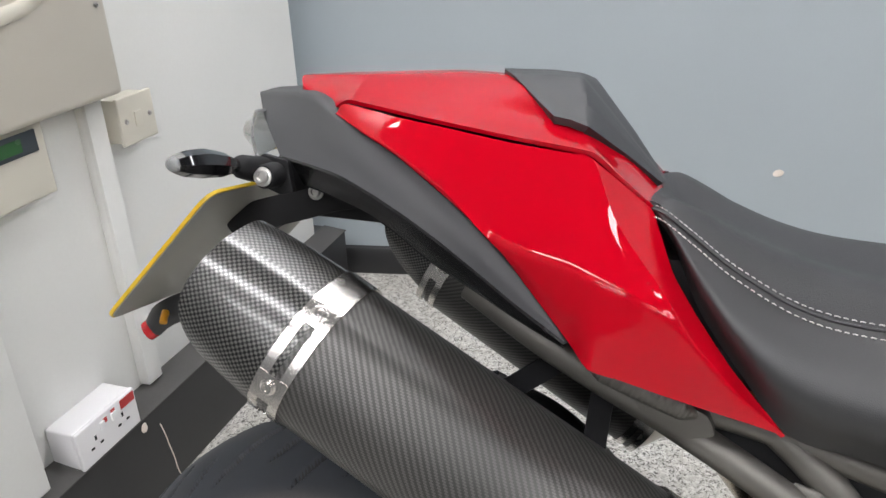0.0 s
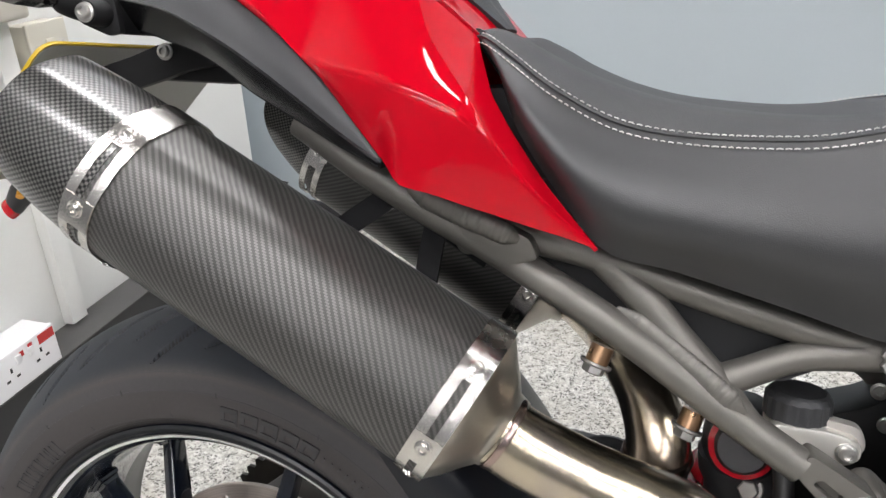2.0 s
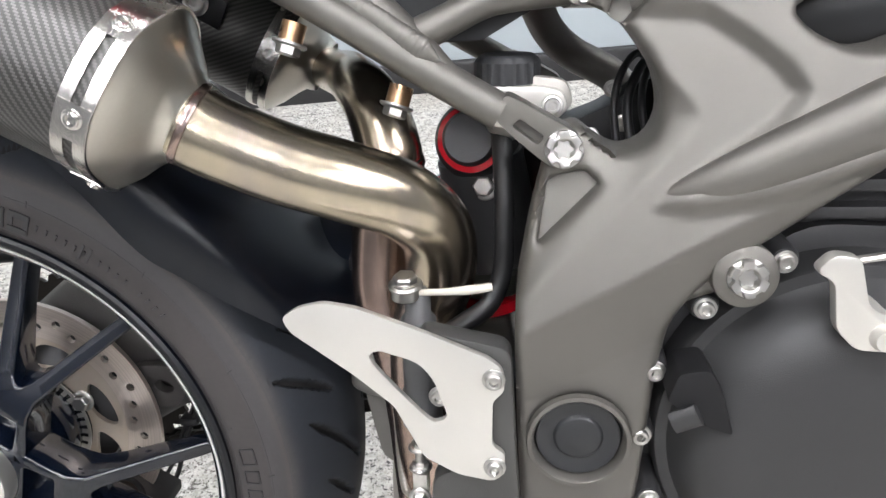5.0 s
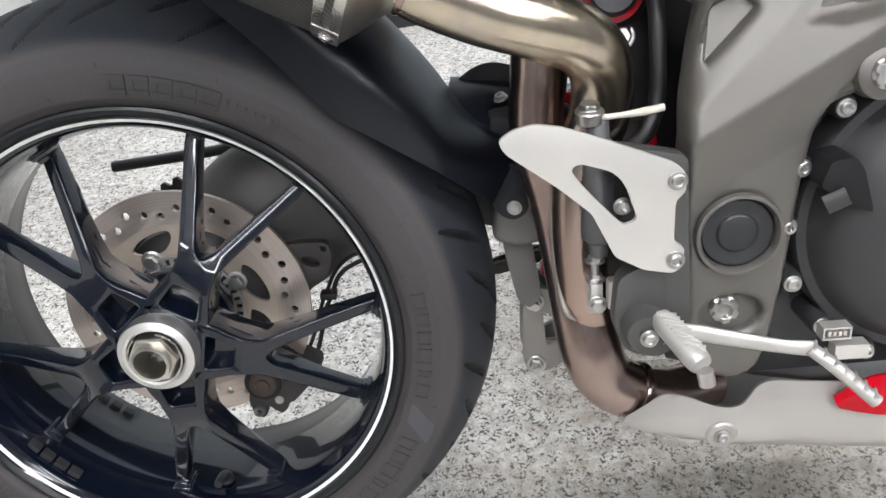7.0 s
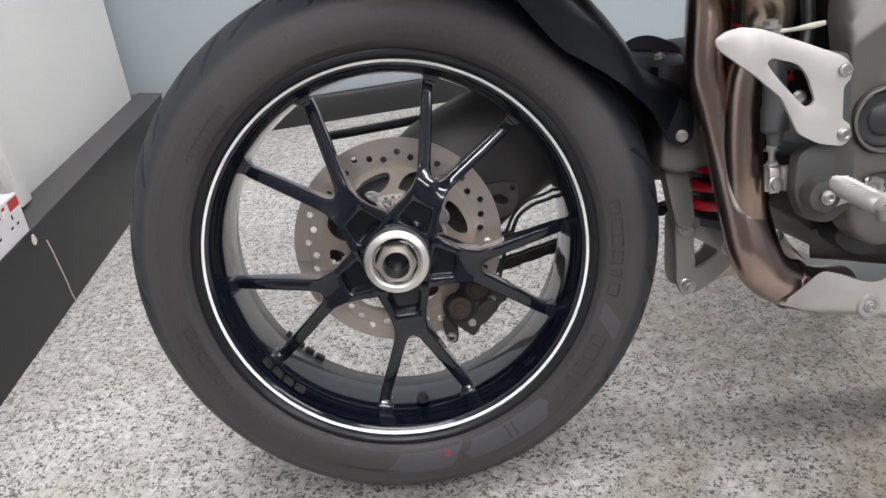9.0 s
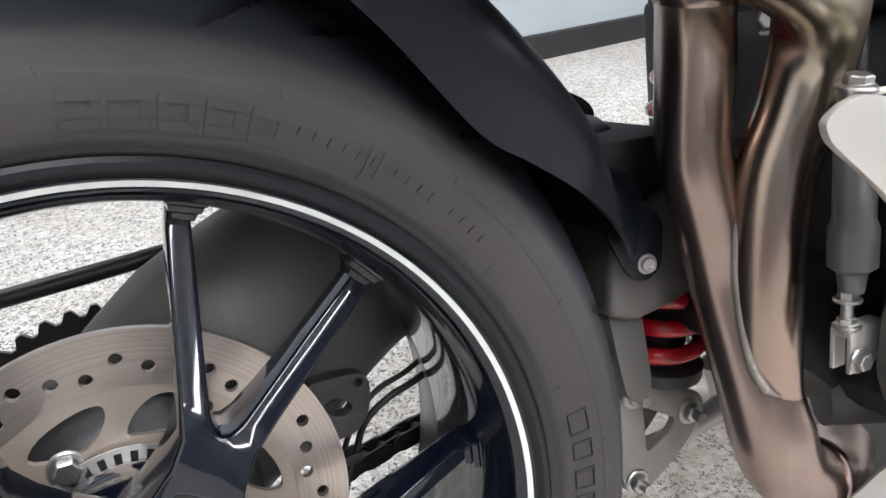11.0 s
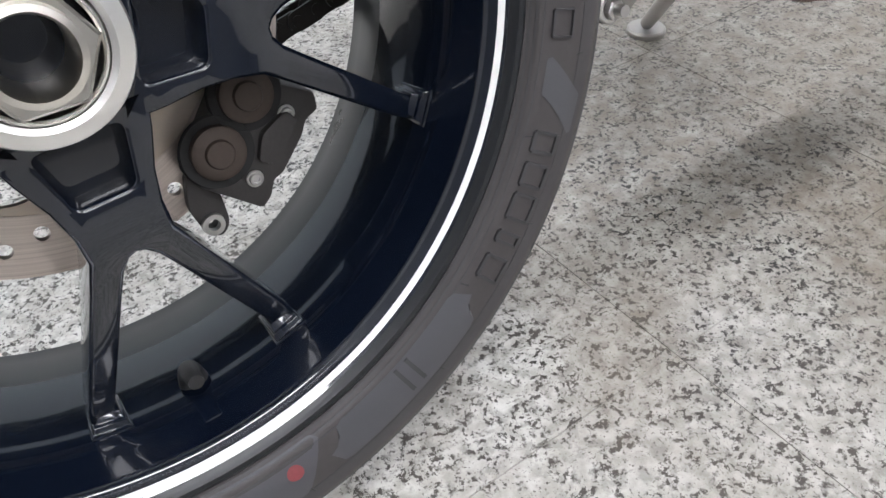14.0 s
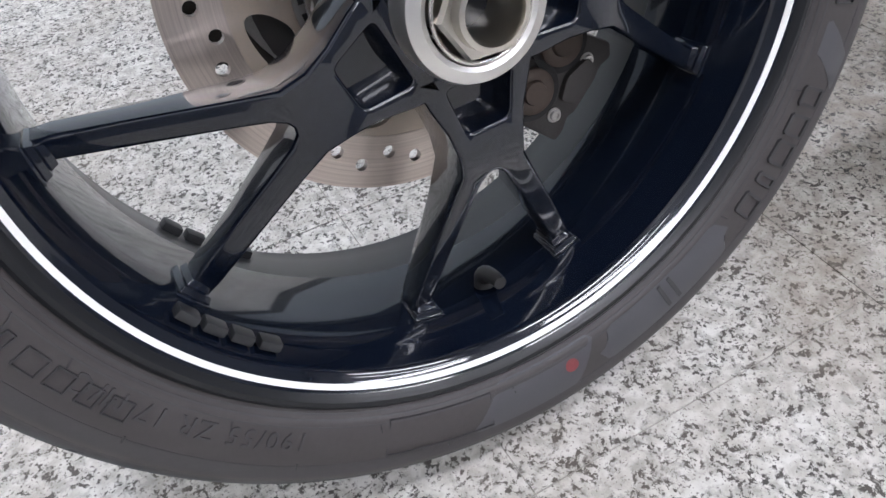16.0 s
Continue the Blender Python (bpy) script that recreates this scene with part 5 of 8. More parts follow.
# ---- seat
def seat():
    bottom = [(0.226, -0.092, 0.5580), (0.243, -0.108, 0.5400), (0.262, -0.130, 0.5060), (0.293, -0.141, 0.4680), (0.324, -0.143, 0.4360), (0.367, -0.140, 0.4270), (0.433, -0.138, 0.4110), (0.480, -0.135, 0.3985), (0.507, -0.130, 0.3960), (0.540, -0.122, 0.4160), (0.580, -0.112, 0.4400), (0.650, -0.100, 0.4700)]
    bulge = [(0.2250, -0.094, 0.5610), (0.2385, -0.114, 0.5520), (0.262, -0.138, 0.5240), (0.293, -0.154, 0.4930), (0.330, -0.1600, 0.4710), (0.375, -0.1620, 0.4620), (0.430, -0.1620, 0.4560), (0.475, -0.1600, 0.4520), (0.508, -0.1560, 0.4560), (0.543, -0.1500, 0.4680), (0.585, -0.1400, 0.4880), (0.650, -0.1250, 0.5150)]
    seam = [(0.2230, -0.0950, 0.5610), (0.2345, -0.1070, 0.5600), (0.255, -0.1170, 0.5480), (0.282, -0.1260, 0.5310), (0.322, -0.1320, 0.5130), (0.365, -0.1340, 0.5070), (0.425, -0.1350, 0.5085), (0.462, -0.1340, 0.5150), (0.492, -0.1310, 0.5240), (0.530, -0.1260, 0.5310), (0.585, -0.1170, 0.5400), (0.650, -0.1050, 0.5500)]
    inner = [(0.2240, -0.0720, 0.5670), (0.2400, -0.078, 0.5670), (0.262, -0.080, 0.5580), (0.288, -0.082, 0.5450), (0.325, -0.082, 0.5320), (0.367, -0.082, 0.5240), (0.425, -0.082, 0.5210), (0.462, -0.082, 0.5230), (0.492, -0.082, 0.5270), (0.530, -0.080, 0.5290), (0.585, -0.075, 0.5440), (0.650, -0.065, 0.5600)]
    crown = [(0.2270, 0, 0.5650), (0.2480, 0, 0.5480), (0.268, 0, 0.5440), (0.292, 0, 0.5360), (0.327, 0, 0.5240), (0.368, 0, 0.5150), (0.425, 0, 0.5120), (0.462, 0, 0.5140), (0.492, 0, 0.5190), (0.530, 0, 0.5280), (0.585, 0, 0.5450), (0.650, 0, 0.5620)]
    bm = bmesh.new()
    rows = [bottom, bulge, seam]
    grid(bm, rows, 8, 6)
    grid(bm, [flip(r) for r in reversed(rows)], 8, 6)
    thicken(bm, 0.006)
    s = part("seat", bm, SEAT, BIKE, "black vinyl rider seat with white double stitching", 60)
    bm = bmesh.new()
    block(bm, (0.222, -0.100, 0.470), (0.300, 0.100, 0.530))
    soften(bm, 0.006)
    part("seat_base", bm, MATT_BLACK, s)
    bm = bmesh.new()
    grid(bm, [seam, inner, crown, flip(inner), flip(seam)], 8, 6)
    thicken(bm, 0.006)
    part("seat_top", bm, SEAT_TOP, s, "finely perforated top cover", 60)
    bm = bmesh.new()
    rear = [bottom[0], bulge[0], seam[0], inner[0], crown[0]]
    full = rear + flip(list(reversed(rear[:-1])))
    base = [(0.275, y * 0.9, 0.49) for x, y, z in full]
    grid(bm, [full, base], 4, 1)
    part("seat_back", bm, SEAT, s)
    # seam roll and two rows of thread
    for sgn in (1, -1):
        line = [Vector(p) for p in spline(seam if sgn == 1 else flip(seam), 48)]
        bm = bmesh.new()
        tube(bm, [p + Vector((0, 0, 0.0006)) for p in line[::8]], 0.0010, 6, 1)
        part("piping", bm, SEAT, s)
        bm = bmesh.new()
        for off_y, off_z in ((-0.0042, -0.0036), (0.0048, 0.0026)):
            i = 0
            while i < len(line) - 1:
                start, d = line[i], 0.0
                j = i
                while j < len(line) - 1 and d < 0.0026:
                    d += (line[j + 1] - line[j]).length
                    j += 1
                o = Vector((0, sgn * off_y, off_z))
                tube(bm, [start + o, (start + line[j]) / 2 + o + Vector((0, -sgn * 0.0003, 0.0004)), line[j] + o], 0.00042, 5, 1)
                gap = 0.0
                while j < len(line) - 1 and gap < 0.0011:
                    gap += (line[j + 1] - line[j]).length
                    j += 1
                i = j
        part("stitching", bm, THREAD, s, "white thread")


seat()


# ---- subframe and main frame
def subframe():
    for sgn in (1, -1):
        f = (lambda p: p) if sgn == 1 else flip
        bm = bmesh.new()
        tube(bm, f([(0.110, -0.124, 0.501), (0.162, -0.131, 0.4725), (0.204, -0.129, 0.4500), (0.257, -0.122, 0.4220), (0.334, -0.126, 0.382), (0.412, -0.133, 0.3355), (0.452, -0.136, 0.3125)]), 0.0112, 20, 6)
        lo = part("subframe_tube", bm, FRAME_WORN, BIKE, "graphite grey painted steel subframe tube")
        # forged lug with a recess
        bm = bmesh.new()
        flat_plate(bm, rounded([(0.4545, 0.3245), (0.4478, 0.3105), (0.4600, 0.2985), (0.4780, 0.2835), (0.4860, 0.2795), (0.4970, 0.2815), (0.5010, 0.2915), (0.4970, 0.3010), (0.4610, 0.3215)], 0.005), sgn * -0.144, sgn * -0.124, [rounded([(0.4580, 0.3060), (0.4628, 0.3105), (0.4775, 0.3000), (0.4735, 0.2945)], 0.0025)])
        soften(bm, 0.002)
        part("lug", bm, FRAME_WORN, lo)
        bm = bmesh.new()
        flat_plate(bm, [(0.456, 0.308), (0.456, 0.304), (0.474, 0.292), (0.480, 0.300), (0.463, 0.312)], sgn * -0.136, sgn * -0.126)
        part("lug_recess", bm, FRAME_WORN, lo)
        bm = bmesh.new()
        tube(bm, f([(0.150, -0.100, 0.487), (0.205, -0.108, 0.457), (0.262, -0.1135, 0.436), (0.316, -0.1135, 0.4255), (0.400, -0.1125, 0.4030), (0.450, -0.111, 0.3915), (0.492, -0.110, 0.3835)]), 0.0100, 20, 6)
        hi = part("subframe_tube", bm, FRAME_WORN, BIKE, "graphite grey painted steel subframe tube under the seat")
        bm = bmesh.new()
        tube(bm, f([(0.318, -0.1135, 0.4250), (0.345, -0.1160, 0.4050), (0.372, -0.1205, 0.3790), (0.398, -0.1275, 0.3540), (0.420, -0.1330, 0.3320)]), 0.01, 18, 5, radii=[0.0095, 0.0118, 0.0108, 0.0115, 0.0095])
        part("strut", bm, FRAME_WORN, hi)
        bm = bmesh.new()
        tube(bm, f([(0.392, -0.1260, 0.3520), (0.418, -0.1210, 0.3640), (0.446, -0.1155, 0.3760), (0.490, -0.1100, 0.3830)]), 0.01, 18, 5, radii=[0.0110, 0.0100, 0.0095, 0.0120])
        part("strut", bm, FRAME_WORN, hi)
        # scaled weld beads
        for line, w in (([(0.3330, -0.1235, 0.3950), (0.3540, -0.1275, 0.3830), (0.3780, -0.1325, 0.3680), (0.3990, -0.1375, 0.3545), (0.4160, -0.1400, 0.3430)], 0.0078), ([(0.1960, -0.1440, 0.4640), (0.2150, -0.1440, 0.4570), (0.2330, -0.1420, 0.4500), (0.2530, -0.1390, 0.4425), (0.2700, -0.1340, 0.4350)], 0.0078)):
            bm = bmesh.new()
            bead(bm, f(line), w, 0.0036, ((0, 1, 0), 0.56), 20)
            part("weld_bead", bm, FRAME_WORN, lo, "ridged weld bead", 60)
        bm = bmesh.new()
        flat_plate(bm, rounded([(0.186, 0.466), (0.196, 0.470), (0.240, 0.452), (0.276, 0.437), (0.282, 0.424), (0.262, 0.418), (0.215, 0.444)], 0.004), sgn * -0.136, sgn * -0.122)
        soften(bm, 0.003)
        part("gusset", bm, FRAME_WORN, lo)
        # hanger bolts under the tube
        for p in ((0.325, -0.117, 0.362), (0.3875, -0.107, 0.3215)):
            bm = bmesh.new()
            p = Vector(f([p])[0])
            d = Vector((-0.28, -0.25 * sgn, -0.92)).normalized()
            tube(bm, [p - d * 0.004, p + d * 0.008], 0.0078, 16, 1)
            sp = part("spacer", bm, COPPER, lo, "copper-tinted spacer")
            placed("bolt", HEX_BOLT, lo, facing(p + d * 0.008, d))
        bm = bmesh.new()
        pan = [(0.200, 0.452), (0.262, 0.446), (0.320, 0.436), (0.405, 0.414), (0.485, 0.392), (0.486, 0.378), (0.440, 0.352), (0.400, 0.350), (0.330, 0.382), (0.257, 0.420)]
        flat_plate(bm, pan, sgn * -0.100, sgn * -0.092)
        part("inner_panel", bm, BLACK_SATIN, hi, "black plastic infill panel")
    bm = bmesh.new()
    block(bm, (0.21, -0.095, 0.44), (0.50, 0.095, 0.475))
    soften(bm, 0.01)
    part("seat_tray", bm, BLACK_SATIN, BIKE, "black plastic tray under the seat")


subframe()

CREASE_A, CREASE_B = Vector((0.4599, 0.1827)), Vector((0.5453, 0.2322))


def frame_depth(x, z):
    """How far the casting leans inwards above its crease line."""
    d = (CREASE_B - CREASE_A).normalized()
    n = Vector((-d.y, d.x))
    h = n.dot(Vector((x, z)) - CREASE_A)
    return 0.34 * h if h > 0 else min(0.012, -0.26 * h)


SEGMENTS = {}


def line_distance(p, pts, closed=False):
    key = (id(pts), closed)
    if key not in SEGMENTS:
        q = np.array([tuple(v) for v in pts])
        a = q if closed else q[:-1]
        d = (np.roll(q, -1, axis=0) - q) if closed else q[1:] - q[:-1]
        SEGMENTS[key] = (a, d, np.maximum((d * d).sum(1), 1e-14), pts)
    a, d, l, _ = SEGMENTS[key]
    v = np.array((p.x, p.y)) - a
    t = np.clip((v * d).sum(1) / l, 0, 1)[:, None]
    w = v - d * t
    return float(np.sqrt((w * w).sum(1).min()))


def inside(p, poly):
    c = False
    j = len(poly) - 1
    for i in range(len(poly)):
        (xi, zi), (xj, zj) = poly[i], poly[j]
        if (zi > p.y) != (zj > p.y) and p.x < (xj - xi) * (p.y - zi) / (zj - zi) + xi:
            c = not c
        j = i
    return c


RISE = [(0.546, 0.404), (0.533, 0.385), (0.521, 0.366), (0.563, 0.363), (0.583, 0.350), (0.601, 0.336), (0.608, 0.326), (0.600, 0.313), (0.572, 0.293), (0.543, 0.270), (0.536, 0.262), (0.560, 0.258), (0.600, 0.266), (0.680, 0.296)]
TURN = [(0.506, 0.366), (0.522, 0.349), (0.537, 0.333), (0.540, 0.324), (0.537, 0.312), (0.526, 0.294), (0.516, 0.289), (0.506, 0.297), (0.496, 0.306), (0.483, 0.299), (0.477, 0.284), (0.468, 0.250), (0.4605, 0.210)]
FOLD = [(0.514, 0.362), (0.538, 0.338), (0.556, 0.322), (0.563, 0.313), (0.558, 0.303), (0.542, 0.284), (0.515, 0.2535), (0.487, 0.2275), (0.459, 0.2015)]


def relief(p):
    """Height of the cast face over its plain plane: a raised fork and a turned-in edge."""
    up = 0.0
    fork = RISE + [(0.80, 0.30), (0.80, 0.50), (0.56, 0.50)]
    d = line_distance(p, RISE)
    if inside(p, fork):
        up += 0.0065 * min(1.0, d / 0.009)
    if inside(p, TURN + FOLD[::-1]):
        a, b_ = line_distance(p, TURN), line_distance(p, FOLD)
        up -= 0.009 * b_ / (a + b_ + 1e-6)
    return up


def casting(outline, holes, y0=-0.175, y1=-0.135, cell=0.0030, edge=0.006):
    """A cast plate whose face follows relief() and rolls over at its edges."""
    loops = [outline] + list(holes)
    pts, cons = [], []
    for loop in loops:
        # steps no longer than a cell
        dense = []
        for (xa, za), (xb, zb) in zip(loop, loop[1:] + loop[:1]):
            n = max(1, int(math.hypot(xb - xa, zb - za) / cell))
            dense += [(xa + (xb - xa) * k / n, za + (zb - za) * k / n) for k in range(n)]
        s = len(pts)
        pts += [Vector(q) for q in dense]
        cons += [(s + i, s + (i + 1) % len(dense)) for i in range(len(dense))]
    xs, zs = [q[0] for q in outline], [q[1] for q in outline]
    nx, nz = int((max(xs) - min(xs)) / cell), int((max(zs) - min(zs)) / cell)
    for i in range(nx + 1):
        for j in range(nz + 1):
            p = Vector((min(xs) + (i + 0.5 * (j % 2)) * cell, min(zs) + j * cell))
            if inside(p, outline) and not any(inside(p, h) for h in holes):
                if min(line_distance(p, l, True) for l in loops) > cell * 0.4:
                    pts.append(p)
    out, _, tris = delaunay_2d_cdt(pts, cons, [], 0, 1e-7)[:3]
    bm = bmesh.new()
    vs = []
    for p in out:
        d = min(line_distance(p, l, True) for l in loops)
        roll = 0.0 if d >= edge else edge * (1 - math.sqrt(max(0.0, 1 - (1 - d / edge) ** 2)))
        vs.append(bm.verts.new((p.x, y0 - relief(p) + 0.8 * roll, p.y)))
    for t in tris:
        c = sum((out[i] for i in t), Vector((0, 0))) / 3
        if inside(c, outline) and not any(inside(c, h) for h in holes):
            bm.faces.new([vs[i] for i in t])
    for v in [v for v in bm.verts if not v.link_faces]:
        bm.verts.remove(v)
    rim = [e for e in bm.edges if len(e.link_faces) == 1]
    ex = bmesh.ops.extrude_edge_only(bm, edges=rim)
    for g in ex["geom"]:
        if isinstance(g, bmesh.types.BMVert):
            g.co.y = y1
    for v in bm.verts:
        v.co.y += frame_depth(v.co.x, v.co.z)
    return bm


def main_frame():
    line = [(0.484, 0.389), (0.492, 0.397), (0.508, 0.398), (0.522, 0.391), (0.543, 0.385), (0.566, 0.398), (0.620, 0.417), (0.720, 0.460), (0.770, 0.440), (0.740, 0.350), (0.660, 0.286), (0.634, 0.267), (0.596, 0.238), (0.567, 0.213), (0.553, 0.190),
            (0.547, 0.155), (0.5435, 0.110), (0.5400, 0.070), (0.5320, 0.010), (0.5240, -0.014), (0.5080, -0.023), (0.4900, -0.020), (0.4720, -0.002), (0.4660, 0.022), (0.4620, 0.100), (0.4600, 0.176), (0.4610, 0.207), (0.4690, 0.250), (0.4780, 0.284), (0.4830, 0.299), (0.4960, 0.306), (0.5060, 0.297),
            (0.5220, 0.2885), (0.5380, 0.2960), (0.5450, 0.3120), (0.5410, 0.3350), (0.5220, 0.3620), (0.5020, 0.3720), (0.4880, 0.3760)]
    hole = smooth2([(0.609, 0.369), (0.640, 0.380), (0.690, 0.392), (0.690, 0.372), (0.655, 0.348), (0.625, 0.352)], 4)
    pocket = rounded([(0.4735, 0.2360), (0.4790, 0.2720), (0.4850, 0.2760), (0.5000, 0.2800), (0.5095, 0.2720)], 0.003)
    small = rounded([(0.5130, 0.3660), (0.5170, 0.3820), (0.5350, 0.3760), (0.5220, 0.3600)], 0.004)
    cap = [(0.5005 + 0.0285 * math.cos(a), 0.1090 + 0.0285 * math.sin(a)) for a in [2 * math.pi * k / 36 for k in range(36)]]
    recess = [(0.5010 + 0.024 * math.cos(a), 0.0380 + 0.0165 * math.sin(a)) for a in [2 * math.pi * k / 28 for k in range(28)]]
    bm = casting(rounded(line, 0.010, 3), [hole, pocket, small, cap, recess])
    fr = part("main_frame", bm, FRAME, BIKE, "graphite grey cast frame with swept spars", 70)
    for pts, yy in ((pocket, -0.160), (small, -0.156)):
        bm = bmesh.new()
        cx, cz = sum(p[0] for p in pts) / len(pts), sum(p[1] for p in pts) / len(pts)
        flat_plate(bm, [(cx + (x - cx) * 1.03, cz + (z - cz) * 1.03) for x, z in pts], yy, yy + 0.006)
        for v in bm.verts:
            v.co.y += frame_depth(v.co.x, v.co.z)
        part("pocket_floor", bm, FRAME_WORN, fr)
    # swept spars standing proud of the casting
    def ridge(pts, radii, f=0.7):
        bm = bmesh.new()
        tube(bm, [(x, -0.173 + frame_depth(x, z) + o, z) for x, z, o in pts], 0.01, 22, 7, radii=radii, flat=((0, 1, 0), f))
        part("frame_spar", bm, FRAME, fr, "", 60)
    ridge([(0.527, 0.3700, 0.010), (0.545, 0.3790, 0.004), (0.572, 0.3905, -0.001), (0.620, 0.4060, -0.003), (0.720, 0.4400, -0.003)], [0.003, 0.0095, 0.0150, 0.0190, 0.0220], 0.8)
    ridge([(0.538, 0.2630, 0.004), (0.560, 0.2720, 0.0), (0.590, 0.2850, -0.003), (0.650, 0.3130, -0.003), (0.730, 0.3500, -0.003)], [0.003, 0.0100, 0.0150, 0.0195, 0.0220], 0.75)
    ridge([(0.545, 0.3600, 0.006), (0.575, 0.3640, 0.003), (0.592, 0.3520, 0.002), (0.606, 0.3330, 0.002), (0.598, 0.3120, 0.003), (0.570, 0.2920, 0.006)], [0.003, 0.005, 0.006, 0.0065, 0.005, 0.002], 0.6)
    # bolts
    for (x, y, z) in ((0.4985, -0.113, 0.3825), (0.4885, -0.141, 0.2925)):
        placed("frame_bolt", STAR_BOLT, fr, facing((x, y - 0.004, z), (0, -1, 0.15)))
    bm = bmesh.new()
    lathe(bm, [(0.0, 0.006), (0.0155, 0.006), (0.0185, 0.004), (0.019, 0.0), (0.019, -0.014), (0.016, -0.014)], 40, axis="z")
    o = part("engine_mount", bm, FRAME, fr, "round engine mount with bolt")
    o.matrix_local = facing((0.591, -0.168, 0.2235), (0, -1, 0.1))
    placed("frame_bolt", STAR_BOLT, fr, facing((0.591, -0.1725, 0.2240), (0, -1, 0.1)))
    bm = bmesh.new()
    tube(bm, [(0.545, -0.150, 0.205), (0.575, -0.152, 0.218), (0.594, -0.152, 0.224)], 0.012, 12, 3)
    part("mount_lug", bm, FRAME, fr)
    # swingarm pivot cap in its bore
    bm = bmesh.new()
    lathe(bm, [(0.0, -0.165), (0.0135, -0.165), (0.0150, -0.1640), (0.0160, -0.1625), (0.0200, -0.1620), (0.0240, -0.1642), (0.0265, -0.1640), (0.0280, -0.160), (0.0285, -0.132)], 48, (0.5005, 0, 0.1090))
    part("pivot_cap", bm, BLACK_SATIN, fr, "black rubber pivot cap")
    bm = bmesh.new()
    lathe(bm, [(0.0285, -0.142), (0.0285, -0.1685), (0.0300, -0.1705), (0.0325, -0.1700), (0.0335, -0.1660)], 48, (0.5005, 0, 0.1090))
    part("bore_rim", bm, FRAME, fr)
    bm = bmesh.new()
    flat_plate(bm, [(0.5010 + 0.027 * math.cos(a), 0.0380 + 0.019 * math.sin(a)) for a in [2 * math.pi * k / 28 for k in range(28)]], -0.152, -0.142)
    part("pocket_floor", bm, FRAME_WORN, fr)
    placed("frame_bolt", STAR_BOLT, fr, facing((0.4965, -0.1525, 0.0400), (0, -1, 0.05)))
    # far spar, dark inside
    bm = bmesh.new()
    tube(bm, flip([(0.500, -0.110, 0.380), (0.560, -0.140, 0.380), (0.640, -0.150, 0.395), (0.730, -0.150, 0.43)]), 0.02, 14, 4)
    part("frame_spar", bm, FRAME, fr)


main_frame()


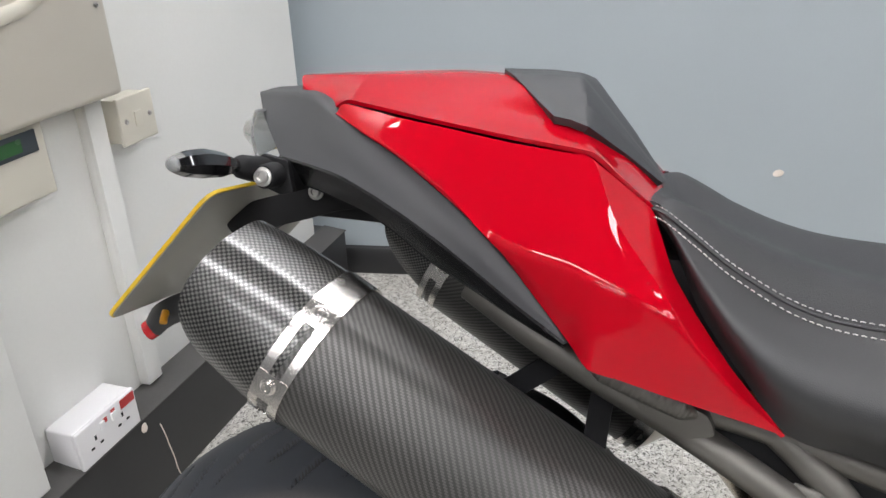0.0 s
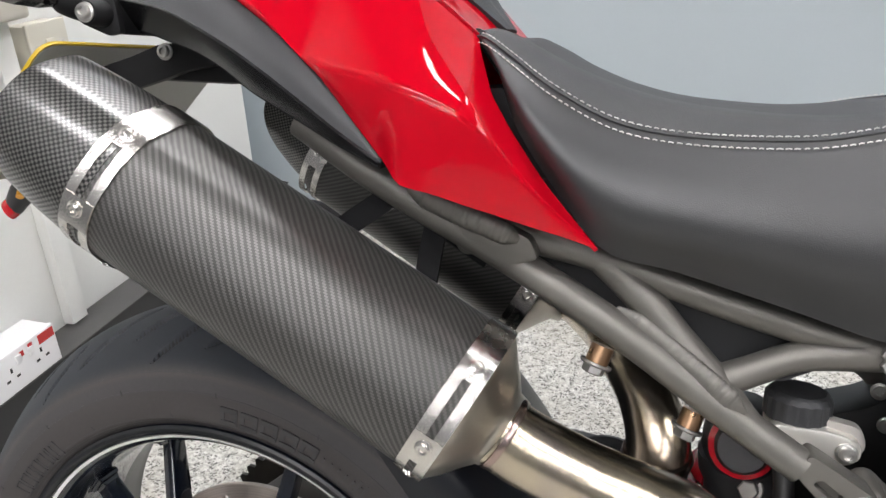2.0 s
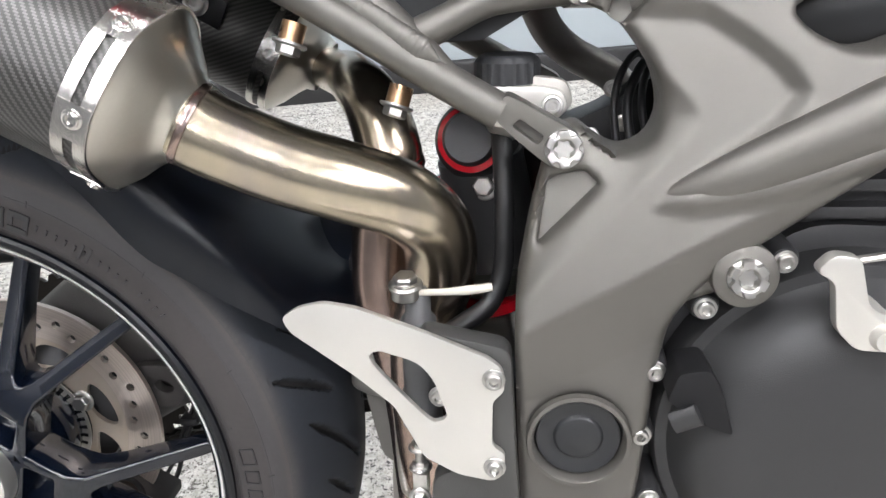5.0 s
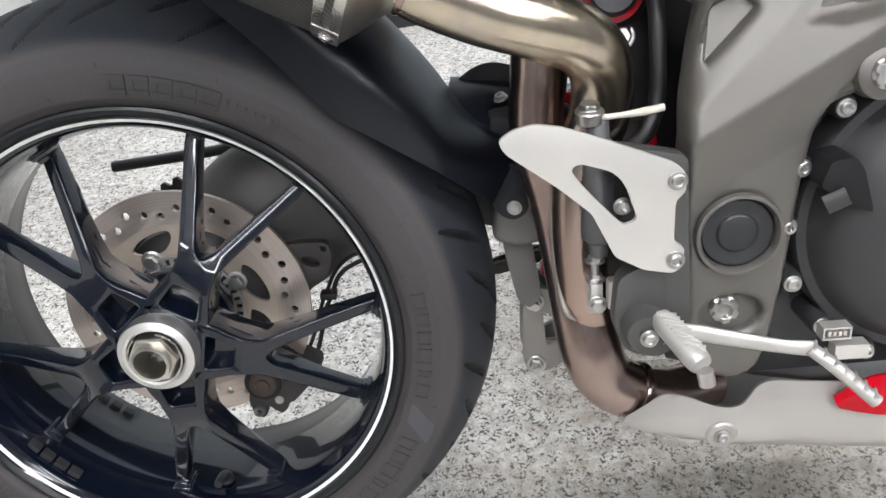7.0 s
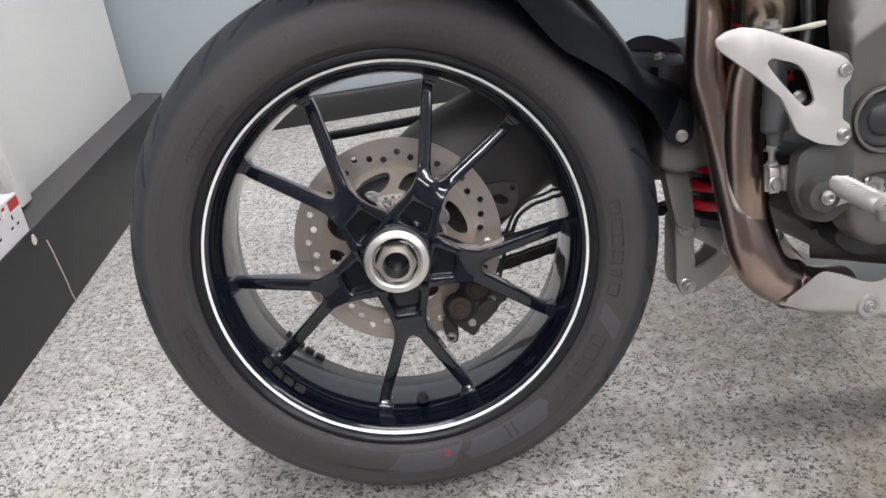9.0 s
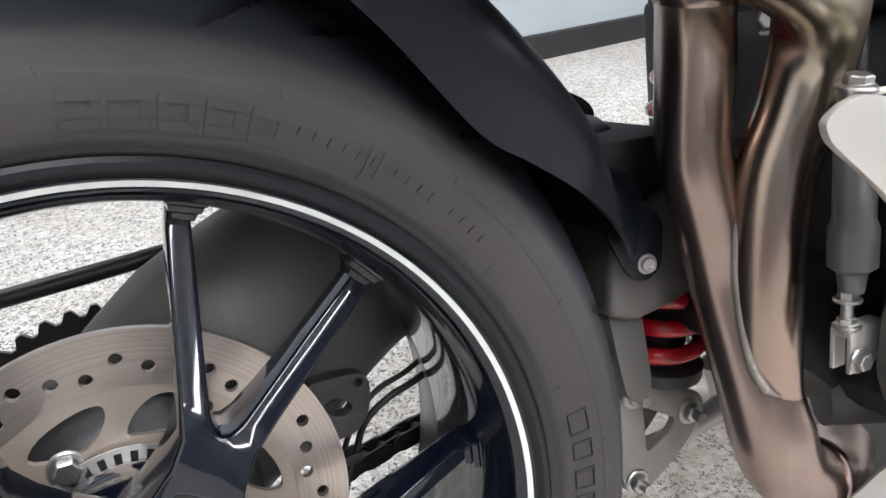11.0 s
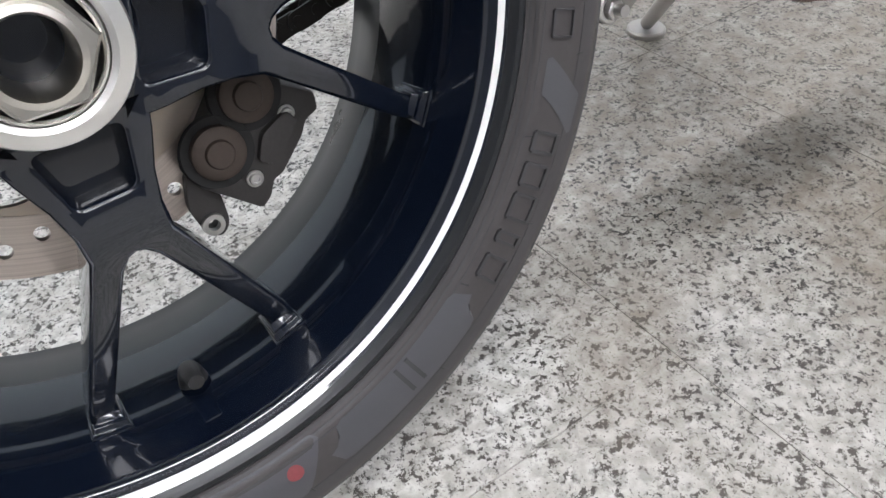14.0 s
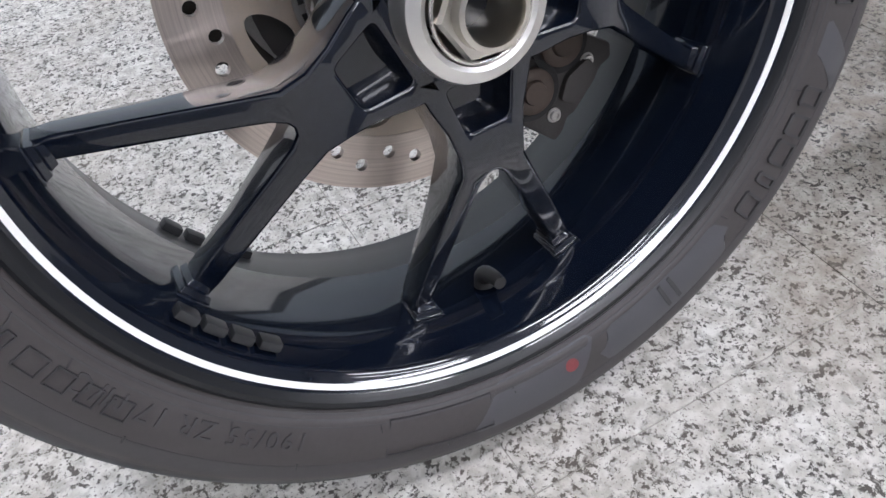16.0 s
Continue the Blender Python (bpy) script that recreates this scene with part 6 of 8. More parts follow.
# ---- exhaust pipes
def pipes():
    bm = bmesh.new()
    tube(bm, [(0.2660, -0.1590, 0.3150), (0.2850, -0.1560, 0.3030), (0.3200, -0.1490, 0.2860), (0.3580, -0.1420, 0.2720), (0.3905, -0.1290, 0.2560), (0.4080, -0.1120, 0.2300), (0.4080, -0.1020, 0.1950), (0.3950, -0.0970, 0.1550), (0.3910, -0.0950, 0.1050), (0.3925, -0.0925, 0.0580), (0.3955, -0.0895, 0.0150), (0.4010, -0.0900, -0.0150)], 0.0252, 28, 6, radii=[0.0252, 0.0252, 0.0252, 0.0252, 0.0252, 0.0250, 0.0245, 0.0235, 0.0228, 0.0228, 0.0228, 0.0220])
    p = part("exhaust_pipe", bm, HEAT, BIKE, "straw-coloured heat-tinted steel exhaust pipe")
    bm = bmesh.new()
    lathe(bm, [(0.0250, -0.003), (0.0262, -0.0022), (0.0266, 0.0), (0.0262, 0.0022), (0.0250, 0.003)], 32, axis="z")
    o = part("weld_ring", bm, HEAT_LOW, p)
    o.matrix_local = facing((0.2700, -0.1580, 0.3125), (0.85, 0.12, -0.5))
    bm = bmesh.new()
    tube(bm, [(0.2700, 0.158, 0.3120), (0.2900, 0.130, 0.3080), (0.3120, 0.075, 0.3120), (0.3340, 0.010, 0.3140), (0.3560, -0.035, 0.3020), (0.3690, -0.0560, 0.2720), (0.3660, -0.0620, 0.2350), (0.3610, -0.0640, 0.1750), (0.3705, -0.0660, 0.1300), (0.3785, -0.0680, 0.0900), (0.3840, -0.0730, 0.0600), (0.3930, -0.0840, 0.0100), (0.4000, -0.0900, -0.0270), (0.4120, -0.0920, -0.0560), (0.4380, -0.0910, -0.0760), (0.4720, -0.0820, -0.0890), (0.5200, -0.0500, -0.1000)], 0.0258, 28, 6, radii=[0.0205, 0.0205, 0.0205, 0.0208, 0.0220, 0.0240, 0.0245, 0.0235, 0.0228, 0.0225, 0.0235, 0.0270, 0.0285, 0.0275, 0.027, 0.026, 0.025])
    q = part("exhaust_pipe", bm, HEAT_LOW, BIKE, "bronze heat-tinted steel collector pipe")
    # seam weld where the pipes join
    bm = bmesh.new()
    bead(bm, [(0.3775, -0.0870, 0.150), (0.3725, -0.0890, 0.125), (0.3705, -0.0890, 0.100), (0.3712, -0.0905, 0.075), (0.3722, -0.0945, 0.050), (0.3740, -0.0995, 0.032), (0.3775, -0.1060, 0.020), (0.3850, -0.1105, 0.014)], 0.0040, 0.0045)
    part("weld_bead", bm, WELD, q, "rough grey weld bead", 70)
    for pts, r in (((0.3690, -0.0600, 0.2650), 0.0255), ((0.4420, -0.0905, -0.0775), 0.0285)):
        bm = bmesh.new()
        lathe(bm, [(r - 0.003, -0.005), (r, -0.004), (r + 0.0012, 0.0), (r, 0.004), (r - 0.003, 0.005)], 32, axis="z")
        o = part("pipe_collar", bm, HEAT_LOW, q)
        o.matrix_local = facing(pts, (0, -0.2, 1) if pts[2] > 0 else (1, 0.15, -0.45))
    # silencer straps
    for a, b_ in (((0.146, -0.128, 0.432), (0.186, -0.118, 0.462)), ((0.205, -0.128, 0.400), (0.207, -0.115, 0.436))):
        bm = bmesh.new()
        a, b_ = Vector(a), Vector(b_)
        d = (b_ - a).normalized()
        w = Vector((d.z, 0, -d.x)).normalized() * 0.0080
        n = d.cross(w).normalized() * 0.002
        rings = [[bm.verts.new(p + w * i + n * j) for i, j in ((-1, -1), (1, -1), (1, 1), (-1, 1))] for p in (a - d * 0.006, b_ + d * 0.004)]
        ring_faces(bm, rings, True, True, True)
        part("silencer_strap", bm, STRAP, BIKE, "flat black steel silencer strap")
    # bracket with two bolts on the far silencer
    bm = bmesh.new()
    rings = []
    for s in (0.0, 1.0):
        c = can_point(-0.098 + 0.100 * s, 0.0600, 0.012, -1)
        rings.append([bm.verts.new(c + N0 * i * 0.013 + Vector((0, j * 0.002, 0))) for i, j in ((-1, -1), (1, -1), (1, 1), (-1, 1))])
    ring_faces(bm, rings, True, True, True)
    soften(bm, 0.001)
    br = part("silencer_bracket", bm, BLACK_SATIN, BIKE, "black silencer bracket with two bolts")
    big = bolt_mesh(0.0088, 0.006, "socket", CHROME)
    for a in (-0.077, -0.0245):
        placed("bolt", big, br, facing(can_point(a, 0.0625, 0.012, -1), (0, -1, 0.05)))


pipes()


# ---- brake disc, caliper, swingarm and chain inside the wheel
def running_gear():
    yd = 0.003
    bm = bmesh.new()
    circle = lambda r, n=96, c=(0, 0): [(c[0] + r * math.cos(2 * math.pi * k / n), c[1] + r * math.sin(2 * math.pi * k / n)) for k in range(n)]
    holes = [circle(0.0942, 72)]
    for k in range(40):
        rr = (0.1125, 0.1065, 0.1020, 0.1100, 0.1045)[k % 5]
        a = radians(111.5 - 9 * k)
        holes.append(circle(0.0040, 12, (rr * math.cos(a), rr * math.sin(a))))
    flat_plate(bm, circle(0.1272, 120), yd - 0.0026, yd + 0.0026, holes)
    disc = part("brake_disc", bm, DISC, WHEEL_OB, "drilled steel brake disc", 30)
    # carrier with four swept arms
    bm = bmesh.new()
    wins = []
    for k in range(4):
        for shape in ([(0.078, 124), (0.084, 115), (0.0865, 101), (0.086, 92), (0.0785, 91), (0.070, 95), (0.064, 104), (0.068, 117)], [(0.0885, 51), (0.0905, 60), (0.0895, 68), (0.086, 74), (0.077, 80), (0.066, 83.5), (0.0635, 76), (0.068, 61), (0.077, 51)]):
            wins.append(smooth2([(r * math.cos(radians(d + 90 * k)), r * math.sin(radians(d + 90 * k))) for r, d in shape], 3))
    flat_plate(bm, circle(0.0945, 72), yd - 0.0022, yd + 0.0022, [circle(0.047, 48)] + wins)
    part("disc_carrier", bm, DISC_IN, WHEEL_OB, "worn steel disc carrier with rust at its edges", 30)
    for k in range(4):
        a = radians(25 + 90 * k)
        placed("disc_bolt", HEX_BOLT, WHEEL_OB, facing((0.061 * math.cos(a), yd - 0.0022, 0.061 * math.sin(a)), (0, -1, 0)))
    # slotted sensor ring
    bm = bmesh.new()
    slots = []
    for k in range(40):
        a = 2 * math.pi * k / 40
        slots.append([(r * math.cos(a + d / r), r * math.sin(a + d / r)) for r, d in ((0.0495, -0.0019), (0.0495, 0.0019), (0.0575, 0.0022), (0.0575, -0.0022))])
    flat_plate(bm, circle(0.0605, 80), yd - 0.0075, yd - 0.0065, [circle(0.046, 60)] + slots)
    part("sensor_ring", bm, ALU, WHEEL_OB, "slotted sensor ring", 30)
    # added near-black ring stands in for the darkness behind the slots
    bm = bmesh.new()
    lathe(bm, [(0.0455, yd - 0.0045), (0.0590, yd - 0.0045), (0.0590, yd - 0.0025)], 60)
    part("slot_backing", bm, DARK_CASE, WHEEL_OB, "near-black ring added to darken the sensor ring's slots")
    # caliper
    bm = bmesh.new()
    body = rounded([(0.080, -0.0480), (0.0900, -0.0490), (0.1063, -0.0635), (0.1261, -0.0755), (0.1257, -0.0855), (0.1171, -0.0890), (0.1133, -0.0960), (0.0961, -0.1131), (0.0906, -0.1143), (0.0862, -0.1230), (0.0796, -0.1279), (0.0616, -0.1123), (0.0520, -0.1040), (0.0470, -0.0960), (0.0498, -0.0842), (0.0626, -0.0735), (0.0741, -0.0600)], 0.0025)
    flat_plate(bm, body, -0.016, 0.024)
    soften(bm, 0.003, 2)
    cal = part("brake_caliper", bm, CALIPER, BIKE, "dirty dark grey two-piston brake caliper")
    for c in ((0.0890, -0.0640), (0.0660, -0.0880)):
        bm = bmesh.new()
        lathe(bm, [(0.0, -0.0225), (0.0072, -0.0225), (0.0078, -0.0215), (0.0080, -0.0205), (0.0125, -0.0208), (0.0145, -0.0195), (0.0150, -0.0130)], 32, (c[0], 0, c[1]))
        boss = part("piston_boss", bm, RUST, cal, "rust-stained piston boss")
        bm = bmesh.new()
        lathe(bm, [(0.0150, -0.0160), (0.0195, -0.0168), (0.0205, -0.0150)], 32, (c[0], 0, c[1]))
        part("boss_rim", bm, HOLE, boss)
    bm = bmesh.new()
    flat_plate(bm, rounded([(0.090, -0.086), (0.106, -0.078), (0.112, -0.086), (0.094, -0.105), (0.084, -0.100)], 0.003), -0.0205, -0.014)
    soften(bm, 0.0012)
    part("bridge", bm, CALIPER, cal)
    for c in ((0.1070, -0.0810), (0.0800, -0.1090)):
        placed("pad_pin", SOCKET_SMALL, cal, facing((c[0], -0.0165, c[1]), (0, -1, 0)))
    bm = bmesh.new()
    lug = rounded([(0.048, -0.096), (0.062, -0.112), (0.062, -0.132), (0.055, -0.139), (0.047, -0.132), (0.043, -0.116)], 0.005)
    flat_plate(bm, lug, -0.006, 0.004, [circle(0.0035, 14, (0.0525, -0.1290))])
    soften(bm, 0.0015)
    part("mounting_lug", bm, CALIPER, cal)
    bm = bmesh.new()
    lathe(bm, [(0.0034, -0.004), (0.0034, -0.0085), (0.0062, -0.0085), (0.0066, -0.005)], 20, (0.0525, 0, -0.1290))
    part("bush", bm, CHROME, cal)
    # grey tab of the hub carrier with a round eye
    bm = bmesh.new()
    flat_plate(bm, smooth2([(0.100, 0.050), (0.114, 0.057), (0.139, 0.057), (0.150, 0.0545), (0.154, 0.046), (0.152, 0.031), (0.146, 0.020), (0.134, 0.014), (0.112, 0.018)], 4), 0.012, 0.024, [[(0.1310 + 0.0085 * math.cos(a) - 0.003 * math.sin(a), 0.0360 + 0.0065 * math.sin(a)) for a in [2 * math.pi * k / 20 for k in range(20)]], circle(0.003, 12, (0.1465, 0.0495))])
    soften(bm, 0.002)
    part("carrier_tab", bm, CALIPER, BIKE, "grey cast hub carrier tab")
    bm = bmesh.new()
    lathe(bm, [(0.0, 0.004), (0.046, 0.004), (0.062, 0.016), (0.078, 0.024), (0.080, 0.075), (0.0, 0.090)], 48)
    part("hub_carrier", bm, ENGINE, BIKE, "dark eccentric hub carrier")
    # single-sided swingarm: far arm and cross member
    bm = bmesh.new()
    tube(bm, [(0.000, 0.075, 0.004), (0.080, 0.088, 0.058), (0.160, 0.102, 0.098), (0.240, 0.106, 0.108), (0.330, 0.092, 0.090), (0.400, 0.070, 0.075)], 0.05, 24, 6, radii=[0.082, 0.090, 0.082, 0.068, 0.060, 0.058], flat=((0, 1, 0), 0.55))
    arm = part("swingarm", bm, DUSTY, BIKE, "dusty dark cast single-sided swingarm", 60)
    bm = bmesh.new()
    shape = rounded([(0.318, 0.060), (0.326, 0.118), (0.380, 0.142), (0.455, 0.130), (0.460, 0.090), (0.420, 0.066), (0.366, 0.054), (0.340, 0.050)], 0.008)
    flat_plate(bm, shape, -0.026, 0.100)
    soften(bm, 0.008, 3)
    part("cross_member", bm, CAST_SHADE, arm, "grey cast cross member")
    bm = bmesh.new()
    flat_plate(bm, rounded([(0.326, 0.062), (0.356, 0.056), (0.362, 0.010), (0.364, -0.012), (0.352, -0.024), (0.340, -0.014), (0.334, 0.016)], 0.006), -0.012, 0.014)
    soften(bm, 0.003, 2)
    part("link_tab", bm, CAST_SHADE, arm, "grey cast tab down to the linkage")
    # linkage plate
    for y in (0.004, 0.046):
        bm = bmesh.new()
        flat_plate(bm, rounded([(0.346, -0.010), (0.368, -0.008), (0.398, -0.032), (0.424, -0.040), (0.428, -0.060), (0.404, -0.086), (0.372, -0.108), (0.350, -0.110), (0.343, -0.094)], 0.010), y, y + 0.007, [rounded([(0.366, -0.036), (0.398, -0.056), (0.392, -0.066), (0.368, -0.078)], 0.005)])
        soften(bm, 0.001)
        lk = part("linkage_plate", bm, CAST, BIKE, "grey steel suspension linkage plate")
        if y < 0.01:
            for x, z in ((0.3575, -0.0230), (0.3565, -0.0985), (0.4110, -0.0540)):
                placed("link_bolt", HEX_BOLT, lk, facing((x, y - 0.0005, z), (0, -1, 0)))
                bm = bmesh.new()
                tube(bm, [(x, y - 0.016, z), (x, y, z)], 0.0042, 12, 1)
                part("stud", bm, CHROME, lk)
    bm = bmesh.new()
    tube(bm, [(0.354, 0.028, -0.1000), (0.410, 0.030, -0.092), (0.470, 0.030, -0.080)], 0.012, 14, 3, radii=[0.0165, 0.0095, 0.011])
    part("tie_rod", bm, PAN, BIKE, "pale grey suspension tie rod")
    # chain on the far side, with its sprocket
    bm = bmesh.new()
    n = 0
    pts = spline([(-0.060, 0.118, -0.085), (0.000, 0.118, -0.104), (0.060, 0.118, -0.094), (0.140, 0.116, -0.0740), (0.220, 0.114, -0.0540), (0.320, 0.112, -0.030), (0.420, 0.110, -0.004)], 10)
    last = pts[0]
    link_pts = [pts[0]]
    for p in pts[1:]:
        while (p - last).length >= 0.0159:
            last = last + (p - last).normalized() * 0.0159
            link_pts.append(last)
    for i, (a, b_) in enumerate(zip(link_pts, link_pts[1:])):
        off = 0.0085 if i % 2 else 0.0060
        d = (b_ - a).normalized()
        up = Vector((-d.z, 0, d.x))
        for s in (-1, 1):
            outline = []
            for c, base in ((a, 90), (b_, -90)):
                for k in range(7):
                    ang = radians(base + 30 * k)
                    outline.append(c + (d * math.cos(ang) + up * math.sin(ang)) * 0.0072)
            rings = [[bm.verts.new(q + Vector((0, s * off + t, 0))) for q in outline] for t in (-0.0011, 0.0011)]
            ring_faces(bm, rings, True, True, True)
        tube(bm, [a + Vector((0, -0.0105, 0)), a + Vector((0, 0.0105, 0))], 0.0042, 10, 1)
    part("drive_chain", bm, CHAIN, BIKE, "oily black drive chain")
    bm = bmesh.new()
    teeth = 42
    line = []
    for k in range(teeth * 4):
        a = 2 * math.pi * k / (teeth * 4)
        r = (0.105, 0.111, 0.111, 0.105)[k % 4]
        line.append((r * math.cos(a), r * math.sin(a)))
    flat_plate(bm, line, 0.1155, 0.1205, [circle(0.060, 40)])
    part("sprocket", bm, CHAIN, WHEEL_OB, "dark rear sprocket", 30)
    # chain guard rod behind the wheel
    bm = bmesh.new()
    tube(bm, [(-0.094, 0.112, 0.126), (-0.020, 0.112, 0.1315), (0.060, 0.112, 0.1380), (0.130, 0.112, 0.1450), (0.220, 0.112, 0.150)], 0.0062, 12, 3)
    part("chain_guard", bm, BLACK_SATIN, BIKE, "slim black chain guard")
    # brake hose and sensor cable
    for pts, r in (([(0.112, 0.010, -0.090), (0.122, 0.028, -0.070), (0.133, 0.034, -0.034), (0.143, 0.036, -0.014), (0.154, 0.036, 0.008), (0.174, 0.036, 0.021), (0.202, 0.040, 0.028), (0.250, 0.050, 0.050)], 0.0025), ([(0.106, 0.014, -0.080), (0.117, 0.032, -0.060), (0.128, 0.040, -0.030), (0.137, 0.042, -0.012), (0.149, 0.042, 0.010), (0.168, 0.042, 0.026), (0.198, 0.046, 0.034), (0.250, 0.056, 0.060)], 0.0021)):
        bm = bmesh.new()
        tube(bm, pts, r, 10, 6)
        part("brake_hose", bm, HOSE, BIKE, "thin black brake hose")
    bm = bmesh.new()
    block(bm, (0.130, 0.031, -0.019), (0.148, 0.046, -0.011))
    soften(bm, 0.002)
    part("hose_clip", bm, HOSE, BIKE, "black hose clip")


running_gear()


# ---- hugger
def hugger():
    bm = bmesh.new()
    low = [(0.069, -0.102, 0.342), (0.109, -0.103, 0.307), (0.151, -0.104, 0.264), (0.193, -0.104, 0.2125), (0.221, -0.103, 0.1930), (0.254, -0.099, 0.1700), (0.292, -0.080, 0.1380), (0.320, -0.054, 0.1080)]
    top = [(0.083, -0.094, 0.345), (0.140, -0.090, 0.329), (0.180, -0.090, 0.304), (0.2145, -0.088, 0.2720), (0.2430, -0.086, 0.2400), (0.2690, -0.082, 0.2060), (0.2990, -0.060, 0.1630), (0.3430, -0.034, 0.1430)]
    rows = []
    for i, (a, b_) in enumerate(zip(low, top)):
        swell = (0.004, 0.008, 0.013, 0.016, 0.014, 0.009, 0.003, 0.001)[i]
        m = ((a[0] + b_[0]) / 2 + 0.5 * swell, (a[1] + b_[1]) / 2 - swell, (a[2] + b_[2]) / 2 + 0.4 * swell)
        far = 1.0 if i < 6 else 0.8
        c = (b_[0] + 0.008, 0, b_[2] + 0.012)
        rows.append([a, m, b_, ((b_[0] + c[0]) / 2, b_[1] * 0.5, c[2] - 0.001), c, ((b_[0] + c[0]) / 2, 0.05, c[2] - 0.001), (b_[0], 0.097 * far, b_[2]), (m[0], 0.111 * far, m[2]), (a[0], 0.108 * far, a[2])])
    grid(bm, rows, 5, 6)
    thicken(bm, 0.003)
    h = part("hugger", bm, HUGGER, BIKE, "satin black rear wheel hugger", 60)
    bm = bmesh.new()
    flat_plate(bm, rounded([(0.308, 0.126), (0.340, 0.142), (0.356, 0.124), (0.353, 0.092), (0.340, 0.084), (0.326, 0.090)], 0.008), -0.0400, -0.0360)
    soften(bm, 0.001)
    part("mounting_tab", bm, HUGGER, h)
    placed("bolt", SOCKET_BOLT, h, facing((0.3400, -0.0405, 0.0975), (-0.2, -1, 0)))
    bm = bmesh.new()
    rows = [[(0.280, 0.0, 0.186), (0.320, 0.0, 0.168), (0.366, 0.0, 0.160)], [(0.288, 0.05, 0.200), (0.326, 0.05, 0.196), (0.372, 0.05, 0.186)], [(0.288, 0.10, 0.196), (0.326, 0.10, 0.192), (0.372, 0.10, 0.182)]]
    grid(bm, rows, 4, 4)
    thicken(bm, 0.003)
    part("front_lip", bm, HUGGER, h, "", 60)
    bm = bmesh.new()
    flat_plate(bm, smooth2([(0.296, 0.196), (0.303, 0.2045), (0.3187, 0.2120), (0.3355, 0.2130), (0.3540, 0.2070), (0.3720, 0.1960), (0.374, 0.184), (0.340, 0.180), (0.310, 0.186)], 4), 0.060, 0.064)
    part("fin", bm, BLACK_TEX, h)
    bm = bmesh.new()
    block(bm, (0.322, -0.016, 0.116), (0.400, 0.098, 0.178))
    soften(bm, 0.006)
    part("inner_guard", bm, MATT_BLACK, h)
    placed("bolt", SOCKET_BOLT, h, facing((0.336, 0.02, 0.186), (-0.3, -0.3, 1)))


hugger()


# ---- shock absorber, reservoir, hoses
def shock():
    bm = bmesh.new()
    a, b_ = Vector((0.402, 0.030, -0.010)), Vector((0.432, -0.005, 0.235))
    d = (b_ - a).normalized()
    u = d.orthogonal().normalized()
    v = d.cross(u)
    turns, n = 10.5, 260
    path = []
    for k in range(n + 1):
        t = k / n
        ang = 2 * math.pi * turns * t
        path.append(a + (b_ - a) * t + (u * math.cos(ang) + v * math.sin(ang)) * 0.031)
    tube(bm, path, 0.0068, 10, 1)
    s = part("shock_absorber", bm, SPRING, BIKE, "red coil spring shock absorber", 60)
    bm = bmesh.new()
    tube(bm, [a - d * 0.03, b_ + d * 0.02], 0.021, 24, 1)
    part("damper_body", bm, ENGINE, s)
    bm = bmesh.new()
    tube(bm, [a - d * 0.012, a - d * 0.002], 0.038, 28, 1)
    part("spring_seat", bm, ENGINE, s)
    # preload housing with a red ring facing outwards
    m = facing((0.4280, -0.052, 0.2800), (-0.1, -0.96, 0.25))
    for name, prof, mat in (("adjuster", [(0.0, 0.012), (0.017, 0.012), (0.0195, 0.008), (0.0200, -0.06), (0.0, -0.06)], RUST), ("red_ring", [(0.0195, 0.004), (0.0240, 0.003), (0.0245, -0.003), (0.0200, -0.006)], SPRING), ("housing", [(0.0245, -0.006), (0.0290, -0.012), (0.0300, -0.080), (0.0, -0.080)], ENGINE)):
        bm = bmesh.new()
        lathe(bm, prof, 36, axis="z")
        o = part(name, bm, mat if mat is not RUST else ENGINE, s, "red anodised ring" if name == "red_ring" else "")
        o.matrix_local = m
    placed("bolt", HEX_BOLT, s, facing((0.4370, -0.046, 0.2440), (-0.2, -0.95, 0.2)))
    bm = bmesh.new()
    tube(bm, [(0.432, -0.018, 0.262), (0.440, -0.014, 0.215), (0.444, -0.01, 0.17)], 0.03, 20, 3, radii=[0.033, 0.034, 0.030])
    part("upper_mount", bm, ENGINE, s)
    bm = bmesh.new()
    tube(bm, [(0.441, -0.03, 0.172), (0.443, -0.03, 0.158)], 0.026, 24, 1)
    part("chrome_collar", bm, CONE, s)
    bm = bmesh.new()
    tube(bm, [(0.444, -0.03, 0.152), (0.446, -0.03, 0.144)], 0.027, 24, 1)
    part("red_ring", bm, SPRING, s)


shock()


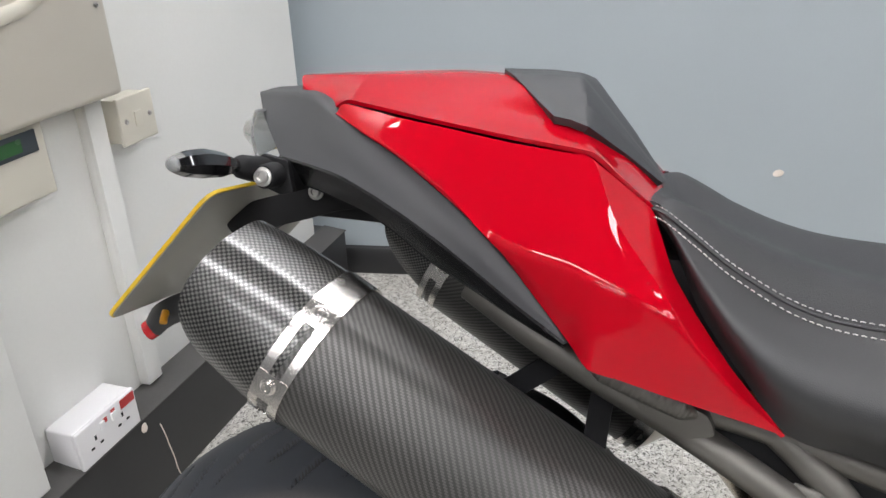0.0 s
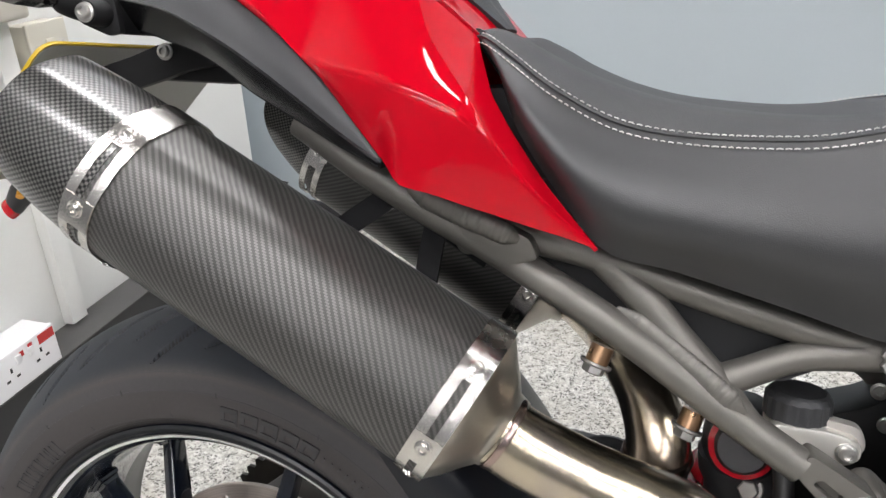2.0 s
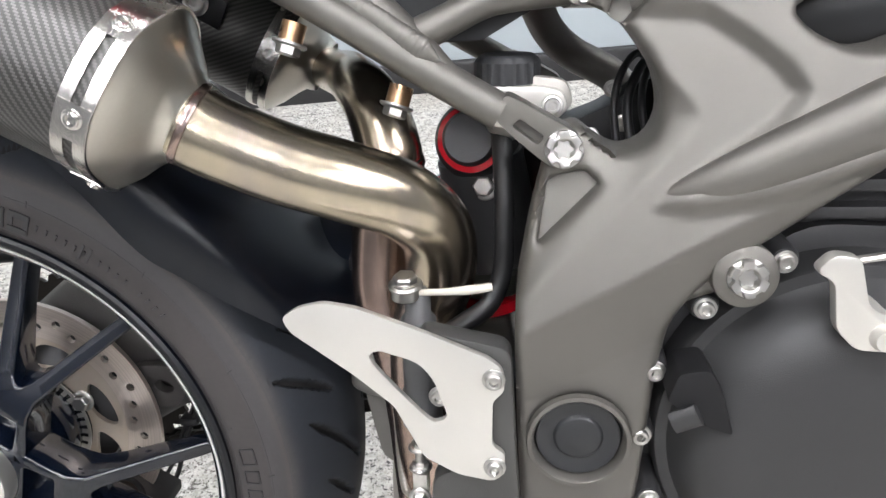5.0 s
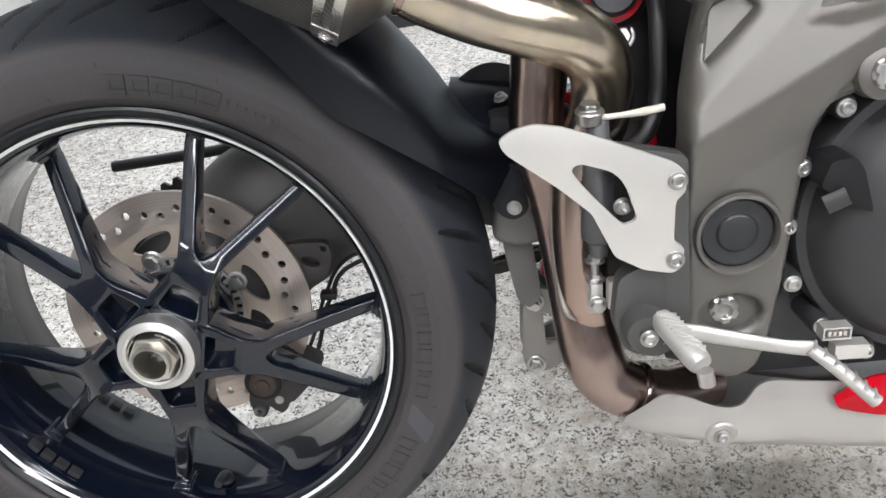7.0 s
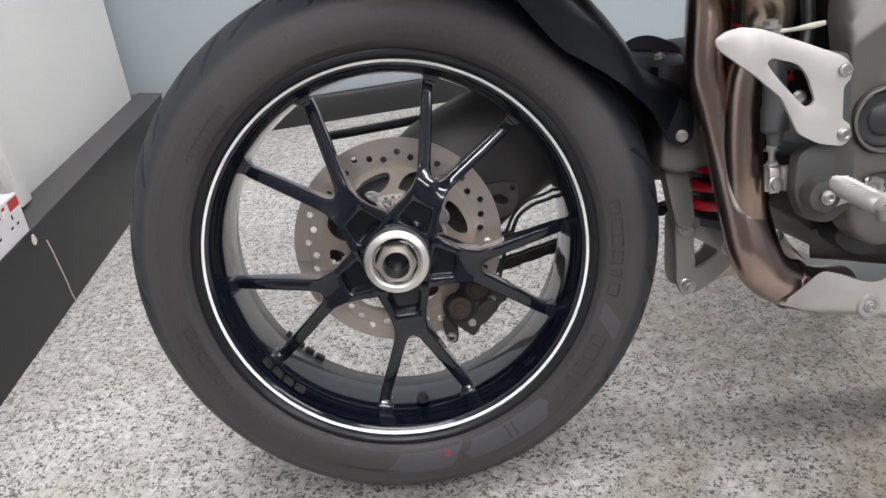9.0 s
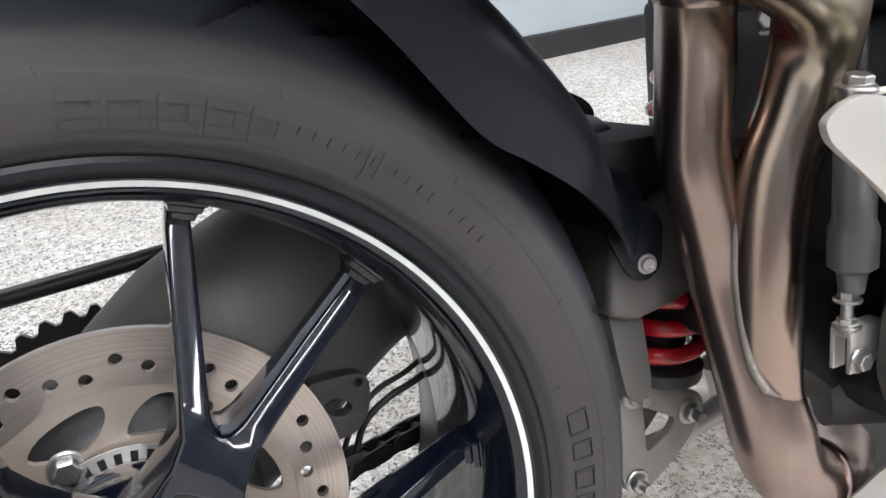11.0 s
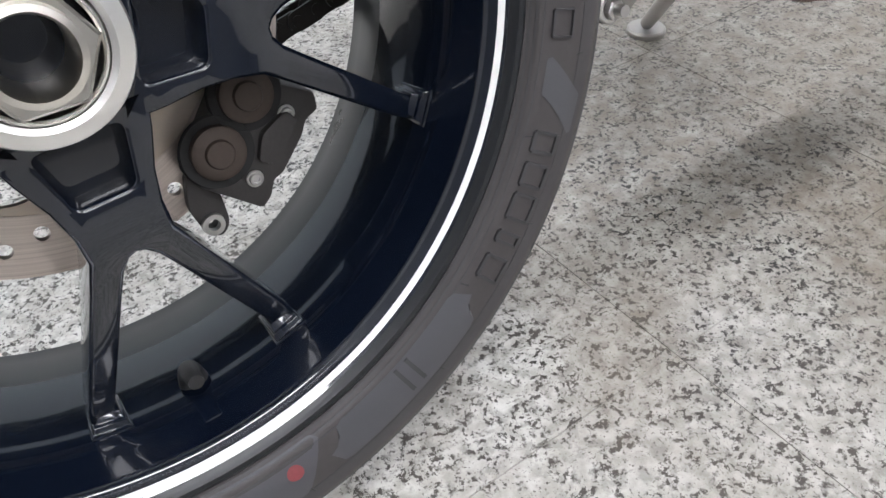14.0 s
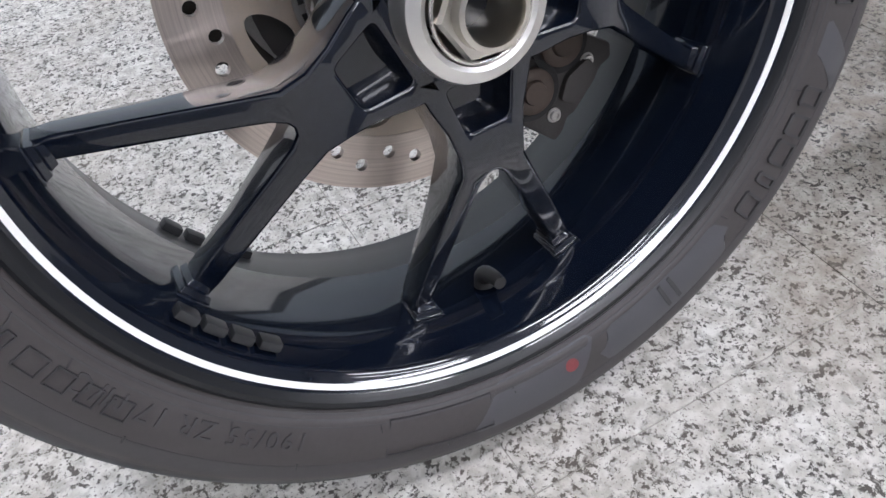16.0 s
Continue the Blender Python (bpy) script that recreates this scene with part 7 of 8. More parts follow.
def rear_brake():
    r = Vector((0.4545, -0.082, 0.3180))
    bm = bmesh.new()
    rings = []
    for rr, z, rib in ((0.0, 0.0235, 0), (0.0165, 0.0235, 0), (0.0188, 0.0222, 0), (0.0205, 0.019, 1), (0.0208, 0.006, 1), (0.0200, 0.004, 0)):
        rings.append([bm.verts.new(r + Vector(((rr + (0.0009 if rib and k % 4 < 2 else 0)) * math.cos(2 * math.pi * k / 72), (rr + (0.0009 if rib and k % 4 < 2 else 0)) * math.sin(2 * math.pi * k / 72), z))) for k in range(72)])
    ring_faces(bm, rings, True)
    c = part("reservoir_cap", bm, BLACK_TEX, BIKE, "ribbed black brake fluid reservoir cap", 25)
    bm = bmesh.new()
    lathe(bm, [(0.0190, 0.0045), (0.0205, 0.0035), (0.0195, -0.012), (0.0130, -0.026), (0.0060, -0.032), (0.0, -0.032)], 36, r, axis="z")
    part("reservoir", bm, SILVER, c, "dull silver reservoir body")
    bm = bmesh.new()
    flat_plate(bm, rounded([(0.437, 0.3235), (0.474, 0.3235), (0.490, 0.3200), (0.493, 0.3080), (0.484, 0.3010), (0.470, 0.3040), (0.458, 0.2960), (0.440, 0.2990)], 0.005), -0.104, -0.092)
    soften(bm, 0.002)
    part("body_casting", bm, SILVER, c, "dull silver casting with a bolted lug")
    bm = bmesh.new()
    flat_plate(bm, rounded([(0.462, 0.330), (0.492, 0.326), (0.497, 0.311), (0.486, 0.300), (0.466, 0.306)], 0.006), -0.096, -0.086)
    soften(bm, 0.002)
    part("reservoir_bracket", bm, PAN, c, "silver bracket")
    placed("bolt", SOCKET_BOLT, c, facing((0.4830, -0.1045, 0.3110), (0, -1, 0.1)))
    bm = bmesh.new()
    tube(bm, [(0.4500, -0.084, 0.292), (0.4520, -0.098, 0.268), (0.4525, -0.105, 0.230), (0.4510, -0.108, 0.200), (0.4420, -0.116, 0.180), (0.4250, -0.126, 0.170), (0.4130, -0.134, 0.164)], 0.0068, 14, 6)
    part("fluid_hose", bm, HOSE, BIKE, "thick black fluid hose")
    # master cylinder
    bm = bmesh.new()
    lathe(bm, [(0.0, 0.205), (0.006, 0.205), (0.0085, 0.200), (0.0085, 0.188), (0.0115, 0.184), (0.0115, 0.135), (0.0135, 0.130), (0.0135, 0.108), (0.0085, 0.104), (0.0070, 0.092), (0.0, 0.092)], 24, (0.3985, -0.148, 0), axis="z")
    m = part("master_cylinder", bm, CYLINDER, BIKE, "grey rear brake master cylinder")
    placed("banjo_bolt", HEX_BOLT, m, facing((0.3920, -0.1520, 0.2080), (0, -0.2, 1)))
    bm = bmesh.new()
    lathe(bm, [(0.0075, -0.006), (0.0092, -0.005), (0.0092, 0.005), (0.0075, 0.006)], 20, (0.3920, -0.1520, 0.2050), axis="z")
    part("banjo", bm, CHROME, m)
    bm = bmesh.new()
    tube(bm, [(0.3950, -0.1530, 0.2040), (0.4150, -0.1530, 0.2045), (0.4320, -0.1530, 0.2060), (0.4460, -0.1510, 0.2075)], 0.003, 10, 4, radii=[0.0023, 0.0021, 0.0031, 0.0027])
    part("switch_lead", bm, CREAM, m, "cream brake light switch lead")
    bm = bmesh.new()
    tube(bm, [(0.3955, -0.148, 0.094), (0.3955, -0.148, 0.070)], 0.0036, 10, 1)
    part("push_rod", bm, CHROME, m)
    for z, rr in ((0.090, 0.0078), (0.074, 0.0066)):
        placed("lock_nut", HEX_SMALL, m, facing((0.3955, -0.148, z - 0.003), (0, 0, 1)))
    bm = bmesh.new()
    for s in (-1, 1):
        block(bm, (0.3905, -0.148 + s * 0.0055 - 0.0016, 0.044), (0.4005, -0.148 + s * 0.0055 + 0.0016, 0.070))
    block(bm, (0.3905, -0.1535, 0.066), (0.4005, -0.1425, 0.074))
    soften(bm, 0.001)
    part("clevis", bm, SILVER, m, "plated steel clevis")
    placed("clevis_pin", HEX_SMALL, m, facing((0.3955, -0.1565, 0.0530), (0, -1, 0)))
    bm = bmesh.new()
    block(bm, (0.405, -0.152, 0.044), (0.424, -0.140, 0.070))
    soften(bm, 0.003)
    part("pedal_arm", bm, SILVER, m)


rear_brake()


# ---- rider's footrest, heel plate and brake pedal
def footrest():
    bm = bmesh.new()
    outline = [(0.3225, 0.2025), (0.3330, 0.2090), (0.3480, 0.2120), (0.3670, 0.2085), (0.4050, 0.1935), (0.4450, 0.1765), (0.4535, 0.1690), (0.4545, 0.1545), (0.4470, 0.1475), (0.4465, 0.1160), (0.4545, 0.1110), (0.4540, 0.0960), (0.4470, 0.0905), (0.4250, 0.0950), (0.4040, 0.1070), (0.3950, 0.1260), (0.3870, 0.1430), (0.3640, 0.1640), (0.3270, 0.1930)]
    hole = [(0.3735, 0.1760), (0.3790, 0.1805), (0.3880, 0.1780), (0.4020, 0.1725), (0.4110, 0.1620), (0.4160, 0.1480), (0.4190, 0.1370), (0.4140, 0.1330), (0.4080, 0.1340), (0.3950, 0.1480), (0.3830, 0.1620)]
    flat_plate(bm, rounded(outline, 0.004, 3), -0.1870, -0.1825, [smooth2(hole, 3)])
    soften(bm, 0.0008, 2)
    for v in bm.verts:
        v.co.y += -0.10 * max(0, 0.40 - v.co.x) * 0.4
    h = part("heel_guard", bm, SILVER, BIKE, "satin silver aluminium heel guard", 30)
    for z in (0.1630, 0.1015):
        placed("bolt", SOCKET_BOLT, h, facing((0.4480, -0.1875, z), (0, -1, 0)))
    bm = bmesh.new()
    flat_plate(bm, rounded([(0.402, 0.190), (0.458, 0.178), (0.462, 0.090), (0.466, 0.030), (0.440, 0.012), (0.414, 0.020), (0.404, 0.045), (0.408, 0.085), (0.440, 0.100), (0.440, 0.155), (0.402, 0.172)], 0.008), -0.178, -0.160)
    soften(bm, 0.003)
    hg = part("footrest_hanger", bm, HANGER, BIKE, "grey cast footrest hanger")
    placed("bolt", SOCKET_BOLT, hg, facing((0.4130, -0.1690, 0.1400), (0, -1, 0)))
    bm = bmesh.new()
    lathe(bm, [(0.0, -0.200), (0.0060, -0.200), (0.0065, -0.196), (0.0150, -0.195), (0.0175, -0.190), (0.0180, -0.165)], 32, (0.4270, 0, 0.0440))
    part("pivot_boss", bm, HANGER, hg)
    placed("pivot_bolt", SOCKET_BOLT, hg, facing((0.4270, -0.2000, 0.0440), (0, -1, 0)))
    # peg sticking out, with a serrated top
    bm = bmesh.new()
    a, b_ = Vector((0.4370, -0.1900, 0.0560)), Vector((0.4560, -0.2350, 0.0400))
    tube(bm, [a, a.lerp(b_, 0.2), a.lerp(b_, 0.85), b_], 0.01, 16, 3, radii=[0.0080, 0.0096, 0.0096, 0.0080])
    fp = part("footpeg", bm, PEDAL, BIKE, "silver aluminium footpeg with serrated top")
    d = (b_ - a).normalized()
    for k in range(9):
        bm = bmesh.new()
        c = a.lerp(b_, 0.16 + 0.085 * k) + Vector((0, 0, 0.0082))
        block(bm, (-0.0072, -0.0012, -0.0022), (0.0072, 0.0012, 0.0020))
        o = part("serration", bm, PEDAL, fp)
        o.matrix_local = Matrix.Translation(c) @ pose(0, 0, 0, -14, 0, -18)
    bm = bmesh.new()
    tube(bm, [b_ + Vector((0.001, -0.004, -0.002)), b_ + Vector((0.003, -0.005, -0.013))], 0.0060, 14, 1)
    part("hero_blob", bm, CHROME, fp)
    # brake pedal
    bm = bmesh.new()
    tube(bm, [(0.4260, -0.186, 0.0360), (0.4550, -0.190, 0.0420), (0.4900, -0.192, 0.0345), (0.5300, -0.192, 0.0245), (0.5520, -0.194, 0.0220)], 0.008, 14, 5, radii=[0.0095, 0.0070, 0.0064, 0.0058, 0.0066], flat=((0, 1, 0), 0.6))
    pd = part("brake_pedal", bm, PEDAL, BIKE, "silver aluminium rear brake pedal")
    bm = bmesh.new()
    tube(bm, [(0.5500, -0.1960, 0.0230), (0.5650, -0.2060, 0.0120), (0.5920, -0.2200, -0.0120)], 0.0058, 12, 3, flat=((0, 0, 1), 0.9))
    part("toe_piece", bm, PEDAL, pd)
    for k in range(7):
        bm = bmesh.new()
        c = Vector((0.5520, -0.1980, 0.0270)).lerp(Vector((0.5900, -0.2195, -0.0050)), k / 6)
        block(bm, (-0.001, -0.0065, -0.0012), (0.001, 0.0065, 0.0018))
        o = part("serration", bm, PEDAL, pd)
        o.matrix_local = Matrix.Translation(c) @ pose(0, 0, 0, 0, 35, -20)


footrest()


# ---- belly pan and engine
def lower_body():
    bm = bmesh.new()
    up = [(0.4270, -0.118, -0.0850), (0.4420, -0.126, -0.0690), (0.4580, -0.132, -0.0545), (0.4760, -0.134, -0.0570), (0.5030, -0.136, -0.0680), (0.5240, -0.137, -0.0670), (0.5430, -0.138, -0.0440), (0.5900, -0.139, -0.0470), (0.7000, -0.140, -0.0560), (0.8000, -0.138, -0.062)]
    mid = [(0.4245, -0.118, -0.0915), (0.4420, -0.129, -0.0890), (0.4640, -0.136, -0.0820), (0.4850, -0.138, -0.0860), (0.5080, -0.139, -0.0920), (0.5400, -0.140, -0.0950), (0.5640, -0.142, -0.0850), (0.6020, -0.143, -0.0880), (0.7000, -0.144, -0.0940), (0.8000, -0.142, -0.098)]
    low = [(0.4260, -0.108, -0.0930), (0.4480, -0.118, -0.1000), (0.4720, -0.124, -0.1060), (0.4950, -0.126, -0.1090), (0.5150, -0.127, -0.1120), (0.5450, -0.128, -0.1160), (0.5720, -0.129, -0.1190), (0.6100, -0.130, -0.1230), (0.7000, -0.130, -0.1290), (0.8000, -0.128, -0.133)]
    bot = [(x + 0.075 * (1 - i / 9), -0.06, z - 0.008) for i, (x, y, z) in enumerate(low)]
    grid(bm, [up, mid, low, bot, [(x + 0.11 * (1 - i / 9), 0.10, z) for i, (x, y, z) in enumerate(low)]], 6, 5)
    thicken(bm, 0.003)
    bp = part("belly_pan", bm, PAN, BIKE, "silver painted belly pan", 60)
    bm = bmesh.new()
    lathe(bm, [(0.0080, 0.0010), (0.0125, 0.0006), (0.0140, -0.001), (0.0145, -0.004)], 28, axis="z")
    o = part("bolt_dish", bm, PAN, bp)
    o.matrix_local = facing((0.5075, -0.1402, -0.0960), (0, -1, -0.1))
    placed("bolt", SOCKET_BOLT, bp, facing((0.5075, -0.1405, -0.0960), (0, -1, -0.1)))
    bm = bmesh.new()
    rows = [[(0.598, -0.147, -0.0580), (0.620, -0.150, -0.0400), (0.650, -0.152, -0.0330), (0.760, -0.150, -0.022)], [(0.600, -0.1485, -0.0640), (0.622, -0.153, -0.0560), (0.652, -0.154, -0.0560), (0.760, -0.152, -0.052)], [(0.604, -0.147, -0.0700), (0.624, -0.150, -0.0740), (0.654, -0.151, -0.0780), (0.760, -0.150, -0.085)]]
    grid(bm, rows, 6, 6)
    thicken(bm, 0.003)
    part("red_trim", bm, RED, bp, "glossy red trim piece", 60)
    # engine block and covers
    bm = bmesh.new()
    flat_plate(bm, rounded([(0.470, -0.020), (0.500, -0.046), (0.560, -0.046), (0.860, -0.040), (0.860, 0.230), (0.640, 0.240), (0.600, 0.210), (0.560, 0.180), (0.530, 0.100), (0.520, 0.02)], 0.02), -0.120, 0.110)
    soften(bm, 0.006)
    en = part("engine", bm, ENGINE, BIKE, "dark painted engine with round side cover")
    bm = bmesh.new()
    cx, cz = 0.668, 0.105
    lathe(bm, [(0.0, -0.184), (0.040, -0.184), (0.072, -0.182), (0.090, -0.177), (0.100, -0.168), (0.106, -0.155), (0.110, -0.150), (0.117, -0.149), (0.119, -0.146), (0.119, -0.110)], 72, (cx, 0, cz))
    cv = part("clutch_cover", bm, COVER, en, "satin black round engine cover", 40)
    for x, z in ((0.5735, 0.1980), (0.5465, 0.1550), (0.5400, 0.1090), (0.5480, 0.0600), (0.6120, -0.0060), (0.6160, 0.2280), (0.575, 0.020)):
        bm = bmesh.new()
        lathe(bm, [(0.0, -0.158), (0.0078, -0.158), (0.0092, -0.154), (0.0098, -0.110)], 20, (x, 0, z))
        part("bolt_boss", bm, ENGINE, cv)
        placed("cover_bolt", SOCKET_BOLT, cv, facing((x, -0.1585, z), (0, -1, 0)))
    bm = bmesh.new()
    flat_plate(bm, rounded([(0.5564, 0.1662), (0.5736, 0.1689), (0.5808, 0.1579), (0.591, 0.125), (0.572, 0.1322), (0.5504, 0.1478)], 0.004), -0.1825, -0.150)
    soften(bm, 0.002)
    part("cover_pocket", bm, MATT_BLACK, cv, "black moulded pocket round the oil plug")
    bm = bmesh.new()
    tube(bm, [(0.5544, -0.184, 0.1342), (0.5686, -0.186, 0.1416)], 0.0075, 14, 1, flat=((0, 1, 0), 0.5))
    part("oil_plug", bm, COVER, cv)
    for x0, x1, z0, z1 in ((0.5660, 0.5880, 0.0190, 0.0300), (0.5770, 0.6030, 0.0010, 0.0135)):
        bm = bmesh.new()
        rim = [(x0, z0), (x1, z0), (x1, z1), (x0, z1)]
        inner = [(x0 + 0.0015, z0 + 0.0015), (x1 - 0.0015, z0 + 0.0015), (x1 - 0.0015, z1 - 0.0015), (x0 + 0.0015, z1 - 0.0015)]
        flat_plate(bm, rim, -0.1800, -0.168, [inner] if z0 > 0.01 else [])
        st = part("cover_badge", bm, SILVER, cv, "small silver badge with bars")
        if z0 > 0.01:
            for k in range(4):
                bm = bmesh.new()
                xx = x0 + 0.004 + 0.0040 * k
                block(bm, (xx, -0.1798, z0 + 0.0035), (xx + 0.0024, -0.170, z1 - 0.0035))
                part("badge_bar", bm, SILVER, st)
    # clutch lever arm
    bm = bmesh.new()
    flat_plate(bm, rounded([(0.619, 0.236), (0.628, 0.246), (0.642, 0.244), (0.650, 0.215), (0.676, 0.206), (0.680, 0.188), (0.646, 0.190), (0.634, 0.202), (0.630, 0.230)], 0.005), -0.196, -0.186)
    soften(bm, 0.002)
    la = part("clutch_arm", bm, SILVER, BIKE, "silver clutch release arm")
    bm = bmesh.new()
    lathe(bm, [(0.0, -0.202), (0.0060, -0.202), (0.0075, -0.198), (0.0080, -0.182), (0.0110, -0.180), (0.0110, -0.150)], 24, (0.6590, 0, 0.1985))
    part("arm_boss", bm, SILVER, la)
    bm = bmesh.new()
    tube(bm, [(0.636, -0.190, 0.240), (0.680, -0.188, 0.246), (0.740, -0.18, 0.25)], 0.0024, 8, 3)
    part("clutch_cable", bm, CHROME, la)
    # cylinder fins and ducting behind the frame
    bm = bmesh.new()
    block(bm, (0.625, -0.115, 0.235), (0.86, 0.11, 0.33))
    soften(bm, 0.01)
    part("cylinder", bm, ENGINE, en)
    for k in range(4):
        bm = bmesh.new()
        block(bm, (0.618, -0.128, 0.244 + 0.017 * k), (0.86, -0.1, 0.252 + 0.017 * k))
        soften(bm, 0.002)
        part("fin", bm, ENGINE, en)
    bm = bmesh.new()
    tube(bm, [(0.600, -0.10, 0.362), (0.650, -0.118, 0.366), (0.720, -0.12, 0.376)], 0.024, 16, 4, flat=((0, 1, 0), 0.6))
    part("intake_duct", bm, BLACK_SATIN, en, "black plastic duct")
    # gearbox underside and oil pan
    bm = bmesh.new()
    flat_plate(bm, smooth2([(0.395, 0.030), (0.440, 0.005), (0.470, -0.020), (0.500, -0.055), (0.540, -0.058), (0.700, -0.050), (0.700, 0.04), (0.500, 0.060), (0.420, 0.070)], 4), -0.080, 0.10)
    soften(bm, 0.006)
    part("gearbox", bm, DARK_CASE, en, "oily black gearbox underside")
    bm = bmesh.new()
    tube(bm, [(0.482, -0.06, -0.034), (0.51, -0.075, -0.035), (0.554, -0.085, -0.042), (0.624, -0.09, -0.053)], 0.025, 20, 4)
    part("shaft_housing", bm, DUSTY, en, "dusty grey cast shaft housing", 60)
    # cables in the gap under the seat hinge
    for pts, r in (([(0.560, 0.00, 0.325), (0.545, -0.02, 0.334), (0.532, -0.04, 0.322), (0.527, -0.05, 0.300), (0.530, -0.06, 0.270)], 0.0028), ([(0.566, 0.00, 0.318), (0.552, -0.02, 0.328), (0.541, -0.04, 0.318), (0.536, -0.05, 0.300), (0.540, -0.06, 0.270)], 0.0034), ([(0.572, 0.02, 0.330), (0.560, -0.01, 0.330), (0.550, -0.03, 0.318), (0.546, -0.05, 0.300), (0.552, -0.06, 0.270)], 0.0028)):
        bm = bmesh.new()
        tube(bm, pts, r, 10, 5)
        part("cable", bm, HOSE, BIKE, "black cable behind the frame")
    bm = bmesh.new()
    flat_plate(bm, smooth2([(0.440, 0.385), (0.500, 0.395), (0.560, 0.392), (0.600, 0.400), (0.600, 0.430), (0.440, 0.430)], 4), -0.085, 0.085)
    soften(bm, 0.006)
    part("air_box", bm, BLACK_SATIN, BIKE, "black plastic box between seat and frame")
    # near-black crankcase stand-in, added to darken gaps past the shock and frame window
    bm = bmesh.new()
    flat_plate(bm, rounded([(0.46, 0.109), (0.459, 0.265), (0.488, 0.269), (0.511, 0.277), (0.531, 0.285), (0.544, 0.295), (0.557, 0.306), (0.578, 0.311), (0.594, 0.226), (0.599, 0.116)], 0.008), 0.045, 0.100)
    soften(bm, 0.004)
    part("crankcase_filler", bm, DARK_CASE, en, "near-black plate added for the back of the crankcase")
    for x, z in ((0.536, 0.300), (0.545, 0.272), (0.520, 0.262)):
        placed("case_bolt", SOCKET_BOLT, en, facing((x, 0.0445, z), (-0.2, -1, 0.1)))
    bm = bmesh.new()
    tube(bm, [(0.470, 0.060, 0.375), (0.485, 0.075, 0.345), (0.505, 0.085, 0.325), (0.540, 0.090, 0.305), (0.560, 0.09, 0.28)], 0.014, 14, 5)
    part("hanger_arm", bm, CAST, BIKE, "dark grey far frame arm")
    bm = bmesh.new()
    block(bm, (0.535, -0.088, 0.395), (0.84, 0.088, 0.500))
    soften(bm, 0.008)
    part("tank_base", bm, MATT_BLACK, BIKE, "matt black plastic under the tank")
    # tank edge above the frame
    bm = bmesh.new()
    rows = [[(0.532, -0.098, 0.4280), (0.560, -0.104, 0.4400), (0.620, -0.110, 0.4640), (0.720, -0.112, 0.4960)], [(0.534, -0.100, 0.4240), (0.562, -0.107, 0.4360), (0.622, -0.113, 0.4600), (0.720, -0.115, 0.4920)]]
    grid(bm, rows, 6, 3)
    thicken(bm, 0.008)
    part("tank_trim", bm, RED, BIKE, "glossy red tank edge", 60)
    bm = bmesh.new()
    tube(bm, [(0.530, -0.112, 0.3990), (0.552, -0.120, 0.4030), (0.605, -0.130, 0.4220), (0.705, -0.135, 0.4620)], 0.009, 14, 4, radii=[0.0015, 0.0055, 0.0075, 0.008])
    part("tank_rail", bm, FRAME_WORN, BIKE, "dull silver rail below the tank")
    # side stand on the far side
    bm = bmesh.new()
    tube(bm, [(0.510, 0.085, -0.070), (0.579, 0.150, -0.150), (0.635, 0.228, -0.202), (0.674, 0.288, -0.2395)], 0.0085, 14, 4)
    ss = part("side_stand", bm, PAN, BIKE, "grey steel side stand")
    bm = bmesh.new()
    lathe(bm, [(0.0, 0.004), (0.022, 0.004), (0.024, 0.002), (0.024, -0.003), (0.0, -0.003)], 28, axis="z")
    o = part("stand_foot", bm, PAN, ss)
    o.matrix_local = pose(0.6777, 0.2941, -0.2501, -LEAN)


lower_body()


# ---- moulded marks on the tyre wall
def tyre_point(r, ang, lift=0.0):
    """A point on the near side wall."""
    table = [(0.2300, -0.0795), (0.2335, -0.0822), (0.2370, -0.0855), (0.2440, -0.0880), (0.2545, -0.0888), (0.2650, -0.0872), (0.2740, -0.0844), (0.2805, -0.0808), (0.2860, -0.0760)]
    y = table[-1][1]
    for (r0, y0), (r1, y1) in zip(table, table[1:]):
        if r0 <= r <= r1:
            y = y0 + (y1 - y0) * (r - r0) / (r1 - r0)
            break
    return Vector((r * math.cos(ang), y - lift, r * math.sin(ang)))


def wall_strip(bm, pts, w, lift=0.0017, depth=0.0022):
    """A raised line on the side wall; pts: (radius, angle in degrees)."""
    n = len(pts)
    rows = []
    for i, (r, a) in enumerate(pts):
        p0, p1 = pts[max(i - 1, 0)], pts[min(i + 1, n - 1)]
        dr, da = p1[0] - p0[0], radians(p1[1] - p0[1]) * r
        l = math.hypot(dr, da) or 1
        nr, na = -da / l * w / 2, dr / l * w / 2
        q = [tyre_point(r + s * nr, radians(a) + s * na / r, lift) for s in (-1, 1)]
        rows.append([bm.verts.new(q[0]), bm.verts.new(q[1]), bm.verts.new(q[1] + Vector((0, depth, 0))), bm.verts.new(q[0] + Vector((0, depth, 0)))])
    ring_faces(bm, rows, True, True, True)


def glyph_box(bm, r0, r1, a0, a1, w):
    """A plain raised rectangle."""
    n = max(2, int((a1 - a0) / 1.2))
    top = [(r1, a0 + (a1 - a0) * k / n) for k in range(n + 1)]
    low = [(r0, a1 - (a1 - a0) * k / n) for k in range(n + 1)]
    wall_strip(bm, top, w)
    wall_strip(bm, low, w)
    wall_strip(bm, [(r0, a0), (r1, a0)], w)
    wall_strip(bm, [(r0, a1), (r1, a1)], w)


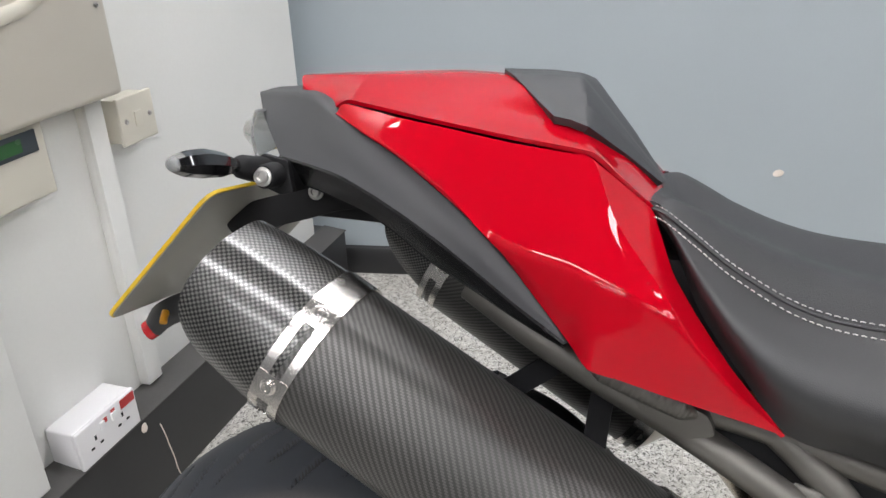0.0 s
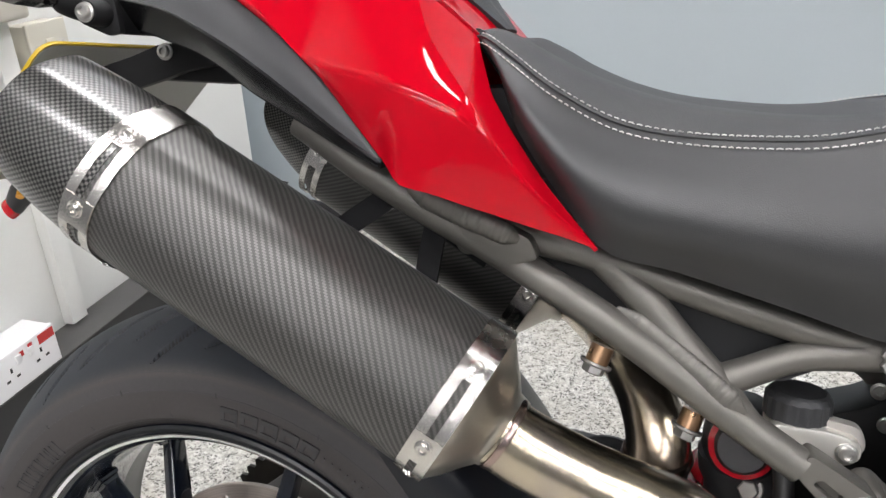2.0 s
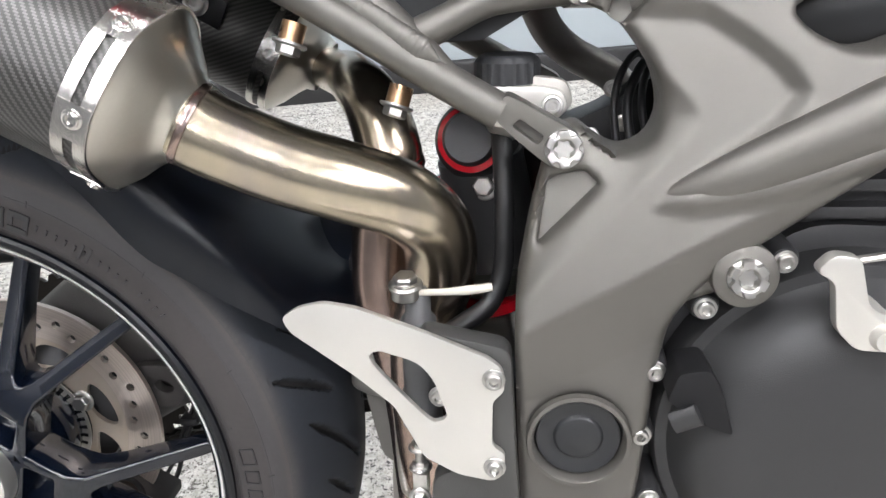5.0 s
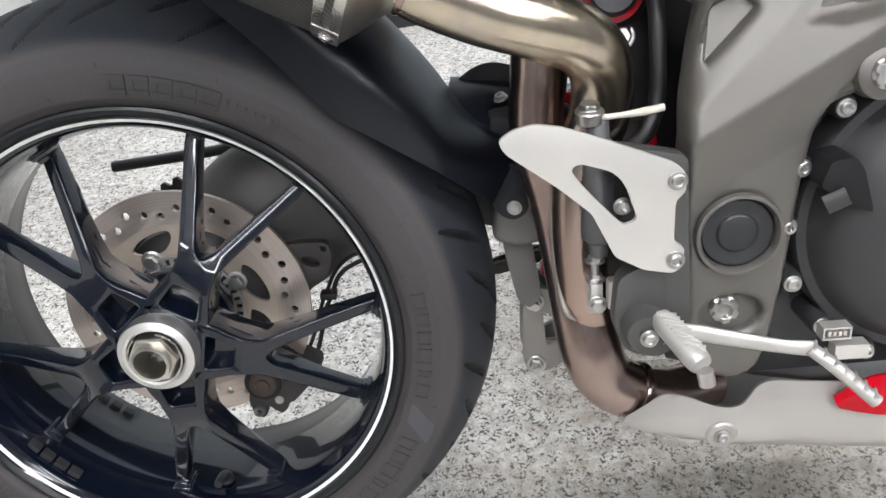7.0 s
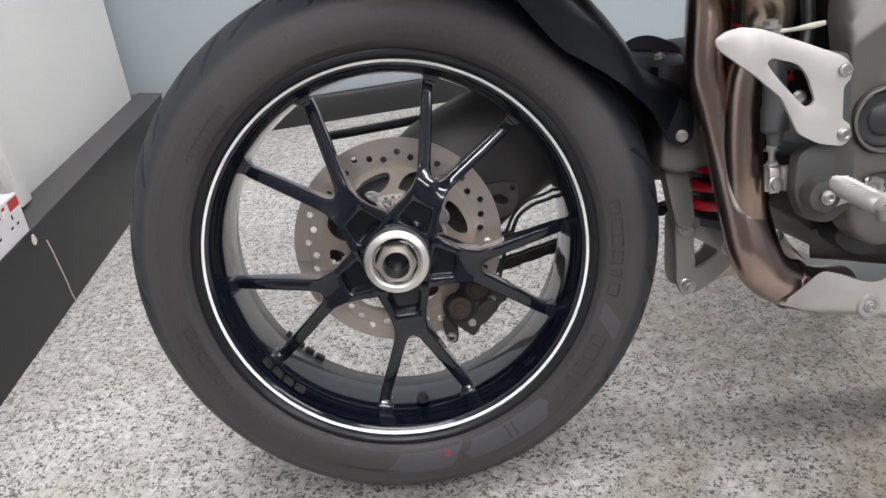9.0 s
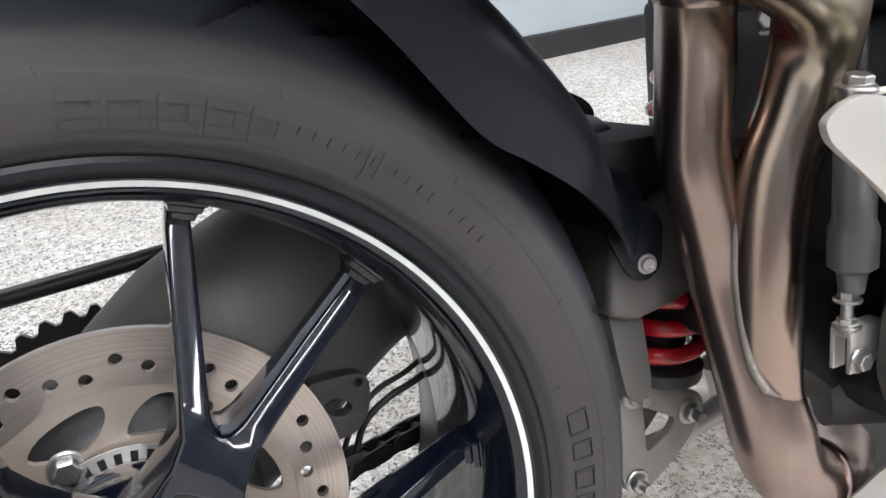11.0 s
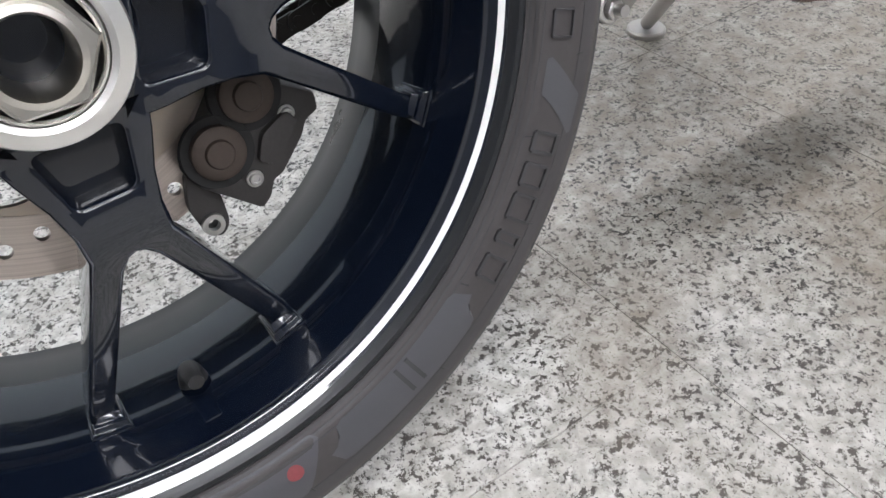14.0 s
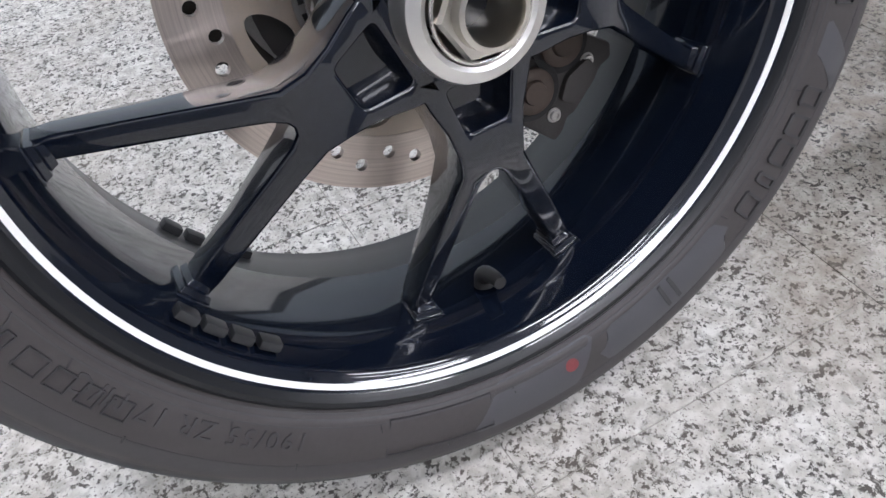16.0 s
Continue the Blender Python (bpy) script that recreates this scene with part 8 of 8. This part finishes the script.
def patch_on_wall(bm, outline, lift):
    """A smooth moulded panel, outline of (radius, degrees) as matched inner and outer lines."""
    inner, outer = outline
    rows = []
    for (r0, a0), (r1, a1) in zip(inner, outer):
        rows.append([bm.verts.new(tyre_point(r0 + (r1 - r0) * k / 4, radians(a0 + (a1 - a0) * k / 4), lift)) for k in range(5)])
    for a, b_ in zip(rows, rows[1:]):
        for i in range(4):
            bm.faces.new((a[i], a[i + 1], b_[i + 1], b_[i]))


def text_on_wall(txt, r, a_mid, size, spread, flipped):
    cu = bpy.data.curves.new("writing", "FONT")
    cu.body, cu.size, cu.align_x, cu.align_y, cu.resolution_u = txt, size, "CENTER", "CENTER", 2
    cu.space_character = spread
    tmp = bpy.data.objects.new("writing", cu)
    me = bpy.data.meshes.new_from_object(tmp)
    bm = bmesh.new()
    bm.from_mesh(me)
    bpy.data.objects.remove(tmp)
    bpy.data.meshes.remove(me)
    bmesh.ops.subdivide_edges(bm, edges=[e for e in bm.edges if e.calc_length() > 0.004], cuts=2)
    s = -1 if flipped else 1
    for v in bm.verts:
        x, y = v.co.x, v.co.y
        v.co = tyre_point(r + s * y, radians(a_mid) - s * x / r, 0.0006)
    ex = bmesh.ops.extrude_face_region(bm, geom=list(bm.faces))
    bmesh.ops.translate(bm, vec=(0, -0.0007, 0), verts=[g for g in ex["geom"] if isinstance(g, bmesh.types.BMVert)])
    return bm


def tyre_marks():
    # rows of raised boxes stand for the maker's names
    for a_mid, n, r0, r1, pitch, w in ((-3.5, 6, 0.2430, 0.2550, 4.4, 0.0010), (-37.7, 5, 0.2440, 0.2595, 4.3, 0.0020), (139.5, 7, 0.2360, 0.2510, 2.5, 0.0014), (76.0, 5, 0.2400, 0.2570, 4.4, 0.0016), (203.0, 6, 0.2440, 0.2545, 3.6, 0.0008)):
        bm = bmesh.new()
        for k in range(n):
            a = a_mid + (k - (n - 1) / 2) * pitch
            h = pitch * (0.36, 0.15, 0.38, 0.33, 0.29, 0.37, 0.32)[k % 7]
            if a_mid == 76.0:
                h = pitch * 0.40
                wall_strip(bm, [(r1 - 0.0025, a - h + 2 * h * j / 4) for j in range(5)], 0.0045)
                wall_strip(bm, [(r0 + 0.0025, a - h + 2 * h * j / 4) for j in range(5)], 0.0045)
                wall_strip(bm, [(r0 + 0.001, a - h + 0.35), (r1 - 0.001, a - h + 0.35)], 0.0040)
                wall_strip(bm, [(r0 + 0.001, a + h - 0.35), (r1 - 0.001, a + h - 0.35)], 0.0040)
            else:
                glyph_box(bm, r0, r1, a - h, a + h, w)
        part("raised_lettering", bm, RUBBER_DARK, TYRE_OB, "worn raised lettering")
    for txt, r, a, size, fl in (("II", 0.2490, -63.5, 0.0270, True), ("II", 0.2490, 55.0, 0.0200, False), ("190/55 ZR 17 M/C", 0.2455, -139.0, 0.0150, False), ("(75W)", 0.2455, -168.0, 0.0140, False)):
        part("moulded_writing", text_on_wall(txt, r, a, size, 1.15, fl), RUBBER_DARK if txt == "II" and fl else RUBBER_MARK, TYRE_OB)
    # a line of fine print, too worn to read
    bm = bmesh.new()
    for k in range(14):
        a = 64 - 1.75 * k - (1.2 if k > 5 else 0) - (1.4 if k > 9 else 0)
        wall_strip(bm, [(0.2480, a), (0.2525, a - 0.15)], 0.0017)
    part("fine_print", bm, RUBBER_MARK, TYRE_OB)
    # lighter polished panels
    for a0, a1, r0, r1, sl, cut in ((-50.5, -76.0, 0.2370, 0.2620, -1.5, 0.9), (-77.5, -95.0, 0.2335, 0.2640, -4.0, 0.2), (-18.5, -23.5, 0.2420, 0.2700, -4.0, 0.2)):
        bm = bmesh.new()
        n = 24
        inner, outer = [], []
        for k in range(n + 1):
            # rounded ends
            e = min(k, n - k) / n * 12
            s = 1 - cut * (1 - math.sqrt(max(0, 1 - (1 - min(1, e)) ** 2)))
            rm, h = (r0 + r1) / 2, (r1 - r0) / 2 * s
            inner.append((rm - h, a0 + (a1 - a0) * k / n))
            outer.append((rm + h, a0 + (a1 - a0) * k / n + sl))
        patch_on_wall(bm, (inner, outer), 0.0007)
        part("smooth_panel", bm, RUBBER_PATCH, TYRE_OB, "smooth moulded panel")
    bm = bmesh.new()
    glyph_box(bm, 0.2370, 0.2610, -112.0, -96.0, 0.0007)
    part("moulded_frame", bm, RUBBER_MARK, TYRE_OB)
    bm = bmesh.new()
    n = 18
    c = (0.2452, -82.3)
    rows = [[bm.verts.new(tyre_point(c[0] + rr * math.cos(2 * math.pi * k / n), radians(c[1]) + rr * math.sin(2 * math.pi * k / n) / c[0], 0.0012)) for k in range(n)] for rr in (0.0048, 0.0022)]
    ring_faces(bm, rows, True, False, True)
    part("paint_dot", bm, DOT, TYRE_OB, "faded red paint dot")
    # fine moulding lines and vent ticks
    for r in (0.2325, 0.2350, 0.2385, 0.2640, 0.2790):
        bm = bmesh.new()
        wall_strip(bm, [(r, 3 * k) for k in range(121)], 0.0008, 0.0003)
        part("moulding_line", bm, RUBBER_MARK, TYRE_OB)
    bm = bmesh.new()
    for k in range(34):
        a = k * 360 / 34 + 3
        r = 0.2390 if k % 2 else 0.2620
        wall_strip(bm, [(r, a), (r + 0.0045, a + 0.25)], 0.0010, 0.0005)
    tagged(part("vent_ticks", bm, HOSE, TYRE_OB), kind="stuff")


tyre_marks()


# ---------------------------------------------------------------- floor tiles
def floor_tiles():
    size, gap = 0.333, 0.0005
    bm = bmesh.new()
    h = size / 2 - gap
    block(bm, (-h, -h, -0.0035), (h, h, 0.0))
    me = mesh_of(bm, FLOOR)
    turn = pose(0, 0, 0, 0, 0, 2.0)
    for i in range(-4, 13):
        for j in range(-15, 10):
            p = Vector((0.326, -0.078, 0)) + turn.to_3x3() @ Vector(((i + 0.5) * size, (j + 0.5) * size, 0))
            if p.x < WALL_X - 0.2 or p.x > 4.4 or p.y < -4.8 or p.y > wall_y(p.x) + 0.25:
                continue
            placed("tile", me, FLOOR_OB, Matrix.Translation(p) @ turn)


floor_tiles()
